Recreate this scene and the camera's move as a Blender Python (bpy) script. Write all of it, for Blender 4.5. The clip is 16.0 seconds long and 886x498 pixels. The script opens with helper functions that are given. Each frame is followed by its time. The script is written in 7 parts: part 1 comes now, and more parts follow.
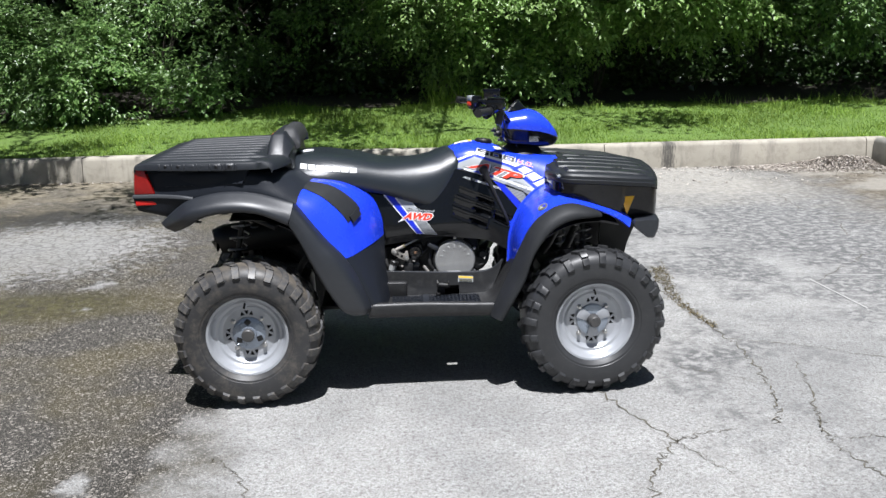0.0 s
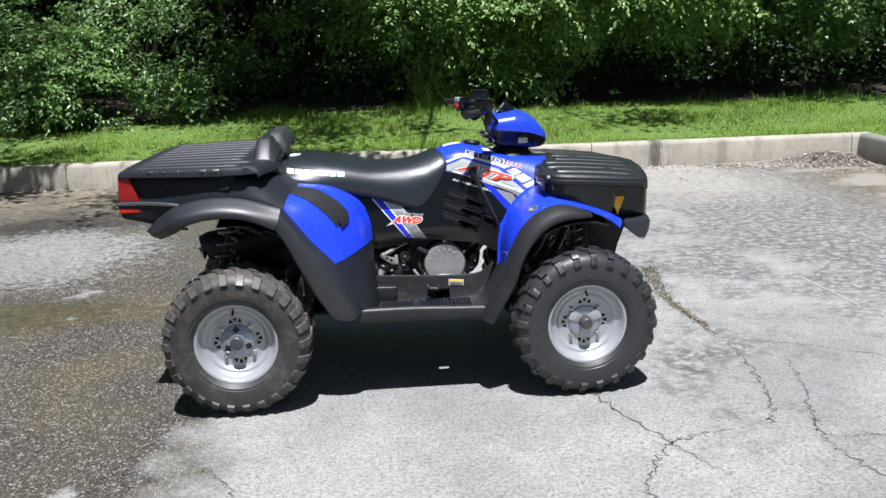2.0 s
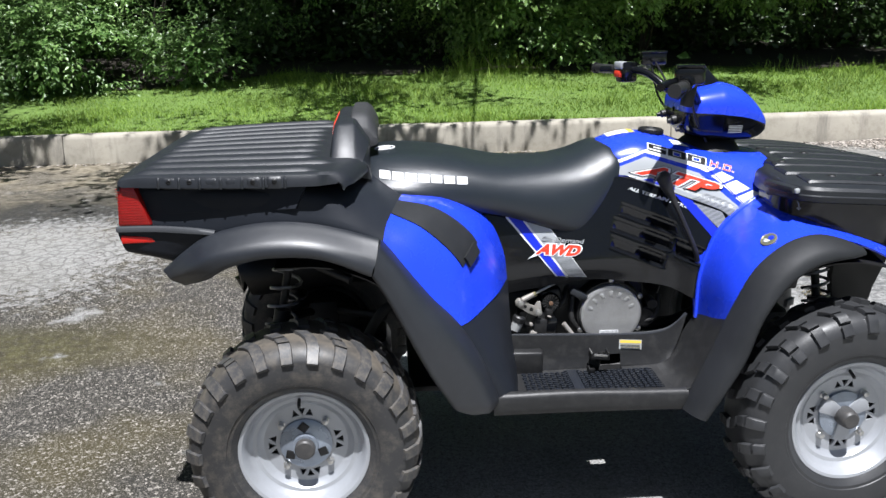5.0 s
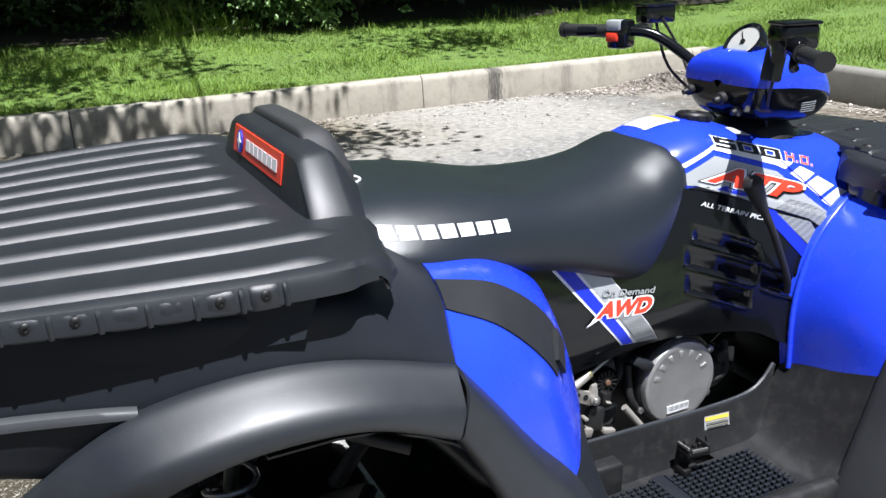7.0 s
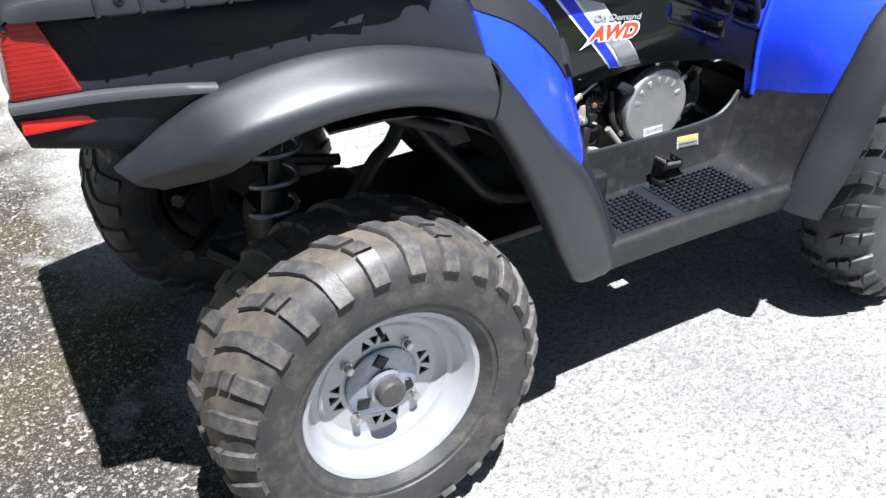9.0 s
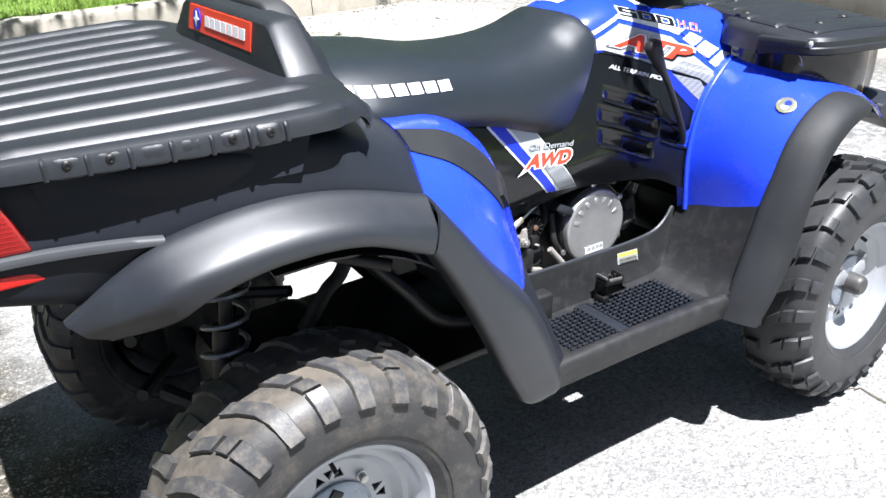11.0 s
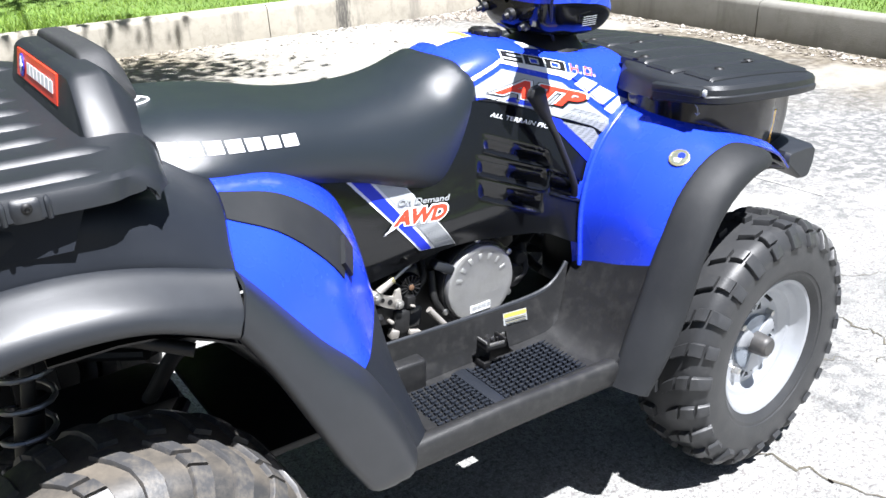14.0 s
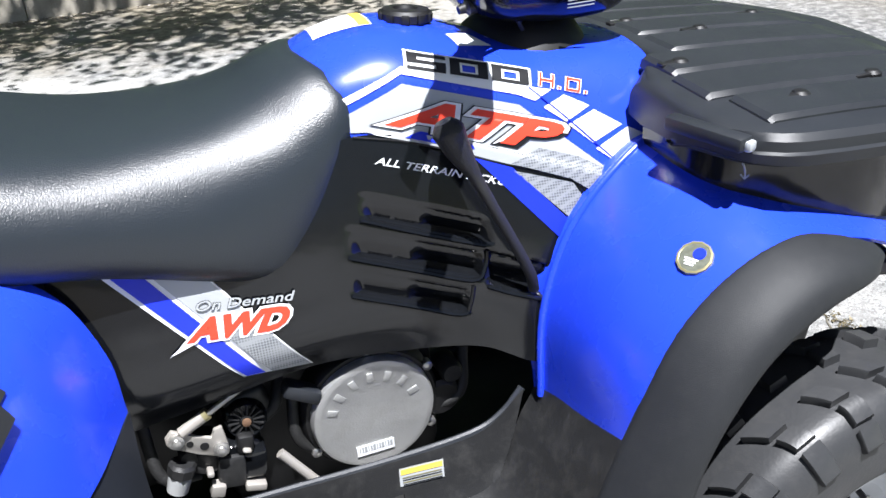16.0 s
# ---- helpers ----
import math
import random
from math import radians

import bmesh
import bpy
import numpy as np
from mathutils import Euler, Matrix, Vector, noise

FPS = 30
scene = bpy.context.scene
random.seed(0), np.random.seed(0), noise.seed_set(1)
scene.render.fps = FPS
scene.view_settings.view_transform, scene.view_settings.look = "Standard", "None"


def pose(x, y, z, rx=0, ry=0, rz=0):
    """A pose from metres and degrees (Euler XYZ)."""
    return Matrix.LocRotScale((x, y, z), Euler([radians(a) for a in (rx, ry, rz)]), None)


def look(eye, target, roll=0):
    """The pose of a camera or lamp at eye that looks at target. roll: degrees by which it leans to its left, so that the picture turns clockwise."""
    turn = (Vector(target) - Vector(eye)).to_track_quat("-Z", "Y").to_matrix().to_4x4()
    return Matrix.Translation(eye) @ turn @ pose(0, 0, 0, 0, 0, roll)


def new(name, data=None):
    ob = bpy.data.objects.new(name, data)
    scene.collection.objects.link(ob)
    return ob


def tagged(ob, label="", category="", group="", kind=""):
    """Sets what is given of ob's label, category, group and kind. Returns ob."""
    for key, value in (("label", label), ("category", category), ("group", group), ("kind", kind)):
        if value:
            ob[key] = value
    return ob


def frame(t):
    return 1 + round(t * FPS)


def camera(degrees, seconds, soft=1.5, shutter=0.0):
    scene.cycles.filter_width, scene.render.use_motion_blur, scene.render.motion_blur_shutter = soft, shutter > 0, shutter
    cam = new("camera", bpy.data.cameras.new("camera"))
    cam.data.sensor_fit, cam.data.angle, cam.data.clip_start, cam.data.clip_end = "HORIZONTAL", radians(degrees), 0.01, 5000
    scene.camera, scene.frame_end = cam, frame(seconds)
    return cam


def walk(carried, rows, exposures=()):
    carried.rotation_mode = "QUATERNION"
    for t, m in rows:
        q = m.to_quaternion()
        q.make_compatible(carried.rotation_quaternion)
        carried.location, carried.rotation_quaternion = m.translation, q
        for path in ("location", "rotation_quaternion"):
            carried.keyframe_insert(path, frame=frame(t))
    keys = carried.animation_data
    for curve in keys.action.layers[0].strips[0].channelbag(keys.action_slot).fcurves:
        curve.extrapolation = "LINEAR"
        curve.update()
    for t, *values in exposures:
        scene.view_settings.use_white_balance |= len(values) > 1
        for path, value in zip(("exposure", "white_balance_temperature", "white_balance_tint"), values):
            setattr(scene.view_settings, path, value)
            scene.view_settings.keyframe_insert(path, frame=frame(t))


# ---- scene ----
cam = camera(53.6, 16.0)
PATH = [
    (0, (-0.086, -4.083, 1.502), (0.014, -2.139, 1.042), -1.5),
    (0.5, (-0.083, -4.084, 1.505), (0.021, -2.139, 1.052), -1.5),
    (1, (-0.083, -4.086, 1.508), (0.033, -2.139, 1.063), -1.5),
    (1.5, (-0.087, -4.078, 1.506), (0.035, -2.134, 1.052), -1.6),
    (2, (-0.093, -4.045, 1.503), (0.035, -2.103, 1.045), -2.2),
    (2.5, (-0.091, -3.996, 1.495), (0.026, -2.054, 1.03), -1.7),
    (3, (-0.07, -3.89, 1.497), (0.07, -1.968, 0.962), -1.7),
    (3.5, (-0.083, -3.663, 1.494), (-0.071, -1.729, 0.984), -2.3),
    (4, (-0.153, -3.372, 1.482), (-0.303, -1.442, 0.979), -2.9),
    (4.2, (-0.207, -3.229, 1.468), (-0.334, -1.293, 0.98), -2.1),
    (6.3, (-0.879, -1.755, 1.412), (-0.241, 0.03, 0.774), -2.6),
    (6.5, (-0.916, -1.639, 1.406), (-0.211, 0.124, 0.78), -1.7),
    (7, (-0.982, -1.482, 1.422), (-0.188, 0.234, 0.77), -2.6),
    (7.5, (-1.115, -1.493, 1.393), (-0.317, 0.148, 0.574), -4.0),
    (8, (-1.197, -1.532, 1.341), (-0.357, 0.004, 0.375), -2.5),
    (8.2, (-1.21, -1.546, 1.331), (-0.388, -0.057, 0.278), -1.0),
    (10.3, (-1.233, -1.648, 1.355), (-0.34, -0.12, 0.425), -3.9),
    (10.5, (-1.233, -1.639, 1.371), (-0.323, -0.093, 0.487), -4.0),
    (11, (-1.211, -1.635, 1.39), (-0.236, -0.103, 0.553), -3.0),
    (11.5, (-1.208, -1.638, 1.402), (-0.211, -0.1, 0.601), -3.1),
    (12, (-1.204, -1.617, 1.392), (-0.219, -0.067, 0.601), -4.7),
    (12.5, (-1.196, -1.614, 1.407), (-0.094, -0.149, 0.607), -3.6),
    (13, (-1.182, -1.616, 1.406), (-0.044, -0.16, 0.641), -2.0),
    (13.5, (-1.087, -1.62, 1.397), (0.027, -0.161, 0.603), -3.7),
    (14, (-0.899, -1.634, 1.406), (0.11, -0.107, 0.601), -2.3),
    (14.5, (-0.701, -1.61, 1.39), (0.265, -0.047, 0.6), -1.2),
    (15, (-0.453, -1.434, 1.339), (0.444, 0.155, 0.52), -1.4),
    (15.5, (-0.235, -1.276, 1.342), (0.583, 0.338, 0.489), -3.7),
    (16, (-0.051, -1.189, 1.328), (0.518, 0.488, 0.399), -4.5),
]
EXPOSURES = [(t, e + 0.06, 6250, 11) for t, e in ((0.0, 0.26), (4.2, 0.26), (6.3, 0.60), (6.6, 0.60), (7.0, 0.51), (7.2, 0.50), (7.5, 0.42), (8.0, 0.68), (10.5, 1.12), (12.5, 1.25), (14.5, 1.08), (16.0, 0.92))]
walk(cam, [(t, look(eye, target, roll)) for t, eye, target, roll in PATH], EXPOSURES)

# ---- world, sun ----
SUN_WAY = Vector((0.02, -0.355, 1.0)).normalized()
world = bpy.data.worlds.new("world")
scene.world = world
world.use_nodes = True
wn = world.node_tree.nodes
sky = wn.new("ShaderNodeTexSky")
sky.sky_type = "NISHITA"
sky.sun_disc = False
sky.sun_elevation = math.asin(SUN_WAY.z)
sky.sun_rotation = math.atan2(SUN_WAY.x, SUN_WAY.y)
sky.air_density, sky.dust_density = 1.0, 1.5
world.node_tree.links.new(sky.outputs[0], wn["Background"].inputs[0])
wn["Background"].inputs[1].default_value = 0.030
sun = new("sun", bpy.data.lights.new("sun", "SUN"))
sun.data.energy, sun.data.angle, sun.data.color = 6.75, radians(0.55), (1.0, 0.99, 0.985)
sun.matrix_world = look(SUN_WAY * 30, (0, 0, 0))

# ---- materials ----
def node(nt, kind, **put):
    n = nt.nodes.new(kind)
    for k, v in put.items():
        n.inputs[k].default_value = v
    return n


def mat(name, col, rough=0.5, metal=0.0, grain=None, bump=0.0, bump_scale=300.0, vary=0.15, vary_scale=6.0, coat=0.0, spec=0.5,
        rough_vary=0.12, coat_rough=0.08, col2=None, dirt=0.0, dirt_col=(0.3, 0.26, 0.2)):
    """A painted, moulded or cast surface: colour varied at two scales, a fine bump, uneven gloss, dust."""
    m = bpy.data.materials.new(name)
    m.use_nodes = True
    nt = m.node_tree
    b = nt.nodes["Principled BSDF"]
    tc = nt.nodes.new("ShaderNodeTexCoord")
    big = node(nt, "ShaderNodeTexNoise", Scale=vary_scale, Detail=5.0, Roughness=0.6)
    nt.links.new(tc.outputs["Object"], big.inputs["Vector"])
    ramp = nt.nodes.new("ShaderNodeMix")
    ramp.data_type = "RGBA"
    a = [max(0.0, c * (1 - vary)) for c in col]
    z = [min(1.0, c * (1 + vary)) for c in (col2 or col)]
    ramp.inputs[6].default_value, ramp.inputs[7].default_value = (*a, 1), (*z, 1)
    nt.links.new(big.outputs[0], ramp.inputs[0])
    out = ramp.outputs[2]
    if dirt:
        fine = node(nt, "ShaderNodeTexNoise", Scale=vary_scale * 5, Detail=8.0, Roughness=0.75)
        nt.links.new(tc.outputs["Object"], fine.inputs["Vector"])
        cut = node(nt, "ShaderNodeMapRange", **{"From Min": 0.48, "From Max": 0.75, "To Max": dirt})
        nt.links.new(fine.outputs[0], cut.inputs[0])
        mixd = nt.nodes.new("ShaderNodeMix")
        mixd.data_type = "RGBA"
        mixd.inputs[7].default_value = (*dirt_col, 1)
        nt.links.new(cut.outputs[0], mixd.inputs[0])
        nt.links.new(out, mixd.inputs[6])
        out = mixd.outputs[2]
    nt.links.new(out, b.inputs["Base Color"])
    rr = node(nt, "ShaderNodeMapRange", **{"To Min": max(0.02, rough - rough_vary), "To Max": min(1, rough + rough_vary)})
    rn = node(nt, "ShaderNodeTexNoise", Scale=vary_scale * 3, Detail=6.0)
    nt.links.new(tc.outputs["Object"], rn.inputs["Vector"])
    nt.links.new(rn.outputs[0], rr.inputs[0])
    nt.links.new(rr.outputs[0], b.inputs["Roughness"])
    b.inputs["Metallic"].default_value = metal
    b.inputs["Specular IOR Level"].default_value = spec
    b.inputs["Coat Weight"].default_value = coat
    b.inputs["Coat Roughness"].default_value = coat_rough
    if bump:
        bn = node(nt, "ShaderNodeTexNoise", Scale=bump_scale, Detail=3.0)
        nt.links.new(tc.outputs["Object"], bn.inputs["Vector"])
        bp = node(nt, "ShaderNodeBump", Strength=bump, Distance=0.002)
        nt.links.new(bn.outputs[0], bp.inputs["Height"])
        nt.links.new(bp.outputs[0], b.inputs["Normal"])
    return m


M_BLUE = mat("blue_plastic", (0.017, 0.054, 0.70), 0.27, vary=0.06, coat=0.3, coat_rough=0.12, rough_vary=0.08, bump=0.03, bump_scale=60, spec=0.6)
M_BLACK = mat("black_textured_plastic", (0.0135, 0.0160, 0.0215), 0.45, coat=0.0, coat_rough=0.45, bump=0.14, bump_scale=900, vary=0.2, rough_vary=0.06, spec=0.25, dirt=0.05, dirt_col=(0.05, 0.057, 0.066))
M_LID = mat("weathered_black_plastic", (0.0108, 0.0130, 0.0172), 0.46, coat=0.0, coat_rough=0.5, bump=0.16, bump_scale=800, vary=0.22, rough_vary=0.06, spec=0.72, dirt=0.06, dirt_col=(0.05, 0.052, 0.056))
M_PAD = mat("soft_black_foam", (0.030, 0.031, 0.033), 0.6, bump=0.35, bump_scale=500, vary=0.25, spec=0.5)
M_LEDGE = mat("grey_ledge", (0.050, 0.053, 0.058), 0.5, vary=0.15, vary_scale=20, spec=0.35)
M_WELL = mat("dusty_black_plastic", (0.0165, 0.0168, 0.0176), 0.42, bump=0.2, bump_scale=500, vary=0.25, spec=0.4, dirt=0.35, dirt_col=(0.075, 0.073, 0.070))
M_ZINC = mat("pale_zinc_plate", (0.36, 0.34, 0.31), 0.4, metal=0.35, vary=0.12, dirt=0.25, dirt_col=(0.3, 0.24, 0.18))
M_BOWL = mat("milky_plastic", (0.40, 0.41, 0.41), 0.35, vary=0.1, dirt=0.2)
M_BADGE = mat("tarnished_badge_face", (0.16, 0.17, 0.13), 0.4, metal=0.5, vary=0.6, vary_scale=160)
M_FLID = mat("clean_black_plastic", (0.0170, 0.0190, 0.0225), 0.42, bump=0.12, bump_scale=800, vary=0.2, spec=0.4, dirt=0.05, dirt_col=(0.045, 0.048, 0.052))
M_REDREF = mat("red_reflector", (0.62, 0.014, 0.010), 0.18, vary=0.1, coat=0.6, bump=0.2, bump_scale=260)
M_FLARE = mat("grey_black_flare_plastic", (0.0120, 0.0145, 0.0195), 0.45, coat=0.12, coat_rough=0.48, bump=0.10, bump_scale=700, vary=0.2, rough_vary=0.06, spec=0.72, dirt=0.10, dirt_col=(0.065, 0.073, 0.084))
M_MATT = mat("matt_grey_black_plastic", (0.0145, 0.0158, 0.0180), 0.62, bump=0.15, bump_scale=700, vary=0.2, rough_vary=0.05, spec=0.35, dirt=0.12, dirt_col=(0.06, 0.06, 0.06))
M_GLOSS = mat("gloss_black_plastic", (0.0050, 0.0056, 0.0068), 0.13, vary=0.2, bump=0.55, bump_scale=11, rough_vary=0.07, spec=0.5, dirt=0.05, dirt_col=(0.04, 0.042, 0.045))
M_DARK = mat("dark_frame_paint", (0.005, 0.005, 0.0055), 0.5, vary=0.3, dirt=0.12, dirt_col=(0.03, 0.026, 0.02))
M_SEAT = mat("black_vinyl", (0.0140, 0.0185, 0.0238), 0.34, coat=0.06, coat_rough=0.5, bump=0.28, bump_scale=520, vary=0.12, rough_vary=0.05, spec=0.58)
M_RUBBER = mat("tyre_rubber", (0.034, 0.034, 0.035), 0.5, bump=0.15, bump_scale=200, vary=0.2, vary_scale=4, spec=0.45, dirt=0.4, dirt_col=(0.22, 0.19, 0.15))
M_LUG = mat("tread_rubber", (0.050, 0.050, 0.052), 0.46, bump=0.15, bump_scale=200, vary=0.2, spec=0.45, dirt=0.5, dirt_col=(0.25, 0.215, 0.165))
M_RUBBERF = mat("tyre_rubber_clean", (0.030, 0.031, 0.033), 0.44, bump=0.15, bump_scale=200, vary=0.2, spec=0.45, dirt=0.22, dirt_col=(0.08, 0.076, 0.072))


def dust_tread(m, inner, outer, tan, most):
    """Dried mud between the bars of a tyre, beyond a radius from its axis."""
    nt = m.node_tree
    b = nt.nodes["Principled BSDF"]
    tc = nt.nodes.new("ShaderNodeTexCoord")
    cut = nt.nodes.new("ShaderNodeVectorMath")
    cut.operation = "MULTIPLY"
    cut.inputs[1].default_value = (1, 1, 0)
    nt.links.new(tc.outputs["Object"], cut.inputs[0])
    far = nt.nodes.new("ShaderNodeVectorMath")
    far.operation = "LENGTH"
    nt.links.new(cut.outputs[0], far.inputs[0])
    rim = node(nt, "ShaderNodeMapRange", **{"From Min": inner, "From Max": outer, "To Max": most})
    nt.links.new(far.outputs["Value"], rim.inputs[0])
    patch = node(nt, "ShaderNodeTexNoise", Scale=16.0, Detail=6.0, Roughness=0.65)
    nt.links.new(tc.outputs["Object"], patch.inputs["Vector"])
    some = node(nt, "ShaderNodeMapRange", **{"From Min": 0.36, "From Max": 0.58, "To Min": 0.25})
    nt.links.new(patch.outputs[0], some.inputs[0])
    times = nt.nodes.new("ShaderNodeMath")
    times.operation = "MULTIPLY"
    nt.links.new(rim.outputs[0], times.inputs[0])
    nt.links.new(some.outputs[0], times.inputs[1])
    mx = nt.nodes.new("ShaderNodeMix")
    mx.data_type = "RGBA"
    mx.inputs[7].default_value = (*tan, 1)
    nt.links.new(b.inputs["Base Color"].links[0].from_socket, mx.inputs[6])
    nt.links.new(times.outputs[0], mx.inputs[0])
    nt.links.new(mx.outputs[2], b.inputs["Base Color"])


dust_tread(M_RUBBER, 0.288, 0.312, (0.235, 0.198, 0.15), 0.55)
M_GRIP = mat("grip_rubber", (0.012, 0.012, 0.012), 0.6, bump=0.5, bump_scale=250)
M_RIM = mat("silver_painted_steel", (0.40, 0.415, 0.44), 0.34, metal=0.35, vary=0.08, dirt=0.18, dirt_col=(0.28, 0.26, 0.24), bump=0.05)
M_HUB = mat("blue_grey_hub_plastic", (0.30, 0.34, 0.40), 0.3, metal=0.5, vary=0.25, dirt=0.25, dirt_col=(0.12, 0.11, 0.10))
M_CAP = mat("dusty_black_hub_cap", (0.050, 0.049, 0.049), 0.5, vary=0.2, dirt=0.4, dirt_col=(0.15, 0.13, 0.11))
M_ALU = mat("cast_aluminium", (0.50, 0.50, 0.49), 0.45, metal=0.75, bump=0.3, bump_scale=350, vary=0.12, dirt=0.25, dirt_col=(0.25, 0.23, 0.2))
M_STEEL = mat("zinc_steel", (0.55, 0.54, 0.52), 0.33, metal=0.9, vary=0.15, dirt=0.2, dirt_col=(0.2, 0.16, 0.12))
M_SPRING = mat("dark_spring_steel", (0.26, 0.26, 0.27), 0.3, metal=0.6, vary=0.2)
M_WHITE = mat("white_print", (0.80, 0.81, 0.82), 0.35, vary=0.04)
M_SILVER = mat("silver_print", (0.42, 0.44, 0.45), 0.35, vary=0.08, metal=0.2)
M_RED = mat("red_print", (0.80, 0.055, 0.025), 0.35, vary=0.06)
M_PRINTBLUE = mat("blue_print", (0.012, 0.03, 0.55), 0.32, vary=0.05)
M_PRINTBLACK = mat("black_print", (0.008, 0.008, 0.009), 0.35, vary=0.1)
M_YELLOW = mat("yellow_reflector", (0.85, 0.42, 0.02), 0.2, vary=0.06, coat=0.5)
M_YPRINT = mat("yellow_print", (0.80, 0.55, 0.08), 0.4, vary=0.05)
M_LENS = mat("red_lens", (0.27, 0.007, 0.006), 0.16, vary=0.35, vary_scale=30, coat=0.6, bump=0.15, bump_scale=120)
M_DIAL = mat("dial_face", (0.40, 0.40, 0.38), 0.3, vary=0.05)
M_GOLD = mat("brass_print", (0.30, 0.27, 0.14), 0.35, metal=0.5, vary=0.2)
M_PIVOT = mat("worn_bronze", (0.22, 0.13, 0.08), 0.5, metal=0.4, vary=0.3)


def honeycomb(name):
    """Silver print with a fine dotted pattern."""
    m = mat(name, (0.40, 0.42, 0.43), 0.36, metal=0.2, vary=0.06)
    nt = m.node_tree
    b = nt.nodes["Principled BSDF"]
    vo = node(nt, "ShaderNodeTexVoronoi", Scale=260.0, Randomness=0.0)
    tc = nt.nodes.new("ShaderNodeTexCoord")
    nt.links.new(tc.outputs["Object"], vo.inputs["Vector"])
    cut = node(nt, "ShaderNodeMapRange", **{"From Min": 0.3, "From Max": 0.5, "To Min": 0.0, "To Max": 0.75})
    nt.links.new(vo.outputs["Distance"], cut.inputs[0])
    mx = nt.nodes.new("ShaderNodeMix")
    mx.data_type = "RGBA"
    mx.inputs[6].default_value, mx.inputs[7].default_value = (0.13, 0.14, 0.15, 1), (0.36, 0.375, 0.385, 1)
    nt.links.new(cut.outputs[0], mx.inputs[0])
    nt.links.new(mx.outputs[2], b.inputs["Base Color"])
    return m


M_HONEY = honeycomb("silver_honeycomb_print")


def asphalt():
    m = bpy.data.materials.new("weathered_asphalt")
    m.use_nodes = True
    nt = m.node_tree
    L = nt.links.new
    b = nt.nodes["Principled BSDF"]
    tc = nt.nodes.new("ShaderNodeTexCoord")
    P = tc.outputs["Object"]

    def tex(kind, scale, **kw):
        n = node(nt, kind, Scale=scale, **kw)
        L(P, n.inputs["Vector"])
        return n

    def rng(src, a, c, lo=0.0, hi=1.0):
        n = node(nt, "ShaderNodeMapRange", **{"From Min": a, "From Max": c, "To Min": lo, "To Max": hi})
        L(src, n.inputs[0])
        return n.outputs[0]

    def mixc(f, a, c):
        n = nt.nodes.new("ShaderNodeMix")
        n.data_type = "RGBA"
        for s, v in ((0, f), (6, a), (7, c)):
            if isinstance(v, tuple):
                n.inputs[s].default_value = (*v, 1)
            elif isinstance(v, float):
                n.inputs[s].default_value = v
            else:
                L(v, n.inputs[s])
        return n.outputs[2]

    def math_(op, a, c=0.0):
        n = nt.nodes.new("ShaderNodeMath")
        n.operation = op
        for s, v in ((0, a), (1, c)):
            if isinstance(v, float):
                n.inputs[s].default_value = v
            else:
                L(v, n.inputs[s])
        return n.outputs[0]

    stones = tex("ShaderNodeTexVoronoi", 120.0)
    pits = tex("ShaderNodeTexNoise", 62.0, Detail=6.0, Roughness=0.72)
    stones2 = tex("ShaderNodeTexVoronoi", 290.0)
    fine = tex("ShaderNodeTexNoise", 160.0, Detail=5.0, Roughness=0.7)
    mid = tex("ShaderNodeTexNoise", 9.0, Detail=7.0, Roughness=0.65)
    big = tex("ShaderNodeTexNoise", 0.8, Detail=6.0, Roughness=0.6)
    sep = nt.nodes.new("ShaderNodeSeparateColor")
    L(stones.outputs["Color"], sep.inputs[0])
    sep2 = nt.nodes.new("ShaderNodeSeparateColor")
    L(stones2.outputs["Color"], sep2.inputs[0])
    base = mixc(rng(sep.outputs[0], 0.0, 1.0), (0.235, 0.231, 0.221), (0.385, 0.378, 0.362))
    base = mixc(rng(sep2.outputs[0], 0.5, 0.9, 0.0, 0.70), base, (0.52, 0.538, 0.525))
    base = mixc(rng(pits.outputs[0], 0.48, 0.34, 0.0, 0.75), base, (0.10, 0.074, 0.071))
    base = mixc(rng(fine.outputs[0], 0.46, 0.28, 0.0, 0.45), base, (0.09, 0.069, 0.066))
    base = mixc(rng(mid.outputs[0], 0.42, 0.68, 0.0, 0.35), base, (0.22, 0.21, 0.195))
    base = mixc(rng(math_("ADD", big.outputs[0], math_("MULTIPLY", math_("SUBTRACT", pits.outputs[0], 0.5), -0.35)), 0.46, 0.62, 0.0, 0.55), base, mixc(0.60, base, (0.070, 0.073, 0.077)))

    # darker, mottled old surfacing towards the kerb
    pos = nt.nodes.new("ShaderNodeSeparateXYZ")
    L(P, pos.inputs[0])
    old = tex("ShaderNodeTexNoise", 1.1, Detail=9.0, Roughness=0.72)
    chip = tex("ShaderNodeTexNoise", 17.0, Detail=6.0, Roughness=0.75)
    reach = math_("ADD", math_("MULTIPLY", math_("ADD", pos.outputs[0], math_("MULTIPLY", pos.outputs[1], 0.5)), 0.12), math_("MULTIPLY", math_("SUBTRACT", old.outputs[0], 0.5), 2.0))
    worn = mixc(rng(chip.outputs[0], 0.46, 0.60), (0.095, 0.096, 0.097), (0.33, 0.325, 0.315))
    base = mixc(rng(reach, 0.16, 0.42, 0.0, 0.85), base, worn)

    # the damp, soiled run-off that has spread from one side
    xyz = nt.nodes.new("ShaderNodeSeparateXYZ")
    L(P, xyz.inputs[0])
    X, Y = xyz.outputs[0], xyz.outputs[1]
    wob = tex("ShaderNodeTexNoise", 2.6, Detail=6.0, Roughness=0.62)
    w = math_("MULTIPLY", math_("SUBTRACT", wob.outputs[0], 0.5), 0.9)
    edge = math_("ADD", math_("ADD", X, math_("MULTIPLY", Y, 0.10)), w)
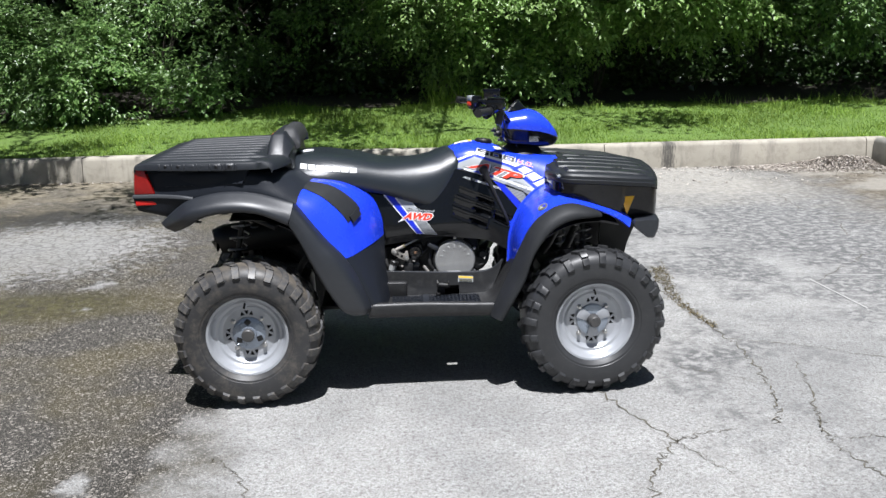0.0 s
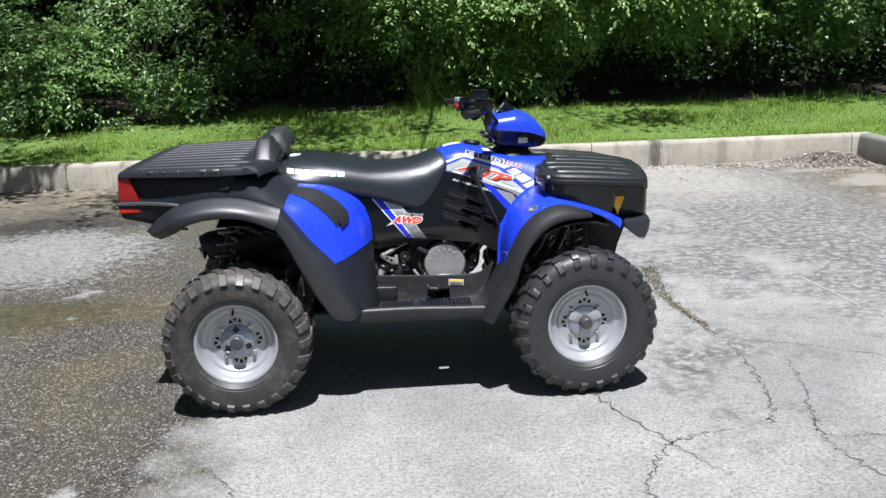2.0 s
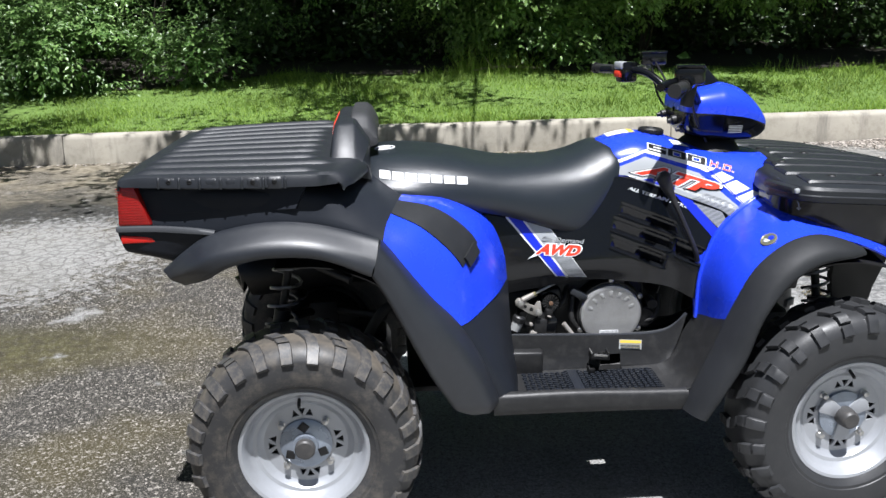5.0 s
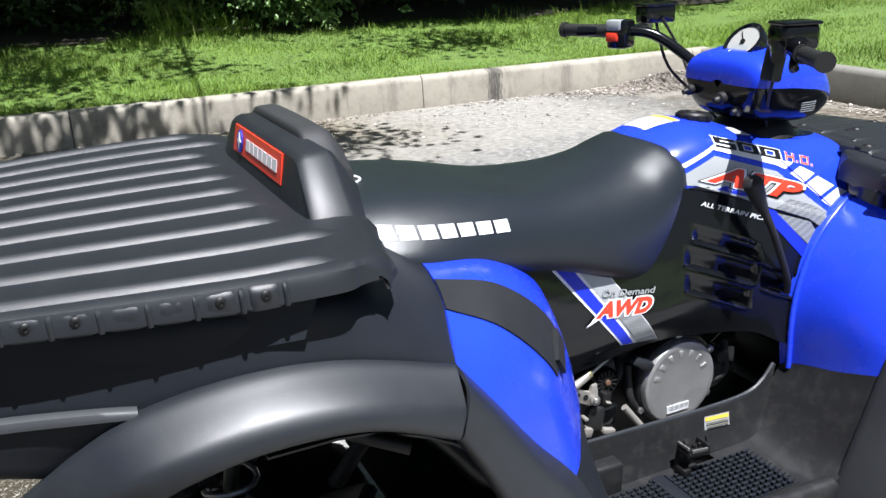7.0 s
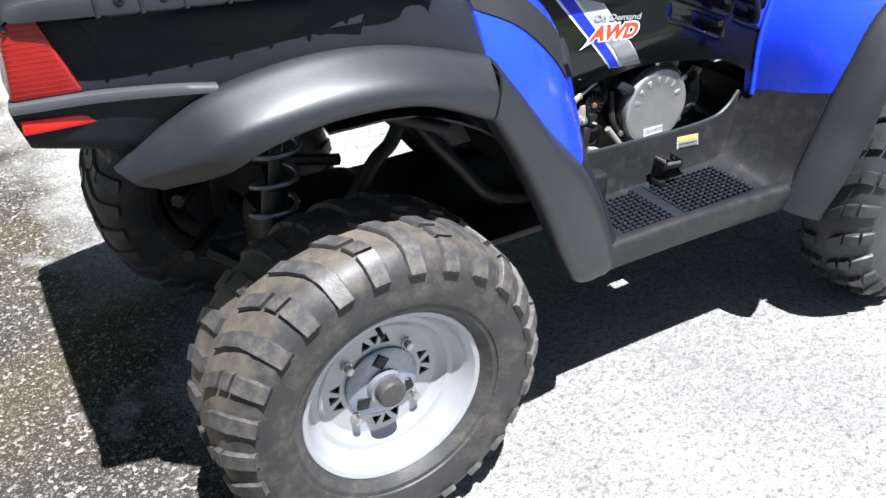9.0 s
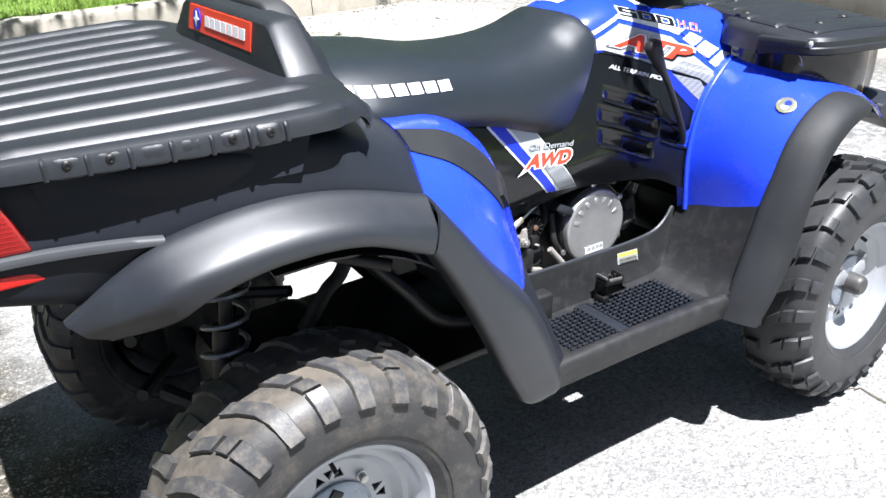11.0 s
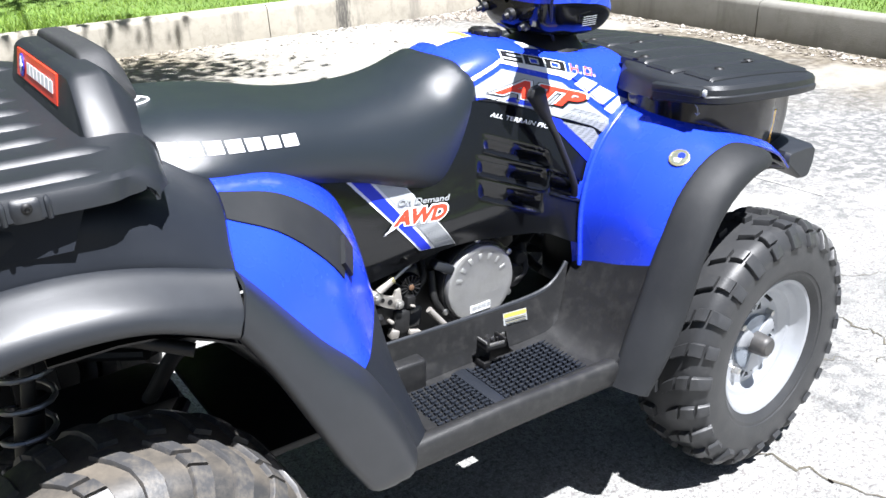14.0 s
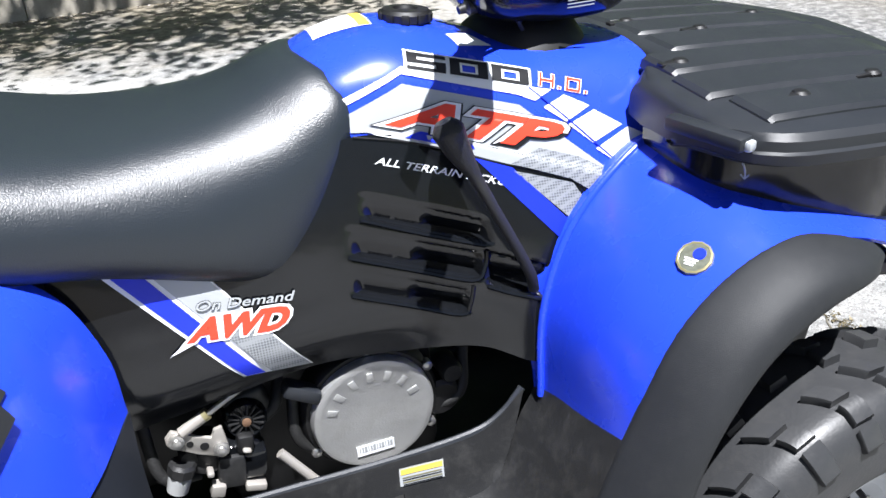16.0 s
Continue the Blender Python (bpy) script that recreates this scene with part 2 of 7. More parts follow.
    left = rng(edge, -0.82, -1.08)
    # dry island in it, with a near-black patch behind and a mossy hollow before it
    def blob(cx, cy, rx, ry):
        bx, by = math_("MULTIPLY", math_("SUBTRACT", X, cx), 1 / rx), math_("MULTIPLY", math_("SUBTRACT", Y, cy), 1 / ry)
        return math_("SQRT", math_("ADD", math_("MULTIPLY", bx, bx), math_("MULTIPLY", by, by)))

    mott = tex("ShaderNodeTexNoise", 14.0, Detail=5.0, Roughness=0.7)
    frayed = math_("ADD", math_("MULTIPLY", w, 1.0), math_("MULTIPLY", math_("SUBTRACT", mott.outputs[0], 0.5), 3.4))
    pale = rng(math_("ADD", blob(-2.85, 2.75, 0.95, 1.05), frayed), 1.05, 0.75)
    island = math_("MULTIPLY", pale, 0.72)
    dark_patch = rng(math_("ADD", blob(-3.05, 4.15, 1.0, 0.75), frayed), 1.0, 0.7, 0.0, 0.8)
    mossy = rng(math_("ADD", blob(-2.40, 1.15, 0.95, 0.38), math_("MULTIPLY", frayed, 0.6)), 1.1, 0.5, 0.0, 0.75)
    blot = rng(tex("ShaderNodeTexNoise", 2.1, Detail=4.0, Roughness=0.55).outputs[0], 0.63, 0.68)
    # damp in the gutter along the kerb
    gut = math_("ADD", math_("ADD", Y, math_("MULTIPLY", X, 0.055)), math_("MULTIPLY", w, 2.2))
    along = math_("ADD", X, w)
    dry = math_("MULTIPLY", rng(gut, 3.5, 4.5), math_("MULTIPLY", rng(along, 0.5, 1.5), rng(along, 4.3, 3.5)))
    gutter = math_("MULTIPLY", rng(gut, 4.7, 5.7, 0.0, 0.55), math_("SUBTRACT", 1.0, dry))
    right = math_("ADD", X, math_("MULTIPLY", w, 2.0))
    gutter = math_("MAXIMUM", gutter, rng(right, 3.6, 4.7, 0.0, 0.9))
    wet = math_("MULTIPLY", left, math_("SUBTRACT", 1.0, math_("MAXIMUM", island, math_("MULTIPLY", blot, 0.8))))
    wet = math_("MAXIMUM", wet, gutter)
    tint = tex("ShaderNodeTexNoise", 1.5, Detail=5.0)
    damp = mixc(rng(tint.outputs[0], 0.45, 0.62), (0.034, 0.032, 0.028), (0.060, 0.050, 0.025))
    speck = mixc(rng(sep.outputs[1], 0.84, 0.97, 0.0, 0.80), damp, (0.40, 0.37, 0.33))
    speck = mixc(rng(sep2.outputs[1], 0.72, 1.0, 0.0, 0.6), speck, (0.42, 0.38, 0.33))
    speck = mixc(rng(fine.outputs[0], 0.5, 0.32, 0.0, 0.7), speck, (0.03, 0.027, 0.022))
    # brown silt where the run-off dries by the east kerb
    silt = mixc(rng(mott.outputs[0], 0.42, 0.60), (0.085, 0.066, 0.040), (0.27, 0.235, 0.18))
    silt = mixc(rng(tint.outputs[0], 0.47, 0.58, 0.0, 0.75), silt, (0.40, 0.375, 0.33))
    speck = mixc(rng(right, 3.6, 4.4, 0.0, 0.8), speck, silt)
    # pale dried silt before the kerb
    base = mixc(math_("MULTIPLY", dry, rng(mott.outputs[0], 0.30, 0.60, 0.25, 0.65)), base, (0.41, 0.385, 0.335))
    mud = mixc(rng(mott.outputs[0], 0.40, 0.62), (0.12, 0.098, 0.062), (0.31, 0.275, 0.21))
    muddy = math_("MULTIPLY", math_("MULTIPLY", rng(gut, 4.0, 5.2), rng(along, 2.4, 1.2)), rng(tint.outputs[0], 0.36, 0.50, 0.35, 0.9))
    base = mixc(math_("MULTIPLY", pale, rng(chip.outputs[0], 0.44, 0.60, 0.0, 0.8)), base, (0.37, 0.365, 0.35))
    cracks = tex("ShaderNodeTexVoronoi", 11.0)
    cracks.feature = "DISTANCE_TO_EDGE"
    base = mixc(math_("MULTIPLY", pale, rng(cracks.outputs["Distance"], 0.09, 0.02, 0.0, 0.65)), base, (0.10, 0.098, 0.092))
    speck = mixc(dark_patch, speck, (0.024, 0.024, 0.023))
    speck = mixc(mossy, speck, mixc(rng(mott.outputs[0], 0.42, 0.6), (0.040, 0.034, 0.017), (0.085, 0.078, 0.028)))
    col = mixc(muddy, mixc(wet, base, speck), mud)
    L(col, b.inputs["Base Color"])
    L(rng(wet, 0.0, 1.0, 0.9, 0.62), b.inputs["Roughness"])
    b.inputs["Specular IOR Level"].default_value = 0.35
    bp = node(nt, "ShaderNodeBump", Strength=0.8, Distance=0.006)
    h = math_("ADD", math_("MULTIPLY", stones.outputs["Distance"], -1.0), fine.outputs[0])
    L(h, bp.inputs["Height"])
    L(bp.outputs[0], b.inputs["Normal"])
    return m


def concrete(name="aged_concrete", pale=(0.40, 0.37, 0.31), dull=(0.30, 0.275, 0.225), stain=None):
    """Aged kerb concrete: sandy, blotched, with dark vertical runs."""
    m = mat(name, dull, 0.85, vary=0.25, vary_scale=1.6, col2=pale, bump=0.6, bump_scale=90, dirt=0.6, dirt_col=(0.15, 0.135, 0.105))
    nt = m.node_tree
    b = nt.nodes["Principled BSDF"]
    src = b.inputs["Base Color"].links[0].from_socket
    tc = nt.nodes.new("ShaderNodeTexCoord")
    mp = node(nt, "ShaderNodeMapping", Scale=(7.0, 7.0, 0.7))
    nt.links.new(tc.outputs["Object"], mp.inputs[0])
    run = node(nt, "ShaderNodeTexNoise", Scale=1.0, Detail=6.0, Roughness=0.65)
    nt.links.new(mp.outputs[0], run.inputs["Vector"])
    cut = node(nt, "ShaderNodeMapRange", **{"From Min": 0.54, "From Max": 0.70, "To Max": 0.65})
    nt.links.new(run.outputs[0], cut.inputs[0])
    mx = nt.nodes.new("ShaderNodeMix")
    mx.data_type = "RGBA"
    mx.inputs[7].default_value = (0.13, 0.12, 0.105, 1)
    nt.links.new(cut.outputs[0], mx.inputs[0])
    nt.links.new(src, mx.inputs[6])
    nt.links.new(mx.outputs[2], b.inputs["Base Color"])
    if stain is not None:
        # one black patch of mildew that has run down the face
        xyz = nt.nodes.new("ShaderNodeSeparateXYZ")
        nt.links.new(tc.outputs["Object"], xyz.inputs[0])
        off = node(nt, "ShaderNodeMath")
        off.operation = "SUBTRACT"
        off.inputs[1].default_value = stain
        nt.links.new(xyz.outputs[0], off.inputs[0])
        away = node(nt, "ShaderNodeMath")
        away.operation = "ABSOLUTE"
        nt.links.new(off.outputs[0], away.inputs[0])
        mp2 = node(nt, "ShaderNodeMapping", Scale=(55.0, 20.0, 9.0))
        nt.links.new(tc.outputs["Object"], mp2.inputs[0])
        rag = node(nt, "ShaderNodeTexNoise", Scale=1.0, Detail=5.0, Roughness=0.7)
        nt.links.new(mp2.outputs[0], rag.inputs["Vector"])
        near = node(nt, "ShaderNodeMapRange", **{"From Min": 0.15, "From Max": 0.04, "To Min": -0.30, "To Max": 0.24})
        nt.links.new(away.outputs[0], near.inputs[0])
        both_ = node(nt, "ShaderNodeMath")
        both_.operation = "ADD"
        nt.links.new(near.outputs[0], both_.inputs[0])
        nt.links.new(rag.outputs[0], both_.inputs[1])
        cut2 = node(nt, "ShaderNodeMapRange", **{"From Min": 0.46, "From Max": 0.76, "To Max": 0.88})
        nt.links.new(both_.outputs[0], cut2.inputs[0])
        mx2 = nt.nodes.new("ShaderNodeMix")
        mx2.data_type = "RGBA"
        mx2.inputs[7].default_value = (0.055, 0.052, 0.047, 1)
        nt.links.new(cut2.outputs[0], mx2.inputs[0])
        nt.links.new(mx.outputs[2], mx2.inputs[6])
        nt.links.new(mx2.outputs[2], b.inputs["Base Color"])
    return m


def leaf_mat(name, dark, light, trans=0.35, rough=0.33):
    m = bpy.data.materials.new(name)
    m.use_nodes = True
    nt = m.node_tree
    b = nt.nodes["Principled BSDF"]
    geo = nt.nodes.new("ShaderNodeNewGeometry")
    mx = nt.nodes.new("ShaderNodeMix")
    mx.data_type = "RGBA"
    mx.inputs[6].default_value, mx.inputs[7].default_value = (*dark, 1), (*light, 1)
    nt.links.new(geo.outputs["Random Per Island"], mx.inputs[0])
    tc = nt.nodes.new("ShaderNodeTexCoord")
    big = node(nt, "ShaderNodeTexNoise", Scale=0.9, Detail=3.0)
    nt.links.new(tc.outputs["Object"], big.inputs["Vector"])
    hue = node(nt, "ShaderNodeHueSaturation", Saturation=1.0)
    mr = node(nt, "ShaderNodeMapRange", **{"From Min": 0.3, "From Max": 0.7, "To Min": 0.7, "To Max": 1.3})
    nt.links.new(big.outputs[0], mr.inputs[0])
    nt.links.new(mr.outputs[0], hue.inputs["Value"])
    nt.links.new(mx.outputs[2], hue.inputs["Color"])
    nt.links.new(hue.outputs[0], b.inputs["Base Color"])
    b.inputs["Roughness"].default_value = rough
    tr = nt.nodes.new("ShaderNodeBsdfTranslucent")
    nt.links.new(hue.outputs[0], tr.inputs["Color"])
    ms = node(nt, "ShaderNodeMixShader", Fac=trans)
    nt.links.new(b.outputs[0], ms.inputs[1])
    nt.links.new(tr.outputs[0], ms.inputs[2])
    nt.links.new(ms.outputs[0], nt.nodes["Material Output"].inputs[0])
    return m


M_ASPHALT = asphalt()
M_CONCRETE = concrete(stain=3.087)
M_MILDEW = concrete("mildewed_concrete", (0.24, 0.23, 0.205), (0.165, 0.16, 0.142))
M_LEAF = leaf_mat("shrub_leaves", (0.06, 0.135, 0.032), (0.23, 0.36, 0.115))
# leaf colour darkened to stand for the shade inside the woods
M_LEAFSHADE = leaf_mat("shaded_woodland_leaves", (0.02, 0.045, 0.012), (0.06, 0.11, 0.03), 0.15)
M_LEAFLIGHT = leaf_mat("young_leaves", (0.17, 0.29, 0.08), (0.36, 0.51, 0.18), 0.45)
M_GRASS = leaf_mat("grass_blades", (0.10, 0.19, 0.022), (0.32, 0.44, 0.075), 0.35, 0.65)
M_SOIL = mat("lawn_soil", (0.10, 0.17, 0.03), 0.95, vary=0.35, vary_scale=3, bump=0.6, bump_scale=60, dirt=0.4, dirt_col=(0.10, 0.085, 0.05))
M_BARK = mat("bark", (0.035, 0.028, 0.02), 0.9, vary=0.35, bump=0.8, bump_scale=40)
M_LITTER = leaf_mat("dry_leaf_litter", (0.20, 0.17, 0.14), (0.56, 0.51, 0.46), 0.1)
M_BED = mat("near_black_bed", (0.022, 0.018, 0.012), 0.95, vary=0.4, vary_scale=5, bump=0.6, bump_scale=50, dirt=0.4, dirt_col=(0.06, 0.05, 0.03))
M_MOSS = leaf_mat("dry_moss", (0.07, 0.058, 0.035), (0.21, 0.175, 0.10), 0.1)
M_CRACK = mat("crack_dirt", (0.10, 0.09, 0.07), 0.95, vary=0.4, vary_scale=12, dirt=0.4, dirt_col=(0.10, 0.09, 0.05))

# ---- building helpers ----
def link(name, bm, material, parent=None, label="", sharp=38):
    me = bpy.data.meshes.new(name)
    bmesh.ops.recalc_face_normals(bm, faces=bm.faces)
    for fa in bm.faces:
        fa.smooth = True
    bm.to_mesh(me)
    bm.free()
    me.set_sharp_from_angle(angle=radians(sharp))
    me.materials.append(material)
    ob = new(name, me)
    ob.parent = parent
    return tagged(ob, label=label)


def part(name, bm, material, parent, label="", sharp=38):
    return link(name, bm, material, parent, label, sharp)


def crom(P, ts):
    """Catmull-Rom through the rows of P at the parameters ts (0 to rows - 1)."""
    P = np.asarray(P, float)
    k = len(P)
    if k == 1:
        return np.repeat(P, len(ts), 0)
    E = np.concatenate([2 * P[:1] - P[1:2], P, 2 * P[-1:] - P[-2:-1]])
    i = np.clip(np.floor(ts).astype(int), 0, k - 2)
    t = (np.asarray(ts) - i).reshape((-1,) + (1,) * (P.ndim - 1))
    a, b, c, d = E[i], E[i + 1], E[i + 2], E[i + 3]
    return 0.5 * (2 * b + (c - a) * t + (2 * a - 5 * b + 4 * c - d) * t * t + (3 * b - a - 3 * c + d) * t ** 3)


def grid(rows, ns=4, nt=4, s=(0, 1), t=(0, 1)):
    """A smooth grid of points through rows of control points, or a window of it."""
    A = np.asarray(rows, float)
    R, C = A.shape[:2]
    S = np.linspace(s[0] * (R - 1), s[1] * (R - 1), max(2, round((R - 1) * ns * (s[1] - s[0])) + 1))
    T = np.linspace(t[0] * (C - 1), t[1] * (C - 1), max(2, round((C - 1) * nt * (t[1] - t[0])) + 1))
    G = crom(A, S)
    return np.swapaxes(crom(np.swapaxes(G, 0, 1), T), 0, 1)


def normals(G):
    a, b = np.gradient(G, axis=0), np.gradient(G, axis=1)
    n = np.cross(a, b)
    return n / np.maximum(np.linalg.norm(n, axis=2, keepdims=True), 1e-9)


def shell(G, thick=0.004, lift=0.0, flip=False):
    """A sheet of some thickness on a grid of points; lift moves it off along the normal."""
    N = normals(G) * (-1 if flip else 1)
    top, low = G + N * lift, G + N * (lift - thick)
    bm = bmesh.new()
    m, n = G.shape[:2]
    va = [[bm.verts.new(p) for p in r] for r in top]
    vb = [[bm.verts.new(p) for p in r] for r in low]
    for i in range(m - 1):
        for j in range(n - 1):
            bm.faces.new((va[i][j], va[i + 1][j], va[i + 1][j + 1], va[i][j + 1]))
            bm.faces.new((vb[i][j], vb[i][j + 1], vb[i + 1][j + 1], vb[i + 1][j]))
    for i in range(m - 1):
        for j in (0, n - 1):
            bm.faces.new((va[i][j], va[i + 1][j], vb[i + 1][j], vb[i][j]))
    for j in range(n - 1):
        for i in (0, m - 1):
            bm.faces.new((va[i][j], va[i][j + 1], vb[i][j + 1], vb[i][j]))
    return bm


def closed(G):
    """A solid from a grid whose rows are closed rings, with both ends capped."""
    bm = bmesh.new()
    m, n = G.shape[:2]
    v = [[bm.verts.new(p) for p in r] for r in G]
    for i in range(m - 1):
        for j in range(n):
            k = (j + 1) % n
            bm.faces.new((v[i][j], v[i + 1][j], v[i + 1][k], v[i][k]))
    for r in (v[0], v[-1]):
        bm.faces.new(r)
    return bm


def ring(points, n=4):
    """A closed smooth ring through control points."""
    P = np.asarray(points, float)
    k = len(P)
    E = np.concatenate([P[-2:], P, P[:3]])
    return crom(E, np.linspace(2, 2 + k, k * n, endpoint=False))


def mirror(G):
    G = np.array(G, float)
    G[..., 1] *= -1
    return G


def tube(bm, pts, r, n=10, smooth=5, cap=True):
    """A round bar along points; r is one radius or one for each point."""
    P = np.asarray(pts, float)
    k = len(P)
    ts = np.linspace(0, k - 1, (k - 1) * smooth + 1) if k > 2 else np.linspace(0, 1, 2)
    C = crom(P, ts)
    R = np.interp(ts, range(k), r if np.ndim(r) else [r] * k)
    T = np.gradient(C, axis=0)
    T /= np.linalg.norm(T, axis=1, keepdims=True)
    side = np.cross(T[0], (0, 0, 1) if abs(T[0][2]) < 0.9 else (1, 0, 0))
    rows = []
    for c, t, rad in zip(C, T, R):
        side = side - t * (side @ t)
        side /= np.linalg.norm(side)
        up = np.cross(t, side)
        rows.append([bm.verts.new(c + rad * (math.cos(a) * side + math.sin(a) * up)) for a in np.linspace(0, 2 * math.pi, n, endpoint=False)])
    for a, b in zip(rows, rows[1:]):
        for j in range(n):
            bm.faces.new((a[j], a[(j + 1) % n], b[(j + 1) % n], b[j]))
    if cap:
        bm.faces.new(rows[0])
        bm.faces.new(rows[-1])
    return bm


def lathe(bm, prof, m=None, n=32, ends=True):
    """Turns (radius, height) pairs round the local z axis; m places it."""
    m = m or Matrix.Identity(4)
    rows = []
    for r, h in prof:
        rows.append([bm.verts.new(m @ Vector((r * math.cos(a), r * math.sin(a), h))) for a in np.linspace(0, 2 * math.pi, n, endpoint=False)])
    for a, b in zip(rows, rows[1:]):
        for j in range(n):
            bm.faces.new((a[j], a[(j + 1) % n], b[(j + 1) % n], b[j]))
    if ends:
        bm.faces.new(rows[0])
        bm.faces.new(rows[-1])
    return bm


def rbox(bm, size, m=None, bevel=0.004, seg=2):
    """A box with rounded edges."""
    got = bmesh.ops.create_cube(bm, size=1.0)
    vs = got["verts"]
    for v in vs:
        v.co = Vector((v.co.x * size[0], v.co.y * size[1], v.co.z * size[2]))
    if bevel:
        es = list({e for v in vs for e in v.link_edges})
        out = bmesh.ops.bevel(bm, geom=es, offset=bevel, segments=seg, affect="EDGES", profile=0.5)
        vs = list({v for f in out["faces"] for v in f.verts} | {v for v in vs if v.is_valid})
    if m:
        for v in vs:
            v.co = m @ v.co
    return bm


def prism(bm, outline, m, depth, bevel=0.0):
    """A flat outline (x, y) thickened along local z and placed by m."""
    a = [bm.verts.new(m @ Vector((x, y, 0))) for x, y in outline]
    b = [bm.verts.new(m @ Vector((x, y, depth))) for x, y in outline]
    n = len(a)
    fs = [bm.faces.new(a), bm.faces.new(b[::-1])]
    for i in range(n):
        fs.append(bm.faces.new((a[i], b[i], b[(i + 1) % n], a[(i + 1) % n])))
    if bevel:
        es = list({e for f in fs for e in f.edges})
        bmesh.ops.bevel(bm, geom=es, offset=bevel, segments=2, affect="EDGES", profile=0.5)
    return bm


# local x along the bike, local y of an outline = height: an outline drawn in side view, thickened towards the far side
SIDE = Matrix(((1, 0, 0, 0), (0, 0, 1, 0), (0, 1, 0, 0), (0, 0, 0, 1)))
TOY = Matrix.Rotation(radians(90), 4, "X")   # local z -> -y, outwards on the near side


# ---- the lot: ground, kerbs, lawn ----
TH = math.atan(-0.055)
CX, SX = math.cos(TH), math.sin(TH)
CORNER = 5.46


def lot(s, d, z=0.0):
    """s metres along the long kerb's foot, d metres behind it."""
    return Vector((s * CX - d * SX, 6.12 + s * SX + d * CX, z))


def quad_sheet(name, pts, material):
    bm = bmesh.new()
    bm.faces.new([bm.verts.new(p) for p in pts])
    return link(name, bm, material)


ground = quad_sheet("ground", [(-400, -400, 0), (400, -400, 0), (400, 400, 0), (-400, 400, 0)], M_ASPHALT)
tagged(ground, "pale weathered asphalt parking lot with damp brown stains", "ground", kind="structure")


def rnd(a, b):
    return random.uniform(a, b)


def crack(pts, width):
    bm = bmesh.new()
    P = np.array([(x, y) for x, y in pts], float)
    ts = np.linspace(0, len(P) - 1, (len(P) - 1) * 14 + 1)
    C = np.stack([np.interp(ts, range(len(P)), P[:, i]) for i in (0, 1)], 1)
    C[1:-1] += np.random.normal(0, 0.011, C[1:-1].shape)
    T = np.gradient(C, axis=0)
    T /= np.linalg.norm(T, axis=1, keepdims=True)
    rows = []
    for c, t in zip(C, T):
        w = width * rnd(0.15, 0.7)
        rows.append([bm.verts.new((c[0] + k * t[1] * w, c[1] - k * t[0] * w, 0.0025)) for k in (-0.5, 0.5)])
    for a, b in zip(rows, rows[1:]):
        bm.faces.new((a[0], a[1], b[1], b[0]))
    return tagged(link("crack", bm, M_CRACK, ground), kind="stuff")


crack([(0.72, -0.45), (0.76, -0.56), (0.87, -0.86), (0.94, -1.05), (0.84, -1.2), (0.745, -1.38), (0.72, -1.7)], 0.013)
crack([(0.94, -1.05), (1.06, -1.0), (1.2, -0.98)], 0.007)
crack([(0.94, -1.05), (1.0, -1.2), (1.06, -1.32)], 0.007)
crack([(1.72, 1.7), (1.66, 1.4), (1.52, 0.72), (1.53, 0.3), (1.57, 0.05), (1.55, -0.34), (1.5, -0.6), (1.46, -0.79), (1.36, -0.95)], 0.012)
crack([(3.55, 4.0), (3.44, 3.3), (3.52, 2.85), (3.3, 2.2)], 0.012)
crack([(2.28, 3.53), (2.9, 3.77), (3.5, 3.9)], 0.012)
crack([(1.75, -0.3), (1.65, -0.69), (1.55, -0.95), (1.51, -1.11), (1.54, -1.34), (1.7, -1.6)], 0.011)
crack([(1.57, 0.05), (1.9, -0.1), (2.3, -0.4)], 0.008)
crack([(1.51, -1.11), (1.75, -1.1), (2.1, -1.2)], 0.008)
crack([(2.46, 1.0), (3.1, 1.6), (4.0, 2.0)], 0.01)
crack([(-0.82, -1.01), (-0.73, -1.12), (-0.66, -1.25), (-0.62, -1.5)], 0.009)
crack([(1.2, -0.3), (1.35, -0.42), (1.5, -0.55)], 0.006)

bm = bmesh.new()
rbox(bm, (0.011, 0.62, 0.004), Matrix.Translation((2.482, 0.755, 0.0012)) @ Matrix.Rotation(radians(3), 4, "Z"), bevel=0)
rbox(bm, (0.34, 0.007, 0.004), Matrix.Translation((2.79, 1.125, 0.0012)) @ Matrix.Rotation(radians(-9), 4, "Z"), bevel=0)
tagged(link("paint_mark", bm, mat("worn_white_paint", (0.42, 0.415, 0.40), 0.85, dirt=0.95, dirt_col=(0.25, 0.245, 0.235), vary_scale=22), ground), kind="stuff")

# kerbs, cast in lengths
KERB = [(0.0, -0.08), (0.0, 0.0), (0.014, 0.245), (0.024, 0.275), (0.05, 0.29), (0.15, 0.292), (0.17, 0.28), (0.17, -0.08)]
kerb_long = new("kerb_north")
kerb_short = new("kerb_east")
tagged(kerb_long, "tall weathered concrete kerb with dark stains", "kerb", kind="structure")
tagged(kerb_short, "tall grey concrete kerb with vertical joints", "kerb", kind="structure")


def kerb_length(parent, a, b, place, material):
    bm = bmesh.new()
    n = 6
    rows = []
    for i in range(n + 1):
        s = a + (b - a) * i / n
        rows.append([bm.verts.new(place(s, d + 0.004 * noise.noise((s * 2, z * 9, 1)), z + (0.005 * noise.noise((s * 1.3, d * 4, 7)) if z > 0.1 else 0))) for d, z in KERB])
    for p, q in zip(rows, rows[1:]):
        for j in range(len(KERB) - 1):
            bm.faces.new((p[j], p[j + 1], q[j + 1], q[j]))
    bm.faces.new(rows[0])
    bm.faces.new(rows[-1])
    return part("kerb_stone", bm, material, parent, sharp=50)


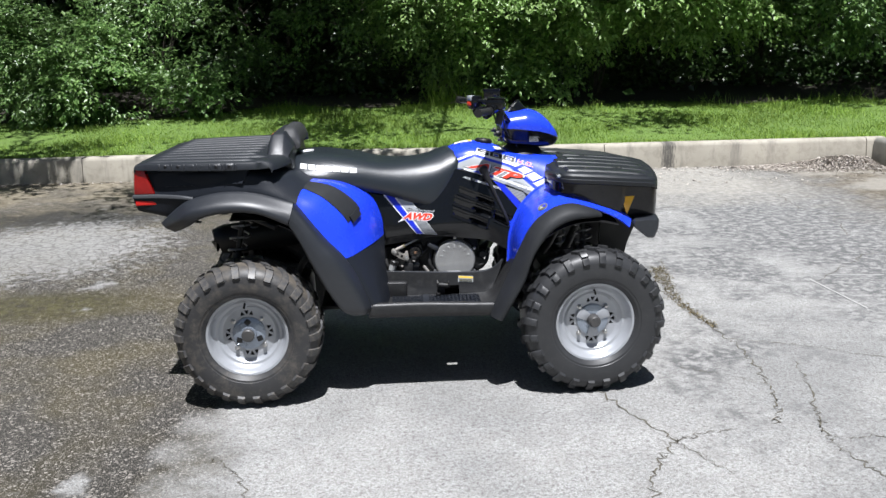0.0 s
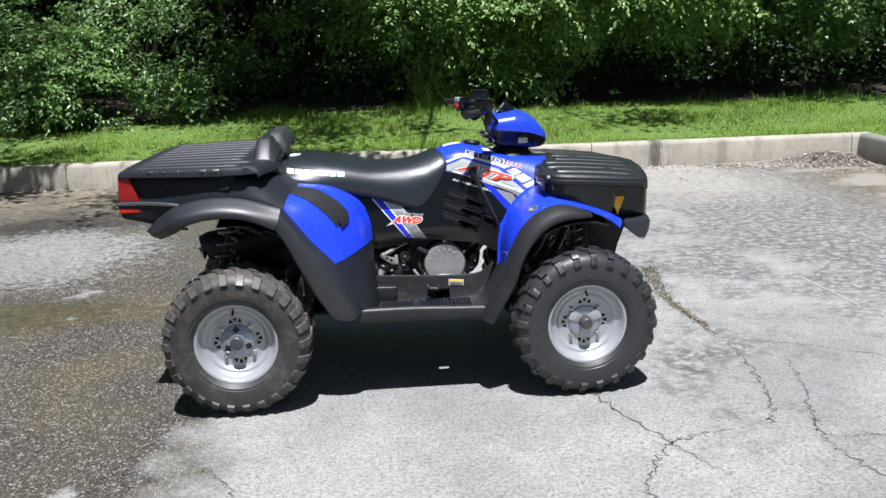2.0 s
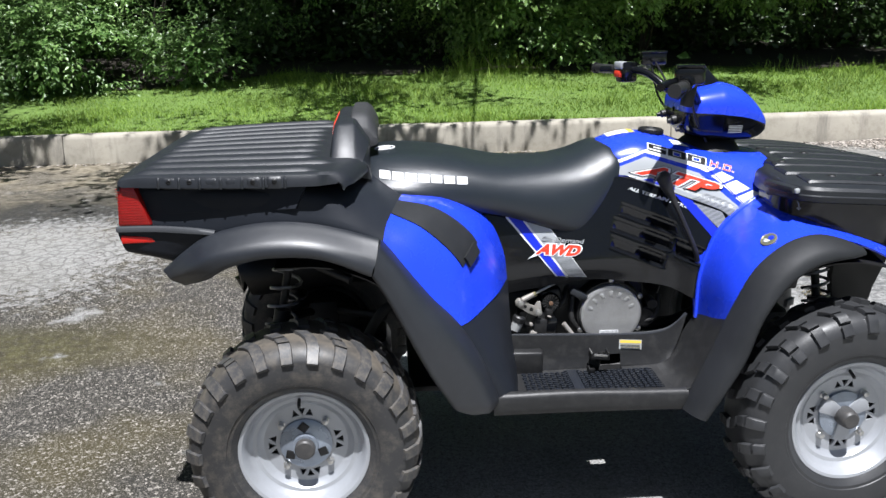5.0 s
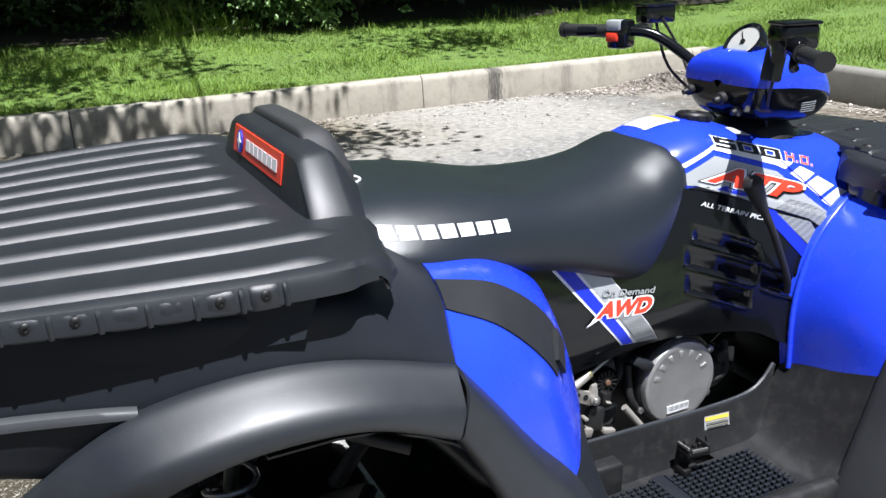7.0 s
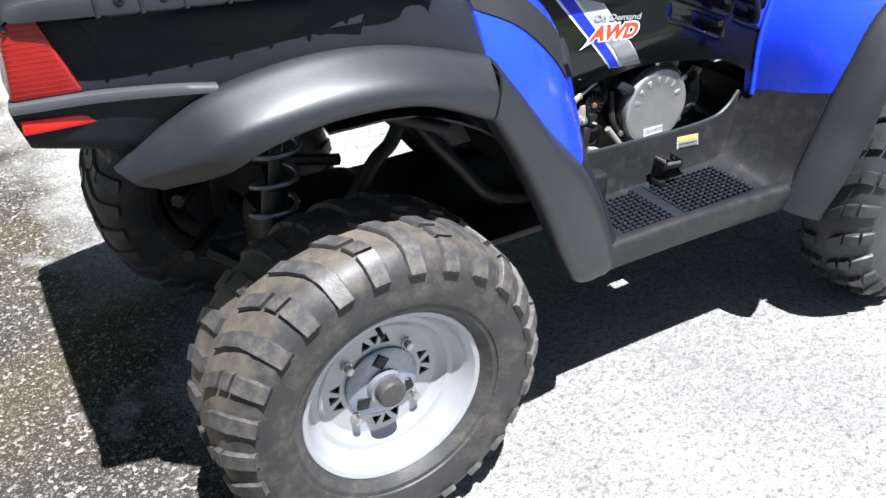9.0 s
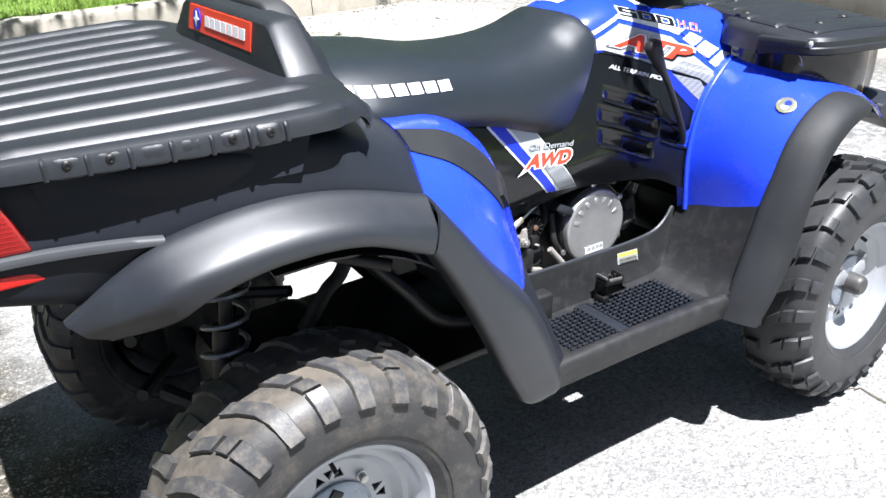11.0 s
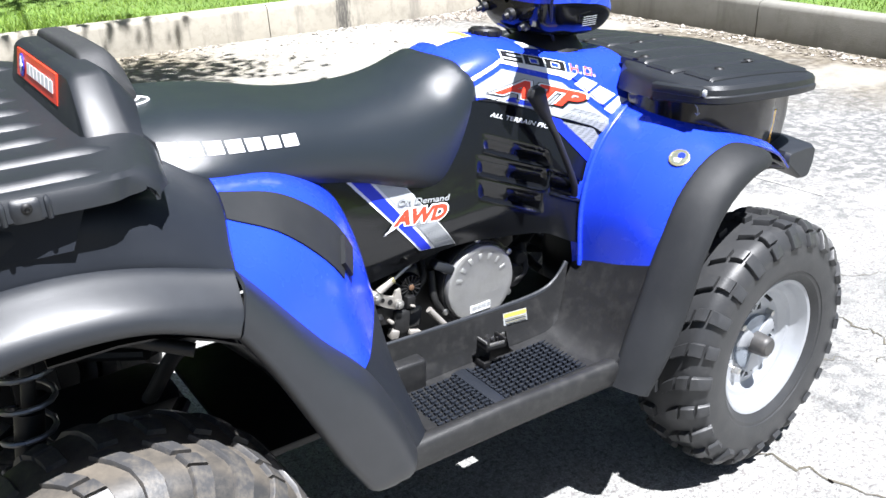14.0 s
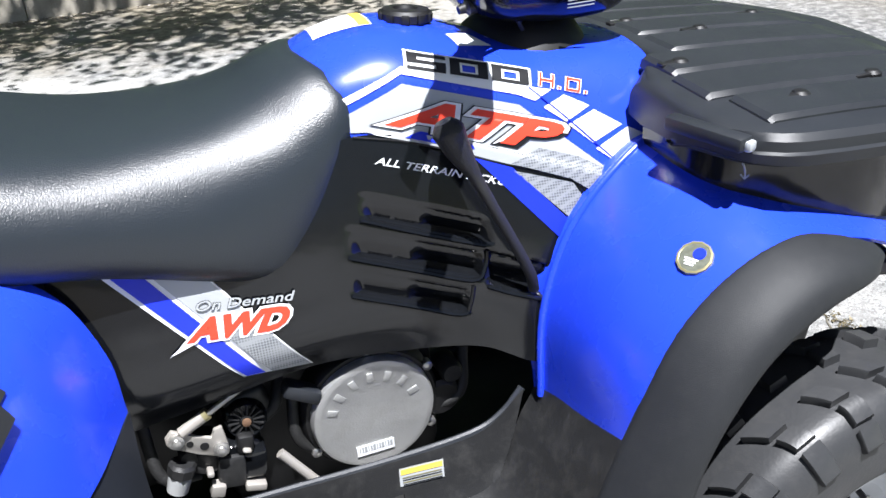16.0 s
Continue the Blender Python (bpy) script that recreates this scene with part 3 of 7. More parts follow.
for k in range(-9, 2):
    a = 2.35 + 3.05 * k
    kerb_length(kerb_long, a + 0.004, min(a + 3.046, CORNER + 0.17), lot, M_CONCRETE)
for k in range(7):
    a = 2.85 + 3.05 * (k - 1)
    kerb_length(kerb_short, max(a, 0.0) + 0.005, a + 3.045, lambda s, d, z: lot(CORNER + d, -s, z), M_MILDEW)

def rise(s, d):
    e = max(d - 0.17, s - CORNER - 0.17)
    return 0.272 + 0.10 * min(e, 4.5) + 0.02 * min(max(e - 4.5, 0), 40) + 0.02 * min(e, 1) * noise.noise((s * 0.7, d * 0.7, 3))


ss = sorted(set([-60, -40, -25] + list(np.arange(-16, 5.4, 0.4)) + [CORNER + 0.17] + list(np.arange(6.0, 16, 0.4)) + [25, 40, 60]))
ds = sorted(set([-40, -25, -16, -12] + list(np.arange(-9, 0.1, 0.5)) + [0.17] + list(np.arange(0.5, 8, 0.35)) + [10, 15, 25, 60]))
bm = bmesh.new()
V = {(i, j): bm.verts.new(lot(s, d, rise(s, d))) for i, s in enumerate(ss) for j, d in enumerate(ds) if s > CORNER + 0.16 or d > 0.16}
for i in range(len(ss) - 1):
    for j in range(len(ds) - 1):
        c = [(i, j), (i + 1, j), (i + 1, j + 1), (i, j + 1)]
        if all(k in V for k in c):
            bm.faces.new([V[k] for k in c])
lawn = tagged(link("lawn", bm, M_SOIL), "sloping green lawn behind the kerb", "lawn", kind="structure")


# near-black sheet just above the lawn, from the shrubs' edge back
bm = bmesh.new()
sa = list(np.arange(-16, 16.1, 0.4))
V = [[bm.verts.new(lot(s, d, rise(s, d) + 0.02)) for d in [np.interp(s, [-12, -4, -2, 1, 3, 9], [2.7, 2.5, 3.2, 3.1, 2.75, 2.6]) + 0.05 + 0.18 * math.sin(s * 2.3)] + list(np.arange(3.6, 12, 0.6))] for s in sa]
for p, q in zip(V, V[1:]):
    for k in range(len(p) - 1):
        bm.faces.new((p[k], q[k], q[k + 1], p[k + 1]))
tagged(link("shrub_bed", bm, M_BED), "dark ground under the shrubs", "soil", kind="structure")


def tri_mesh(name, verts, faces, material, parent=None):
    """One mesh from arrays of points and of faces with equal numbers of corners."""
    me = bpy.data.meshes.new(name)
    verts, faces = np.asarray(verts, np.float32), np.asarray(faces, np.int32)
    k = faces.shape[1]
    me.vertices.add(len(verts))
    me.vertices.foreach_set("co", verts.ravel())
    me.loops.add(faces.size)
    me.loops.foreach_set("vertex_index", faces.ravel())
    me.polygons.add(len(faces))
    me.polygons.foreach_set("loop_start", np.arange(0, faces.size, k, dtype=np.int32))
    me.update(calc_edges=True)
    me.materials.append(material)
    ob = new(name, me)
    ob.parent = parent
    return ob


rng = np.random.default_rng(4)


def blades(n, s0, s1, d0, d1, low, high, seed):
    r = np.random.default_rng(seed)
    s, d = r.uniform(s0, s1, n), r.uniform(d0, d1, n)
    e = np.maximum(d - 0.17, s - CORNER - 0.17)
    # the lawn gives way to the dark bed under the shrubs
    edge = np.interp(s, [-12, -4, -2, 1, 3, 9], [2.7, 2.5, 3.2, 3.1, 2.75, 2.6]) + 0.18 * np.sin(s * 2.3) + 0.10 * np.sin(s * 6.1 + 1) + r.normal(0, 0.08, n)
    keep = (e > 0.0) & (d < edge)
    s, d, e = s[keep], d[keep], e[keep]
    z = 0.268 + 0.10 * np.minimum(e, 4.5)
    patch = 0.6 + 0.5 * np.sin(s * 2.1 + np.sin(d * 3)) * np.sin(d * 2.7 + s)
    h = r.uniform(low, high, len(s)) * np.clip(patch, 0.35, 1.2)
    base = np.stack([s * CX - d * SX, 6.12 + s * SX + d * CX, z], 1)
    a = r.uniform(0, 2 * np.pi, len(s))
    w = np.stack([np.cos(a), np.sin(a), 0 * a], 1) * r.uniform(0.003, 0.006, len(s))[:, None]
    tip = np.stack([r.normal(0, 0.45, len(s)) * h, r.normal(0, 0.45, len(s)) * h, h], 1)
    V = np.stack([base - w, base + w, base + tip], 1).reshape(-1, 3)
    return V, np.arange(len(V)).reshape(-1, 3)


def join(*sets):
    vs, fs, k = [], [], 0
    for v, f in sets:
        vs.append(v)
        fs.append(f + k)
        k += len(v)
    return np.concatenate(vs), np.concatenate(fs)


V, F = join(blades(190000, -12, 9.5, 0.18, 4.8, 0.03, 0.085, 1), blades(40000, CORNER + 0.18, 9.5, -7, 0.3, 0.03, 0.085, 2),
            blades(5000, -12, 7, 0.18, 0.3, 0.05, 0.12, 3), blades(5000, -5, 8, 2.4, 3.6, 0.10, 0.25, 5), blades(2200, 0.3, 2.4, 2.9, 3.7, 0.2, 0.6, 6))
tagged(tri_mesh("grass", V, F, M_GRASS), "thick sunlit green grass on the lawn", "grass", kind="stuff")


# ---- shrubs and trees ----
def leaves(n, centre, radii, clumps, size, seed, shell_power=0.28, spread=0.17):
    """Leaves in drooping sprays about the skin of a crown: each a folded blade of two faces."""
    r = np.random.default_rng(seed)
    u = r.normal(size=(clumps, 3))
    u /= np.linalg.norm(u, axis=1, keepdims=True)
    q = r.uniform(0.2, 1, (clumps, 1)) ** shell_power
    C = u * q * np.array(radii) * (1 + 0.20 * r.normal(size=(clumps, 1)))
    fat = r.uniform(0.5, 1.6, clumps)
    pick = r.choice(clumps, n, p=fat ** 2 / (fat ** 2).sum())
    off = r.normal(0, spread, (n, 3)) * np.array([1.25, 1.0, 0.50]) * fat[pick][:, None]
    off[:, 2] -= 0.5 * (off[:, 0] ** 2 + off[:, 1] ** 2) / spread / 2
    P = C[pick] + off + np.array(centre)
    N = u[pick] * 0.35 + r.normal(0, 0.45, (n, 3)) + np.array([0, -0.3, 0.8])
    N /= np.linalg.norm(N, axis=1, keepdims=True)
    A = np.cross(N, r.normal(size=(n, 3)))
    A /= np.linalg.norm(A, axis=1, keepdims=True)
    B = np.cross(N, A)
    L = (r.uniform(0.55, 1.3, n) * size)[:, None]
    W = L * r.uniform(0.26, 0.38, n)[:, None]
    fold = N * L * 0.12
    V = np.stack([P - A * L * 0.5, P + B * W + fold, P + A * L * 0.5 - N * L * 0.1, P - B * W + fold], 1).reshape(-1, 3)
    k = np.arange(n)[:, None] * 4
    F = np.concatenate([k + [0, 1, 2], k + [0, 2, 3]], 0)
    return V, F


def sprays(boughs, per_bough, per_spray, centre, radii, size, seed, front=0.5, shell=(0.6, 1.0), reach=0.30):
    """Boughs on the skin of a crown, each a fan of drooping leafy shoots."""
    r = np.random.default_rng(seed)

    def unit(a):
        return a / np.maximum(np.linalg.norm(a, axis=1, keepdims=True), 1e-9)
    u = unit(r.normal(size=(boughs, 3)) + np.array([0, -front, 0.15]))
    C = u * np.array(radii) * r.uniform(*shell, (boughs, 1)) * (1 + 0.10 * r.normal(size=(boughs, 1)))
    big = r.uniform(0.55, 1.45, boughs)
    k = np.repeat(np.arange(boughs), np.maximum(1, (per_bough * big ** 2).astype(int)))
    n = len(k)
    D = unit(u[k] * 0.9 + r.normal(0, 0.55, (n, 3)) + np.array([0, -0.25, -0.10]))
    O = C[k] + r.normal(0, 0.16, (n, 3)) * np.array([1.2, 1.0, 0.6]) * big[k][:, None]
    L = r.uniform(0.5, 1.3, n) * reach
    m = np.repeat(np.arange(n), per_spray)
    t = r.uniform(0, 1, len(m))
    S = unit(np.cross(D, np.array([0, 0, 1.0])) + 1e-6)
    side = r.choice([-1.0, 1.0], len(m))
    P = O[m] + D[m] * (L[m] * t)[:, None] + S[m] * (side * r.uniform(0.0, 0.055, len(m)))[:, None] + r.normal(0, 0.022, (len(m), 3))
    P[:, 2] -= 0.45 * L[m] * t ** 2
    P += np.array(centre)
    A = unit(D[m] * 0.8 + S[m] * (side * 0.8)[:, None] + r.normal(0, 0.35, (len(m), 3)) + np.array([0, 0, -0.35]))
    N = unit(r.normal(0, 0.42, (len(m), 3)) + np.array([0, -0.25, 1.0]) + D[m] * 0.3)
    B = unit(np.cross(N, A))
    N = np.cross(A, B)
    ln = (r.uniform(0.6, 1.3, len(m)) * size)[:, None]
    w = ln * r.uniform(0.20, 0.30, len(m))[:, None]
    fold = N * ln * 0.10
    V = np.stack([P, P + A * ln * 0.45 + B * w + fold, P + A * ln - N * ln * 0.12, P + A * ln * 0.45 - B * w + fold], 1).reshape(-1, 3)
    q = np.arange(len(m))[:, None] * 4
    return V, np.concatenate([q + [0, 1, 2], q + [0, 2, 3]], 0)


def shrub(s, d, r, h, base, boughs, size, seed, light=False, lean=0.0, label="dense leafy green shrub at the edge of the lawn", front=0.6, shell=(0.55, 1.0)):
    """Stems from the ground and a crown of leafy boughs above base."""
    z0 = rise(s, d) - 0.03
    foot = lot(s, d, z0)
    top = new("shrub")
    top.location = foot
    random.seed(seed)
    bm = bmesh.new()
    for k in range(4):
        a = rnd(0, 6.28)
        e = Vector((math.cos(a) * r * 0.5, abs(math.sin(a)) * r * 0.4 + lean * 0.6, base + (h - base) * rnd(0.4, 0.75)))
        mid = e * 0.5 + Vector((rnd(-0.12, 0.12), rnd(0.0, 0.2), 0.1))
        tube(bm, [(rnd(-0.12, 0.12), rnd(0.1, 0.4), -0.05), mid, e], [0.02, 0.014, 0.005], n=6, smooth=4)
        for q in range(4):
            b = mid.lerp(e, rnd(0.1, 0.9))
            tube(bm, [b, b + Vector((rnd(-0.4, 0.4), rnd(-0.3, 0.3), rnd(0.1, 0.4)))], [0.009, 0.003], n=5)
    part("trunk", bm, M_BARK, top)
    V, F = sprays(boughs, 14, 16, (0, lean, (h + base) / 2), (r, r * 0.85, (h - base) / 2), size, seed, front, shell)
    tri_mesh("crown", V, F, M_LEAFLIGHT if light else M_LEAF, top)
    return tagged(top, label, "shrub", "shrubs along the lawn")


SH = [  # s, d, radius, height, base of the crown, boughs, leaf length, lean towards the lot
    (-8.2, 3.5, 1.5, 2.8, 0.0, 90, 0.07, 0, 0), (-6.3, 3.3, 1.35, 2.5, -0.1, 60, 0.072, 0, 0), (-4.9, 2.8, 0.95, 1.5, -0.15, 74, 0.074, 0, 0),
    (-4.2, 4.3, 1.25, 2.7, 0.5, 26, 0.072, -0.2, 0), (-3.2, 2.9, 0.5, 0.85, -0.1, 16, 0.07, 0, 0), (-2.3, 5.0, 1.2, 2.6, 0.7, 22, 0.07, -0.6, 0), (-0.8, 4.8, 1.15, 2.6, 0.75, 40, 0.07, -0.8, 0),
    (0.6, 4.2, 1.0, 2.6, 0.4, 90, 0.075, -0.6, 1), (1.4, 3.75, 0.75, 1.7, 0.0, 34, 0.07, -0.1, 0), (2.3, 4.6, 1.25, 2.5, 0.7, 96, 0.078, -1.1, 1), (4.2, 4.8, 1.35, 2.5, 0.8, 110, 0.08, -1.3, 1),
    (6.3, 4.9, 1.45, 2.6, 0.7, 46, 0.08, -1.3, 0), (8.4, 4.6, 1.5, 2.8, 0.6, 60, 0.08, -1.0, 0), (10.6, 4.1, 1.6, 3.0, 0.3, 60, 0.08, -0.2, 0), (-10.6, 3.8, 1.7, 3.2, 0.0, 70, 0.075, 0, 0)]
for k, (s, d, r, h, b, n, z, q, young) in enumerate(SH):
    shrub(s, d, r, h, b, n, z, 20 + k, bool(young), q)
shrub(3.7, 4.4, 0.9, 2.3, 0.95, 44, 0.09, 51, True, -1.35, "young bright green leafy branches over the lawn")
shrub(2.0, 3.5, 0.45, 1.35, 0.05, 14, 0.08, 52, True, 0.0, "low bright green sapling at the lawn's back edge")
shrub(2.9, 3.5, 0.25, 1.15, 0.55, 4, 0.08, 53, True, -0.1, "thin bright green sapling in the shade")
shrub(5.6, 4.2, 0.6, 1.9, 0.7, 9, 0.09, 54, False, -1.0, "sparse sunlit leafy branches before dark woods")

# woods behind and the unseen canopy that shades them, too dense to count
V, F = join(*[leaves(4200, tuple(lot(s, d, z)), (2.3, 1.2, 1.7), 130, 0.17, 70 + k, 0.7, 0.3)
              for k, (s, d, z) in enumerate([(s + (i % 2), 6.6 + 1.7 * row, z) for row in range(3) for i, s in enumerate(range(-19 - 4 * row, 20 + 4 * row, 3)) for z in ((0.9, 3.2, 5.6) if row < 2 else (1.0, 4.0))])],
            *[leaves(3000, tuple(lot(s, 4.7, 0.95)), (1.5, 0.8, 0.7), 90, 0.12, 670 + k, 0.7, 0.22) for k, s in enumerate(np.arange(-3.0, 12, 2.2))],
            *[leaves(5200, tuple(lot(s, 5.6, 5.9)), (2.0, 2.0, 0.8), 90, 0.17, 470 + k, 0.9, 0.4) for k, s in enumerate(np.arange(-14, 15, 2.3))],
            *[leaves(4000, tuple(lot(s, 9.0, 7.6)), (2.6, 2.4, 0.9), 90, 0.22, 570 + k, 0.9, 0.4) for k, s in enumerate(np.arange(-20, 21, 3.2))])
tagged(tri_mesh("woods", V, F, M_LEAFSHADE), "dense woodland behind the shrubs, coloured dark for its shade", "woods", kind="stuff")


def tree(s, d, crown_s, crown_d, crown_z, radii, n, seed):
    z0 = rise(s, d) - 0.05
    foot = lot(s, d, z0)
    top = new("tree")
    top.location = foot
    random.seed(seed)
    c = lot(crown_s, crown_d, crown_z) - foot
    bm = bmesh.new()
    tube(bm, [(0, 0, -0.1), (0.05, 0.02, 1.6), (c.x * 0.15, c.y * 0.15, 3.4), (c.x * 0.5, c.y * 0.5, crown_z * 0.9), c], [0.13, 0.11, 0.08, 0.035, 0.01], n=10)
    for q in range(12):
        b = Vector(c) * rnd(0.45, 1.0)
        b.z = crown_z * rnd(0.85, 0.98)
        tube(bm, [b, b + Vector((rnd(-1, 1) * radii[0] * 0.5, rnd(-1, 1) * radii[1] * 0.5, rnd(0.1, 0.6)))], [0.022, 0.006], n=6)
    part("trunk", bm, M_BARK, top)
    V, F = leaves(n, tuple(c), radii, max(14, n // 70), 0.11, seed, 0.8, 0.2)
    for q in range(3):
        V, F = join((V, F), leaves(260, tuple(Vector(c) * (0.55 + 0.13 * q) + Vector((rnd(-0.3, 0.3), 0, crown_z * 0.32))), (0.5, 0.7, 0.3), 14, 0.11, seed * 7 + q, 0.8, 0.15))
    tri_mesh("crown", V, F, M_LEAF, top)
    return tagged(top, "tall leafy tree leaning out over the lot's edge", "tree", "trees behind the lawn")


tree(-5.6, 9.0, -4.6, -1.9, 5.2, (2.0, 1.3, 0.8), 2600, 91)
tree(-1.6, 9.0, -1.3, -2.2, 5.4, (1.9, 1.5, 0.8), 3000, 92)
tree(1.2, 9.6, 0.5, -2.6, 5.0, (1.3, 1.1, 0.8), 2200, 93)
tree(-1.9, 9.4, -1.6, 1.9, 5.6, (2.4, 1.3, 0.8), 2600, 94)
tree(4.6, 9.2, 3.5, 0.0, 4.8, (0.8, 0.9, 0.5), 700, 95)
tree(-0.9, 9.6, -1.7, 1.9, 5.4, (1.3, 1.0, 0.7), 6000, 97)
tree(0.2, 9.9, -0.75, 0.2, 5.0, (0.28, 1.3, 0.3), 900, 98)
tree(7.8, 9.0, 6.2, 1.4, 5.4, (1.9, 0.9, 0.7), 1800, 96)

# litter swept into the corner of the kerbs
def chips(n, s0, s1, d0, d1, size, seed, heap=0.0):
    """Dry leaf scraps lying flat, on a low heap where heap is given."""
    r = np.random.default_rng(seed)
    if heap:
        s, d = r.normal((s0 + s1) / 2, (s1 - s0) / 4, n), -np.abs(r.normal(0, abs(d0) / 2.2, n)) - 0.03
        s = np.where(s > CORNER - 0.05, 2 * (CORNER - 0.05) - s, s)
    else:
        s, d = r.uniform(s0, s1, n), r.uniform(d0, d1, n)
    z = heap * np.exp(-((s - (s1 - 0.35)) / 0.5) ** 2 - (d / 0.30) ** 2) * r.uniform(0.3, 1.0, n) + 0.006
    P = np.stack([s * CX - d * SX, 6.12 + s * SX + d * CX, z], 1)
    a = r.uniform(0, 6.28, n)
    A = np.stack([np.cos(a), np.sin(a), r.normal(0, 0.25, n)], 1)
    B = np.stack([-np.sin(a), np.cos(a), r.normal(0, 0.25, n)], 1)
    ln = (size * r.uniform(0.35, 1.4, n))[:, None]
    w = ln * r.uniform(0.25, 0.5, n)[:, None]
    V = np.stack([P - A * ln / 2, P + B * w + [0, 0, 0.004], P + A * ln / 2, P - B * w + [0, 0, 0.003]], 1).reshape(-1, 3)
    V[:, 2] = np.maximum(V[:, 2], 0.003)
    q = np.arange(n)[:, None] * 4
    return V, np.concatenate([q + [0, 1, 2], q + [0, 2, 3]], 0)


V, F = join(chips(17000, 4.0, CORNER, -0.44, 0, 0.027, 33, 0.10), chips(900, CORNER - 0.28, CORNER - 0.02, -5.0, 0, 0.035, 34),
            chips(900, -6, 4.6, -0.16, -0.02, 0.03, 35), chips(260, 1.0, 5.3, -1.3, -0.2, 0.03, 36))
r = np.random.default_rng(77)
t = r.uniform(0, 1, 1500)
sx = np.interp(t, [0, 0.4, 0.7, 1], [1.62, 1.56, 1.51, 1.56]) + r.normal(0, 0.034, 1500) * (1.3 - t)
sy = np.interp(t, [0, 0.4, 0.7, 1], [1.50, 1.15, 0.70, 0.22]) + r.normal(0, 0.02, 1500)
Vm, Fm = blades(1500, 0, 1, 0.3, 0.4, 0.004, 0.012, 78)
Vm = Vm.reshape(-1, 3, 3)
Vm = (Vm - Vm.mean(1, keepdims=True)) * np.array([1.3, 1.3, 0.6]) + np.stack([sx, sy, np.full(1500, 0.006)], 1)[:len(Vm), None, :]
tagged(tri_mesh("moss", Vm.reshape(-1, 3), Fm, M_MOSS), "dry brown moss grown along a crack", "moss", kind="stuff")
tagged(tri_mesh("leaf_litter", V, F, M_LITTER), "dry grey-brown leaf litter heaped against the kerb", "leaf litter", kind="stuff")

bm = bmesh.new()
b0, b1 = lot(0.5, 2.95, rise(0.5, 2.95) + 0.05), lot(1.4, 3.05, rise(1.4, 3.05) + 0.04)
tube(bm, [b0, b0.lerp(b1, 0.4) + Vector((0, 0.04, 0.03)), b1], [0.012, 0.018, 0.014], n=7)
tube(bm, [b0.lerp(b1, 0.3), b0.lerp(b1, 0.1) + Vector((0.05, -0.1, 0.18))], [0.01, 0.004], n=5)
tube(bm, [b0.lerp(b1, 0.6), b0.lerp(b1, 0.75) + Vector((0.0, -0.15, 0.1))], [0.01, 0.004], n=5)
tagged(link("fallen_branch", bm, mat("dry_wood", (0.30, 0.25, 0.18), 0.85, vary=0.25)), "pale dry fallen branch lying in the grass", "branch")


# ---- the quad bike ----
CY = 0.02
bike = new("quad_bike")
bike.location = (0, CY, 0)
tagged(bike, "blue and black quad bike with cargo boxes parked on asphalt", "quad bike")


def U(rows):
    """Control points given as (x, distance out to the near side, z)."""
    A = np.array(rows, float)
    A[..., 1] *= -1
    return A


def both(name, G, material, thick=0.004, lift=0.0, flip=False, label="", sharp=38):
    near = part(name, shell(G, thick, lift, flip), material, bike, label, sharp)
    far = part(name, shell(mirror(G), thick, lift, not flip), material, bike, label, sharp)
    return near, far


# wheels
def carcass(w, R, hw):
    q = abs(w) / hw
    return R - 0.015 - 0.006 * q * q - (0.036 * max(0.0, (q - 0.60) / 0.40) ** 1.9)


def tyre_mesh(R, hw, rim):
    bm = bmesh.new()
    prof = [(rim - 0.006, hw * 0.66), (rim + 0.004, hw * 0.78), (rim + 0.022, hw * 0.93), (rim + 0.030, hw * 0.94), (rim + 0.032, hw * 0.965), (rim + 0.045, hw * 0.99), (rim + 0.07, hw * 1.0), (R - 0.075, hw * 0.99), (R - 0.060, hw * 0.985)]
    top = [(carcass(w, R, hw), w) for w in np.linspace(hw * 0.97, -hw * 0.97, 15)]
    lathe(bm, prof + top + [(r, -w) for r, w in prof[::-1]], n=72, ends=False)
    return bm


def lug_mesh(R, hw, spans, slant, side, wide, height):
    """One bar of the tread, from the middle over the shoulder, whole or in blocks."""
    bm = bmesh.new()
    for qa, qb in spans:
        rows = []
        for q in np.linspace(qa, qb, 5):
            w = side * (0.006 + q * (hw * 1.0 - 0.006))
            a = slant * (q - 0.5) - 0.05 * math.sin(q * 3.14)
            half = (wide + 0.003 * q) / R
            r = carcass(w, R, hw)
            h = height * (1 - 0.75 * q ** 3)
            rows.append([bm.verts.new((rr * math.cos(a + da), rr * math.sin(a + da), w + (side * 0.007 * q if rr > r else 0))) for da, rr in ((-half, r - 0.006), (-half * 0.93, r + h - 0.003), (-half * 0.84, r + h), (half * 0.84, r + h), (half * 0.93, r + h - 0.003), (half, r - 0.006))])
        for p, c in zip(rows, rows[1:]):
            for j in range(5):
                bm.faces.new((p[j], p[j + 1], c[j + 1], c[j]))
        bm.faces.new(rows[0])
        bm.faces.new(rows[-1])
    return bm


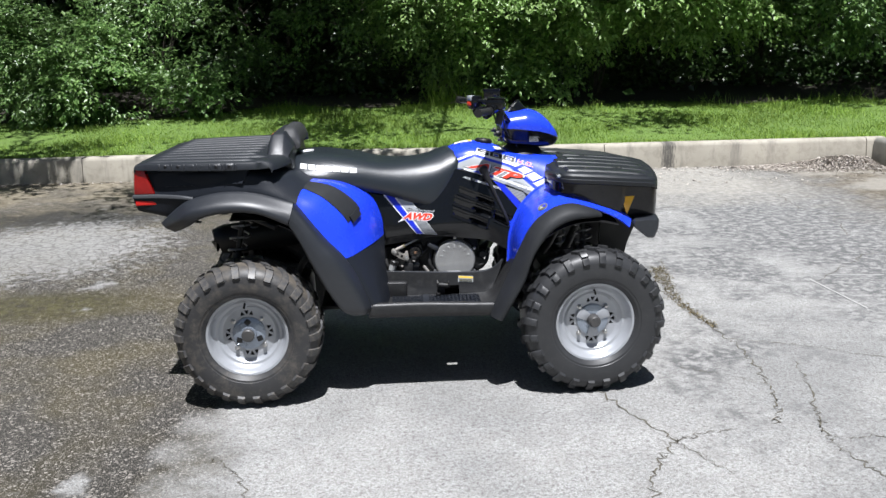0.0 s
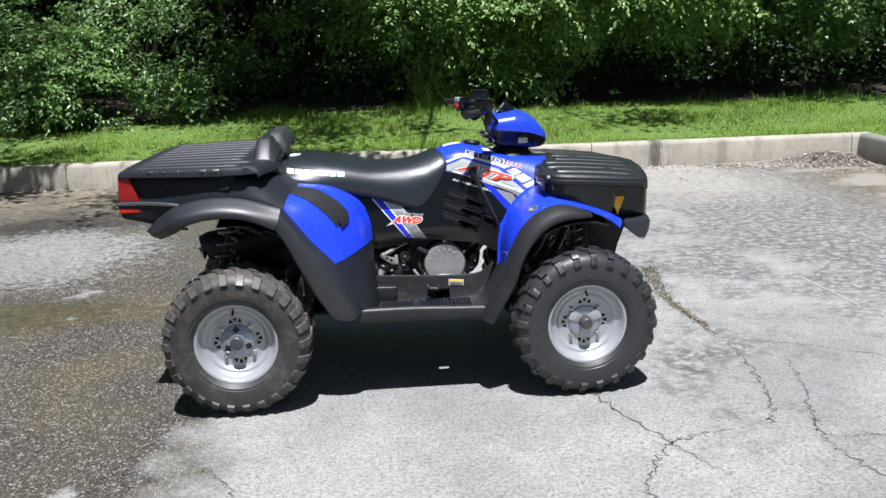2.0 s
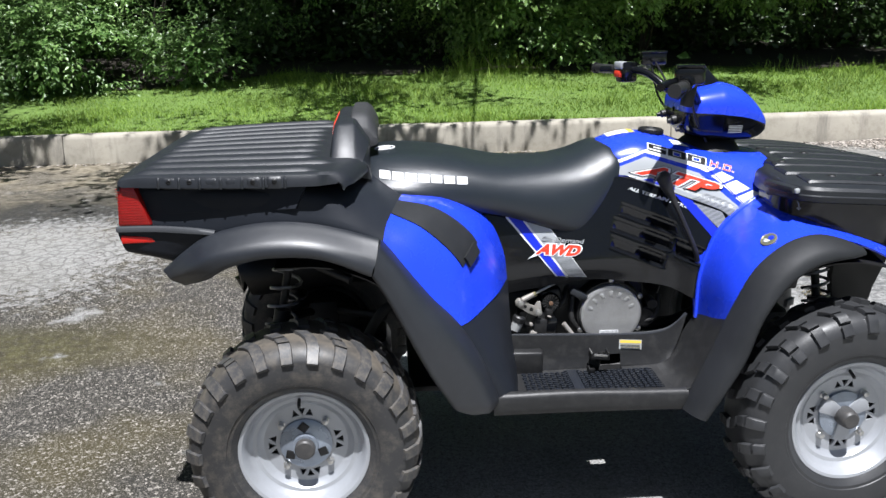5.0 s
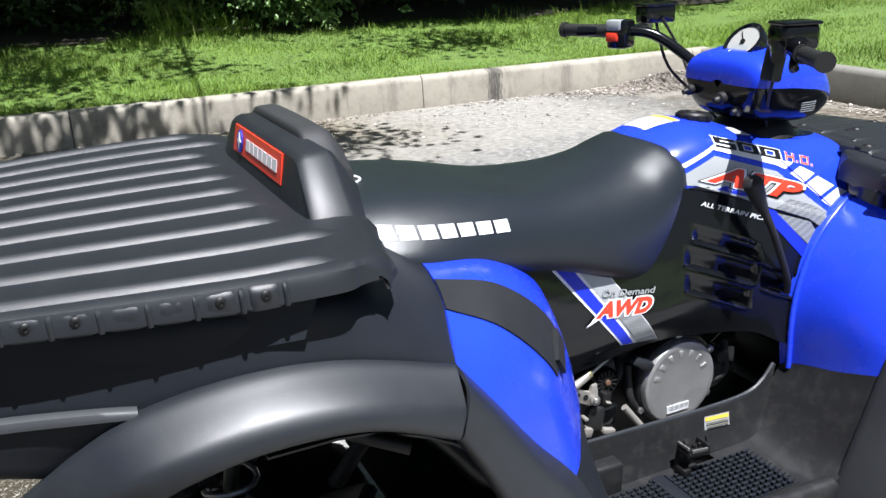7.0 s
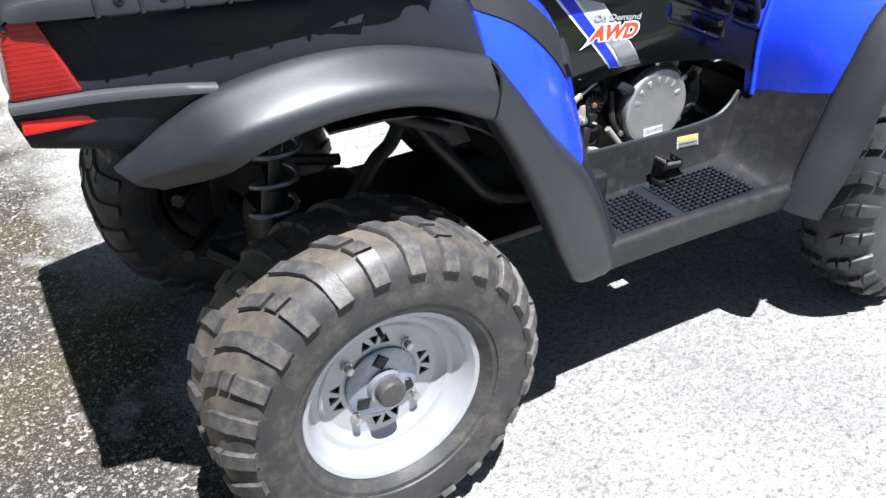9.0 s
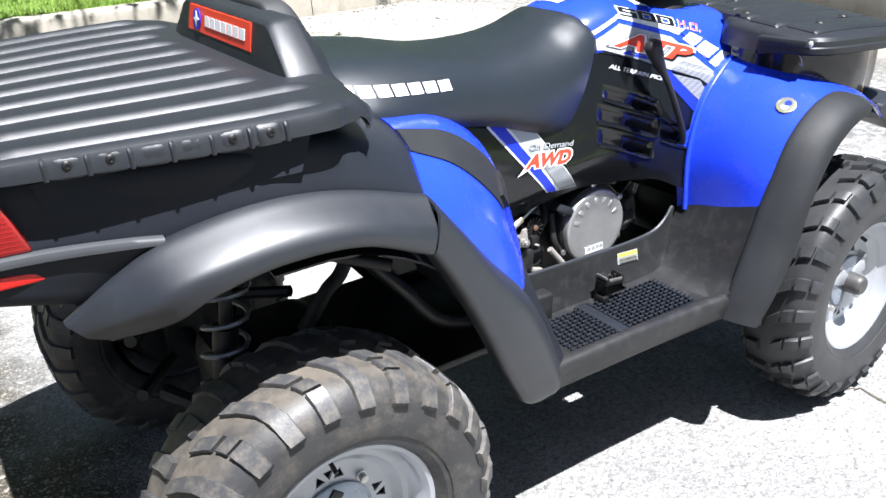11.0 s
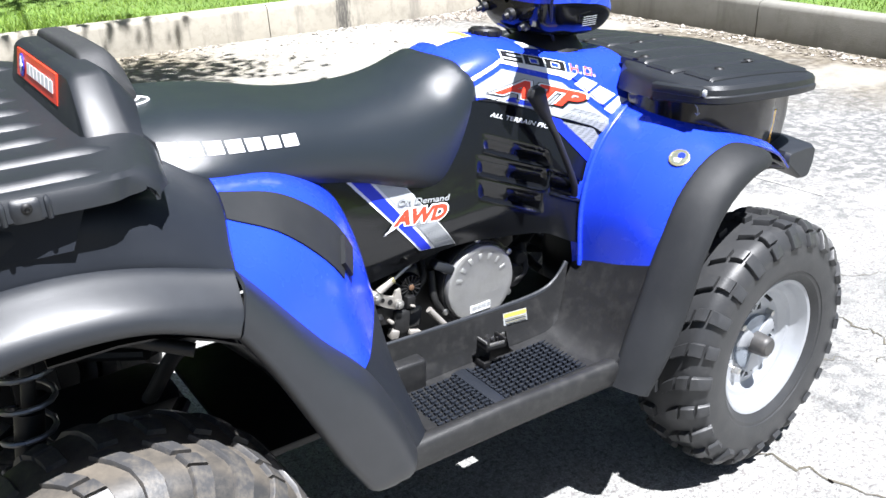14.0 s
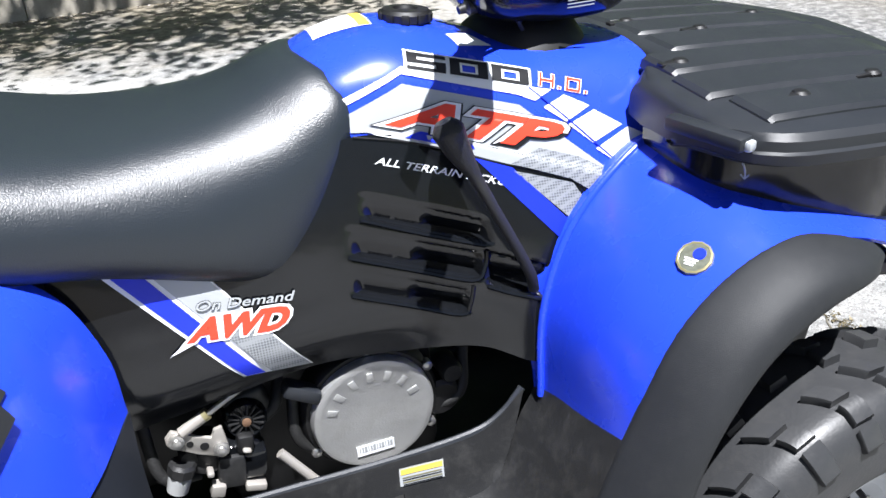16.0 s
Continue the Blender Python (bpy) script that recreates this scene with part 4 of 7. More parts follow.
def rim_mesh(rim, lip, disc, n=56):
    """Dished rim: lip, barrel, and a disc with three small triangular windows at each quarter."""
    bm = bmesh.new()
    lathe(bm, [(rim - 0.008, lip - 0.030), (rim + 0.004, lip - 0.012), (rim + 0.008, lip - 0.003), (rim + 0.004, lip), (rim - 0.004, lip - 0.002), (rim - 0.010, lip - 0.010),
               (rim - 0.014, lip - 0.020), (rim - 0.018, disc + 0.026), (rim - 0.028, disc + 0.017), (rim - 0.038, disc + 0.015), (rim - 0.047, disc + 0.004), (rim - 0.055, disc)], n=n, ends=False)
    lathe(bm, [(rim - 0.008, lip - 0.030), (rim - 0.028, -0.02), (rim - 0.02, -lip)], n=n, ends=False)
    flat = bmesh.new()
    edges = []

    def loop(pts):
        vs = [flat.verts.new((x, y, disc)) for x, y in pts]
        edges.extend(flat.edges.new((vs[i], vs[(i + 1) % len(vs)])) for i in range(len(vs)))

    R0 = rim - 0.055
    loop([(R0 * math.cos(a), R0 * math.sin(a)) for a in np.linspace(0, 2 * math.pi, n, endpoint=False)])
    for k in range(4):
        for j in (-1, 0, 1):
            a = k * math.pi / 2 + j * 0.225
            r = 0.090
            t = 0.0100 * (1 if j else -1)
            tip = [(r + t, 0.0), (r - t, 0.0100), (r - t, -0.0100)]
            loop([(x * math.cos(a) - y * math.sin(a), x * math.sin(a) + y * math.cos(a)) for x, y in tip])
    bmesh.ops.triangle_fill(flat, use_beauty=True, edges=edges)
    ext = bmesh.ops.extrude_face_region(flat, geom=list(flat.faces))
    for v in ext["geom"]:
        if isinstance(v, bmesh.types.BMVert):
            v.co.z -= 0.005
    tmp = bpy.data.meshes.new("disc")
    flat.to_mesh(tmp)
    flat.free()
    bm.from_mesh(tmp)
    bpy.data.meshes.remove(tmp)
    return bm


def wheel(x, u, z, R, hw, rear, far=False, spin=0.0):
    rim, lip, disc = 0.167, hw * 0.80, hw * 0.80 - (0.058 if rear else 0.052)
    bm = bmesh.new()
    lathe(bm, [(0.03, -hw * 0.9), (0.105, -hw * 0.85), (0.12, -hw * 0.6), (0.12, disc - 0.02), (0.10, disc - 0.012), (0.0605, disc - 0.010)], n=28)
    ob = part("wheel", bm, M_DARK, bike, "rear wheel with a wide knobbly tyre" if rear else "front wheel with a knobbly tyre")
    turn = Matrix.Rotation(math.pi, 4, "Z") if far else Matrix.Identity(4)
    ob.matrix_local = Matrix.Translation((x, u if far else -u, z)) @ Matrix.Rotation(radians(0 if rear else 4), 4, "Z") @ turn @ TOY @ Matrix.Rotation(spin, 4, "Z")
    rubber = M_RUBBER if rear else M_RUBBERF
    part("tyre", tyre_mesh(R, hw, rim), rubber, ob, "dusty black knobbly rubber tyre", 30)
    count = 26 if rear else 24
    for side in (1, -1):
        kinds = [[(0.03, 1.0)], [(0.05, 0.38), (0.45, 0.64), (0.68, 1.0)]] if rear else [[(0.03, 0.32), (0.40, 0.66), (0.72, 1.0)], [(0.14, 0.46), (0.54, 0.80), (0.85, 1.0)]]
        made = []
        for i in range(count):
            if i < 2:
                lug = part("tread_lug", lug_mesh(R, hw, kinds[i], (-0.19 if rear else -0.12) * (-1 if far else 1) * side, side, 0.0165 if rear else 0.0150, 0.0090 if rear else 0.0130), M_LUG if rear else rubber, ob, sharp=48)
                made.append(lug.data)
            else:
                lug = new("tread_lug", made[i % 2])
                lug.parent = ob
            lug.rotation_euler = (0, 0, 2 * math.pi * (i + (0.5 if side < 0 else 0)) / count)
    part("rim", rim_mesh(rim, lip, disc), M_RIM, ob, "dished silver steel rim", 30)
    bm = bmesh.new()
    if rear:
        lathe(bm, [(0.070, disc + 0.001), (0.070, disc + 0.006), (0.062, disc + 0.010), (0.034, disc + 0.014), (0.033, disc + 0.030)], n=36)
        part("hub_plate", bm, M_HUB, ob, "blue-grey hub plate")
        bm = bmesh.new()
        lathe(bm, [(0.027, disc + 0.012), (0.027, disc + 0.046), (0.023, disc + 0.050), (0.012, disc + 0.051)], n=24)
        part("hub_cap", bm, M_CAP, ob, "dusty dark hub cap")
        for k in range(3):
            a = math.pi / 2 + k * 2.094
            bm = bmesh.new()
            rbox(bm, (0.024, 0.024, 0.006), Matrix.Rotation(a, 4, "Z") @ Matrix.Translation((0.05, 0, disc + 0.012)) @ Matrix.Rotation(0.785, 4, "Z"), 0.002)
            part("hub_lug", bm, M_DARK, ob)
    else:
        for k in range(3):
            a = math.pi / 2 + k * 2.094
            bm = bmesh.new()
            prism(bm, [(0.022, -0.016), (0.072, -0.026), (0.076, 0.0), (0.072, 0.026), (0.022, 0.016)], Matrix.Rotation(a + 3.14159, 4, "Z") @ Matrix.Translation((0, 0, disc)), 0.016, 0.003)
            part("hub_plate", bm, M_RIM, ob)
        lathe_bm = bmesh.new()
        lathe(lathe_bm, [(0.068, disc), (0.068, disc + 0.008), (0.055, disc + 0.011), (0.03, disc + 0.011)], n=32)
        part("hub_plate", lathe_bm, M_HUB, ob, "blue-grey hub plate")
        bm = bmesh.new()
        lathe(bm, [(0.028, disc + 0.006), (0.026, disc + 0.042), (0.024, disc + 0.049), (0.020, disc + 0.053), (0.010, disc + 0.053)], n=24)
        part("hub_cap", bm, M_CAP, ob, "dark protruding hub cap")
    for k in range(4):
        a = math.pi / 4 + k * math.pi / 2
        bm = bmesh.new()
        lathe(bm, [(0.0105, disc), (0.0105, disc + 0.003), (0.008, disc + 0.004), (0.008, disc + 0.016), (0.004, disc + 0.018)], Matrix.Translation((0.083 * math.cos(a), 0.083 * math.sin(a), 0)), n=8)
        part("lug_nut", bm, M_STEEL, ob)
    bm = bmesh.new()
    tube(bm, [(0, rim - 0.032, disc + 0.012), (0, rim - 0.045, disc + 0.040)], 0.0045, n=8)
    part("valve", bm, M_GRIP, ob)
    return ob


for far in (False, True):
    wheel(-0.735, 0.466, 0.318, 0.320, 0.127, True, far, 0.06)
    wheel(0.735, 0.494, 0.318, 0.320, 0.094, False, far, -0.02)

# fender flares: a crest that joins the body and an outer edge round the wheel
def flare(crest, edge, tuck=0.03, bevelled=False, flat=False):
    rows = []
    for (x, u, z), (a, b, c) in zip(crest, edge):
        dz, du = z - c, b - u
        if bevelled:   # a sloping top band, then an upright face
            inner = u + du * 0.14
            mids = [(x, inner, z), (x + (a - x) * 0.15, inner + du * 0.34, z - dz * 0.20), (x + (a - x) * 0.32, inner + du * 0.68, z - dz * 0.44), (x + (a - x) * 0.45, b - 0.002, z - dz * 0.60)]
        elif flat:     # one plain sloping face
            mids = [(x, u, z), (x + (a - x) * 0.22, u + du * 0.46 + 0.004, z - dz * 0.16), (x + (a - x) * 0.55, u + du * 0.86 + 0.004, z - dz * 0.46)]
        else:
            mids = [(x, u, z), (x + (a - x) * 0.25, u + du * 0.55 + 0.012, z - dz * 0.10), (x + (a - x) * 0.55, b + 0.002, z - dz * 0.42)]
        rows.append([(x, u - 0.012, z - 0.004)] + mids + [(x + (a - x) * 0.85, b + 0.004, z - dz * 0.80), (a, b, c), (a + 0.0, b - tuck, c - 0.004)])
    return U(rows)


FR_C = [(-1.075, 0.425, 0.790), (-1.000, 0.455, 0.852), (-0.930, 0.470, 0.892), (-0.800, 0.485, 0.918), (-0.670, 0.492, 0.911), (-0.515, 0.507, 0.868)]
FR_E = [(-1.022, 0.445, 0.758), (-0.950, 0.520, 0.794), (-0.890, 0.548, 0.830), (-0.790, 0.560, 0.852), (-0.660, 0.565, 0.845), (-0.535, 0.560, 0.792)]
G = grid(flare(FR_C, FR_E, bevelled=True), 6, 4)
both("rear_flare", G, M_FLARE, 0.005, label="scuffed grey-black plastic fender flare")
FF_C = [(-0.511, 0.507, 0.866), (-0.455, 0.513, 0.795), (-0.390, 0.517, 0.710), (-0.318, 0.518, 0.628), (-0.268, 0.516, 0.540), (-0.236, 0.510, 0.460), (-0.220, 0.505, 0.408), (-0.228, 0.495, 0.384)]
FF_E = [(-0.531, 0.560, 0.790), (-0.496, 0.564, 0.731), (-0.463, 0.570, 0.665), (-0.426, 0.572, 0.586), (-0.386, 0.562, 0.503), (-0.350, 0.550, 0.440), (-0.328, 0.541, 0.406), (-0.288, 0.520, 0.382)]
G = grid(flare(FF_C, FF_E), 6, 4)
both("rear_flare", G, M_FLARE, 0.005, label="grey-black plastic fender flare ahead of the rear wheel")
NF_C = [(0.300, 0.490, 0.345), (0.335, 0.495, 0.430), (0.378, 0.492, 0.520), (0.425, 0.490, 0.625), (0.485, 0.488, 0.735), (0.565, 0.480, 0.797), (0.645, 0.472, 0.816), (0.720, 0.466, 0.800), (0.775, 0.462, 0.775)]
NF_E = [(0.340, 0.550, 0.338), (0.385, 0.560, 0.420), (0.435, 0.560, 0.510), (0.475, 0.558, 0.620), (0.535, 0.552, 0.705), (0.595, 0.545, 0.748), (0.655, 0.535, 0.766), (0.725, 0.515, 0.768), (0.780, 0.475, 0.763)]
G = grid(flare(NF_C, NF_E, flat=True), 5, 4)
both("front_flare", G, M_MATT, 0.005, label="grey-black plastic front fender flare")

# rear body under the cargo lid
def tail_taper(x):
    """The tail narrows towards the rear."""
    return np.interp(x, [-1.18, -1.08, -0.985, -0.925], [0.905, 0.94, 0.98, 1.0])


def taper(bm):
    for v in bm.verts:
        v.co.y *= tail_taper(v.co.x)
    return bm


RB = U([
    [(-1.165, 0.30, 0.893), (-1.172, 0.405, 0.896), (-1.160, 0.402, 0.95), (-1.150, 0.396, 1.005), (-1.150, 0.36, 1.022), (-1.150, 0.2, 1.025)],
    [(-1.080, 0.35, 0.883), (-1.070, 0.425, 0.888), (-1.060, 0.420, 0.95), (-1.060, 0.408, 1.005), (-1.060, 0.37, 1.022), (-1.060, 0.2, 1.025)],
    [(-0.930, 0.41, 0.868), (-0.930, 0.460, 0.880), (-0.930, 0.455, 0.95), (-0.930, 0.442, 1.005), (-0.930, 0.38, 1.022), (-0.930, 0.2, 1.025)],
    [(-0.800, 0.43, 0.888), (-0.800, 0.486, 0.908), (-0.800, 0.482, 0.955), (-0.800, 0.468, 1.005), (-0.800, 0.39, 1.020), (-0.800, 0.2, 1.022)],
    [(-0.670, 0.43, 0.883), (-0.670, 0.496, 0.902), (-0.665, 0.492, 0.948), (-0.660, 0.470, 0.992), (-0.655, 0.39, 1.006), (-0.650, 0.2, 1.008)],
    [(-0.585, 0.44, 0.858), (-0.580, 0.500, 0.880), (-0.568, 0.484, 0.918), (-0.552, 0.430, 0.952), (-0.540, 0.336, 0.975), (-0.535, 0.18, 0.985)],
    [(-0.512, 0.45, 0.828), (-0.503, 0.499, 0.851), (-0.485, 0.456, 0.888), (-0.464, 0.386, 0.915), (-0.447, 0.288, 0.928), (-0.436, 0.17, 0.930)]])
both("rear_fender", grid(RB, 5, 4), M_BLACK, 0.005, label="black textured plastic rear body side")
# lower tail skirt with its ledge in a lighter grey
TS = U([[(-1.175, 0.40, 0.905), (-1.185, 0.448, 0.903), (-1.185, 0.452, 0.896), (-1.180, 0.452, 0.875), (-1.170, 0.44, 0.845), (-1.16, 0.36, 0.838)],
        [(-1.080, 0.42, 0.905), (-1.080, 0.458, 0.902), (-1.080, 0.463, 0.895), (-1.080, 0.460, 0.86), (-1.080, 0.445, 0.828), (-1.08, 0.36, 0.818)],
        [(-0.990, 0.43, 0.900), (-0.985, 0.462, 0.898), (-0.985, 0.468, 0.890), (-0.985, 0.455, 0.845), (-0.985, 0.43, 0.800), (-0.985, 0.36, 0.790)],
        [(-0.930, 0.43, 0.892), (-0.925, 0.466, 0.890), (-0.925, 0.468, 0.882), (-0.925, 0.45, 0.83), (-0.925, 0.42, 0.79), (-0.925, 0.36, 0.78)]])
TS[..., 1] *= tail_taper(TS[..., 0])
both("tail_skirt", grid(TS, 5, 4), M_BLACK, 0.006, label="black plastic tail skirt")
LG = U([[(-1.186, 0.454, 0.9055), (-1.186, 0.459, 0.907), (-1.186, 0.466, 0.9065), (-1.186, 0.467, 0.8985)],
        [(-1.080, 0.459, 0.9075), (-1.080, 0.465, 0.909), (-1.080, 0.472, 0.9085), (-1.080, 0.473, 0.9005)],
        [(-0.985, 0.463, 0.9035), (-0.985, 0.468, 0.905), (-0.985, 0.475, 0.9045), (-0.985, 0.476, 0.8970)],
        [(-0.928, 0.462, 0.8965), (-0.928, 0.470, 0.898), (-0.928, 0.475, 0.8965), (-0.928, 0.476, 0.8920)]])
LG[..., 1] *= tail_taper(LG[..., 0])
both("tail_ledge", grid(LG, 6, 3), M_LEDGE, 0.005, label="grey ledge under the tail lamp")
bm = bmesh.new()
rbox(bm, (0.03, 0.80, 0.17), Matrix.Translation((-1.155, 0, 0.925)), 0.01)
part("tail_panel", bm, M_BLACK, bike)
bm = bmesh.new()
rbox(bm, (0.56, 0.78, 0.05), Matrix.Translation((-0.88, 0, 0.985)), 0.01)
part("cargo_floor", bm, M_DARK, bike)

for side in (1, -1):
    # the lamp wraps the corner; the near-side outline in x and z
    m = Matrix.Translation((0, -0.466 * side, 0)) @ SIDE @ Matrix.Diagonal((1, 1, side, 1))
    bm = bmesh.new()
    prism(bm, [(-1.182, 0.912), (-1.092, 0.914), (-1.129, 1.016), (-1.172, 1.018)], m, 0.10, 0.006)
    lamp = part("tail_light", taper(bm), M_LENS, bike, "dark red ribbed tail lamp")
    bm = bmesh.new()
    for k in range(14):
        z = 0.921 + 0.0068 * k
        tube(bm, [(-1.177, -0.4655 * side, z), (-1.100 - 0.0025 * k, -0.4655 * side, z)], 0.0010, n=6)
    part("lens_rib", taper(bm), M_LENS, lamp)
    bm = bmesh.new()
    prism(bm, [(-1.178, 0.866), (-1.072, 0.871), (-1.070, 0.884), (-1.178, 0.888)], Matrix.Translation((0, -0.468 * side, 0)) @ SIDE @ Matrix.Diagonal((1, 1, side, 1)), 0.02, 0.003)
    part("reflector", taper(bm), M_REDREF, bike, "bright red side reflector strip")

# cargo lid
def lid_half(x):
    return np.interp(x, [-1.172, -1.03, -0.90, -0.77, -0.62, -0.56], [0.428, 0.461, 0.488, 0.508, 0.510, 0.492])


def lid_rows():
    rows = []
    for x, dz in ((-1.178, -0.026), (-1.176, -0.016), (-1.166, -0.009), (-1.140, -0.004), (-1.08, -0.001), (-0.98, 0.001), (-0.85, 0.002), (-0.72, 0.002), (-0.62, 0.001), (-0.585, 0.0), (-0.566, -0.004), (-0.552, -0.012), (-0.543, -0.022), (-0.539, -0.034)):
        row = []
        for v, w, z in ((-1, 1.0, 0.0), (-1, 0.997, 0.018), (-1, 0.990, 0.025), (-1, 0.976, 0.028), (-1, 0.945, 0.028), (-1, 0.59, 0.028), (0, 0, 0.028), (1, 0.59, 0.028), (1, 0.945, 0.028), (1, 0.976, 0.028), (1, 0.990, 0.025), (1, 0.997, 0.018), (1, 1.0, 0.0)):
            h = 1.013 + (z + dz if z > 0.01 else min(0.002, dz + 0.026))
            q = abs(w) ** 8
            xx = x - 0.060 * q * min(1.0, (x + 0.72) / 0.14) if x > -0.72 else x + 0.014 * q * (x < -1.1)
            row.append((xx, v * w * lid_half(x), h))
        rows.append(row)
    return np.array(rows)


LID = lid_rows()
lid = part("cargo_lid", shell(grid(LID, 3, 1), 0.006, 0, True), M_LID, bike, "black ribbed plastic cargo lid", 28)


def lid_z(x, y):
    return np.interp(x, LID[2:-3, 6, 0], LID[2:-3, 6, 2]) - 0.028 + np.interp(abs(y) / lid_half(x), [0, 0.59, 0.945, 0.976, 0.990], [0.028, 0.028, 0.028, 0.028, 0.025])


for k in range(10):
    a = -0.925 + 0.2055 * k
    x1 = -0.652 if abs(a) < 0.60 else -0.600 if abs(a) < 0.9 else -0.640
    xs = np.linspace(-1.150, x1, 12)
    rows = np.array([[(x, a * lid_half(x) + o, lid_z(x, a * lid_half(x)) + (h if 0 < i < 11 else -0.004)) for o, h in ((-0.0190, -0.003), (-0.0160, 0.0004), (-0.0085, 0.0070), (0.0, 0.0108), (0.0085, 0.0070), (0.0160, 0.0004), (0.0190, -0.003))] for i, x in enumerate(xs)])
    part("rib", shell(grid(rows, 2, 2), 0.004, 0, True), M_LID, lid, sharp=50)
for side in (-1, 1):
    def on_skirt(x, out, z):
        return (x, side * (lid_half(x) + out), z)
    for k in range(7):
        xm = -1.057 + 0.0535 * k
        for x in (xm - 0.0015,):
            bm = bmesh.new()
            tube(bm, [on_skirt(x, -0.022, 1.0415), on_skirt(x, -0.006, 1.0405), on_skirt(x, 0.003, 1.034), on_skirt(x, 0.0045, 1.013)], [0.0026, 0.0040, 0.0042, 0.0036], n=8, smooth=4)
            part("skirt_rib", bm, M_LID, lid)
    for k in range(6):
        x0 = -1.057 + 0.0535 * k + 0.0075
        rows = np.array([[on_skirt(x, o, z) for o, z in ((-0.024, 1.0410), (-0.014, 1.0425), (-0.0050, 1.0408), (0.0006, 1.0345), (0.0018, 1.024), (0.0006, 1.013))] for x in (x0, x0 + 0.005, x0 + 0.019, x0 + 0.033, x0 + 0.038)])
        rows[0, :, 1] -= side * 0.004
        rows[-1, :, 1] -= side * 0.004
        part("skirt_field", shell(grid(rows, 2, 3), 0.003, 0, side > 0), M_LID, lid, sharp=60)
    for k in (0, 1, 4, 5):
        x = -1.057 + 0.0535 * (k + 0.5)
        bm = bmesh.new()
        m = Matrix.Translation(on_skirt(x, 0.0030, 1.030)) @ Matrix.Rotation(radians(-90 * side), 4, "X")
        lathe(bm, [(0.0075, -0.004), (0.0075, 0.001), (0.0055, 0.003), (0.0028, 0.0034), (0.0022, 0.0015)], m, n=14)
        part("screw", bm, M_DARK, lid)
    # latch panel in the shade of the lid
    rows = np.array([[(x + (0.028 * (z - 0.944) / 0.056 if x > -0.72 else -0.020 * (z - 0.944) / 0.056 if x < -1.04 else 0), side * (0.4235 + 0.212 * (x + 1.057) - 0.24 * (z - 0.950)), z + 0.014 * (x + 1.057) / 0.33)
                      for z in (0.942, 0.944, 0.962, 0.982, 1.0)] for x in np.linspace(-1.056, -0.716, 12)])
    part("latch_plate", shell(rows, 0.014, 0.004, side > 0), M_BLACK, bike, sharp=25)

# backrest on the lid
BRP = []
for y, top, g in ((-0.300, 1.040, 0), (-0.293, 1.050, 0), (-0.222, 1.120, 1), (-0.205, 1.128, 1), (0.205, 1.128, 1), (0.222, 1.120, 1), (0.293, 1.050, 0), (0.300, 1.040, 0)):
    f = max(0.0, (top - 1.04) / 0.088)
    BRP.append([(-0.645, y, 1.028), (-0.642, y, 1.034 + 0.02 * max(f, 0)), (-0.628 - 0.008 * (1 - f), y, top - 0.006), (-0.622 - 0.01 * (1 - f), y, top - 0.001), (-0.612, y, top + 0.003), (-0.575, y, top + 0.003), (-0.566, y, top - 0.003), (-0.552 + 0.02 * f, y, 1.034 + 0.04 * f), (-0.535, y, 1.022), (-0.53, y, 0.985), (-0.60, y, 1.0)])
rest = part("backrest", closed(np.array(BRP)), M_LID, bike, "black moulded backrest on the cargo lid", 30)
PAD = []
for y, g, k in ((-0.135, 0.0, -0.036), (-0.127, 0.6, -0.026), (-0.096, 1.0, -0.003), (-0.03, 1.0, 0.002), (0.15, 1.0, 0.002), (0.218, 1.0, -0.004), (0.254, 0.6, -0.036), (0.262, 0.0, -0.046)):
    k -= 0.009
    PAD.append([(-0.584, y, 1.126 + k), (-0.584, y, 1.134 + 0.012 * g + k), (-0.574, y, 1.138 + 0.014 * g + k), (-0.540, y, 1.136 + 0.014 * g + k), (-0.521, y, 1.124 + 0.006 * g + k), (-0.511, y, 1.104 + 0.7 * k), (-0.509, y, 1.084 + 0.5 * k), (-0.516, y, 1.072 + 0.4 * k), (-0.538, y, 1.068 + 0.4 * k), (-0.565, y, 1.09 + 0.8 * k)])
part("pad", closed(np.array([ring(r, 3) for r in crom(PAD, np.linspace(0, 7, 36))])), M_PAD, rest, "soft grey-black pad")


def rest_face(y, z):
    return (-0.6375 + 0.16 * (z - 1.06), y, z)


def flat_piece(name, corners, material, parent, push=(-0.003, 0, 0), label=""):
    bm = bmesh.new()
    vs = [bm.verts.new(c) for c in corners]
    f = bm.faces.new(vs)
    ex = bmesh.ops.extrude_face_region(bm, geom=[f])
    for v in ex["geom"]:
        if isinstance(v, bmesh.types.BMVert):
            v.co += Vector(push)
    return part(name, bm, material, parent, label)


badge = flat_piece("badge", [rest_face(y, z) for y, z in ((-0.152, 1.070), (0.178, 1.070), (0.168, 1.120), (-0.150, 1.120))], M_RED, rest, (-0.004, 0, 0.0005), "red rectangular badge with white bars")
for k in range(7):
    y = 0.078 - 0.030 * k
    flat_piece("bar", [(x - 0.0044, a, z) for x, a, z in (rest_face(y, 1.086), rest_face(y - 0.025, 1.086), rest_face(y - 0.025, 1.106), rest_face(y, 1.106))], M_WHITE, badge, (-0.001, 0, 0))
on_badge = Matrix.Translation((-0.6368, 0.122, 1.095)) @ Matrix.Rotation(radians(-81), 4, "Y")
bm = bmesh.new()
lathe(bm, [(0.021, 0), (0.021, 0.0015)], on_badge, n=24)
part("disc", bm, M_PRINTBLUE, badge)
bm = bmesh.new()
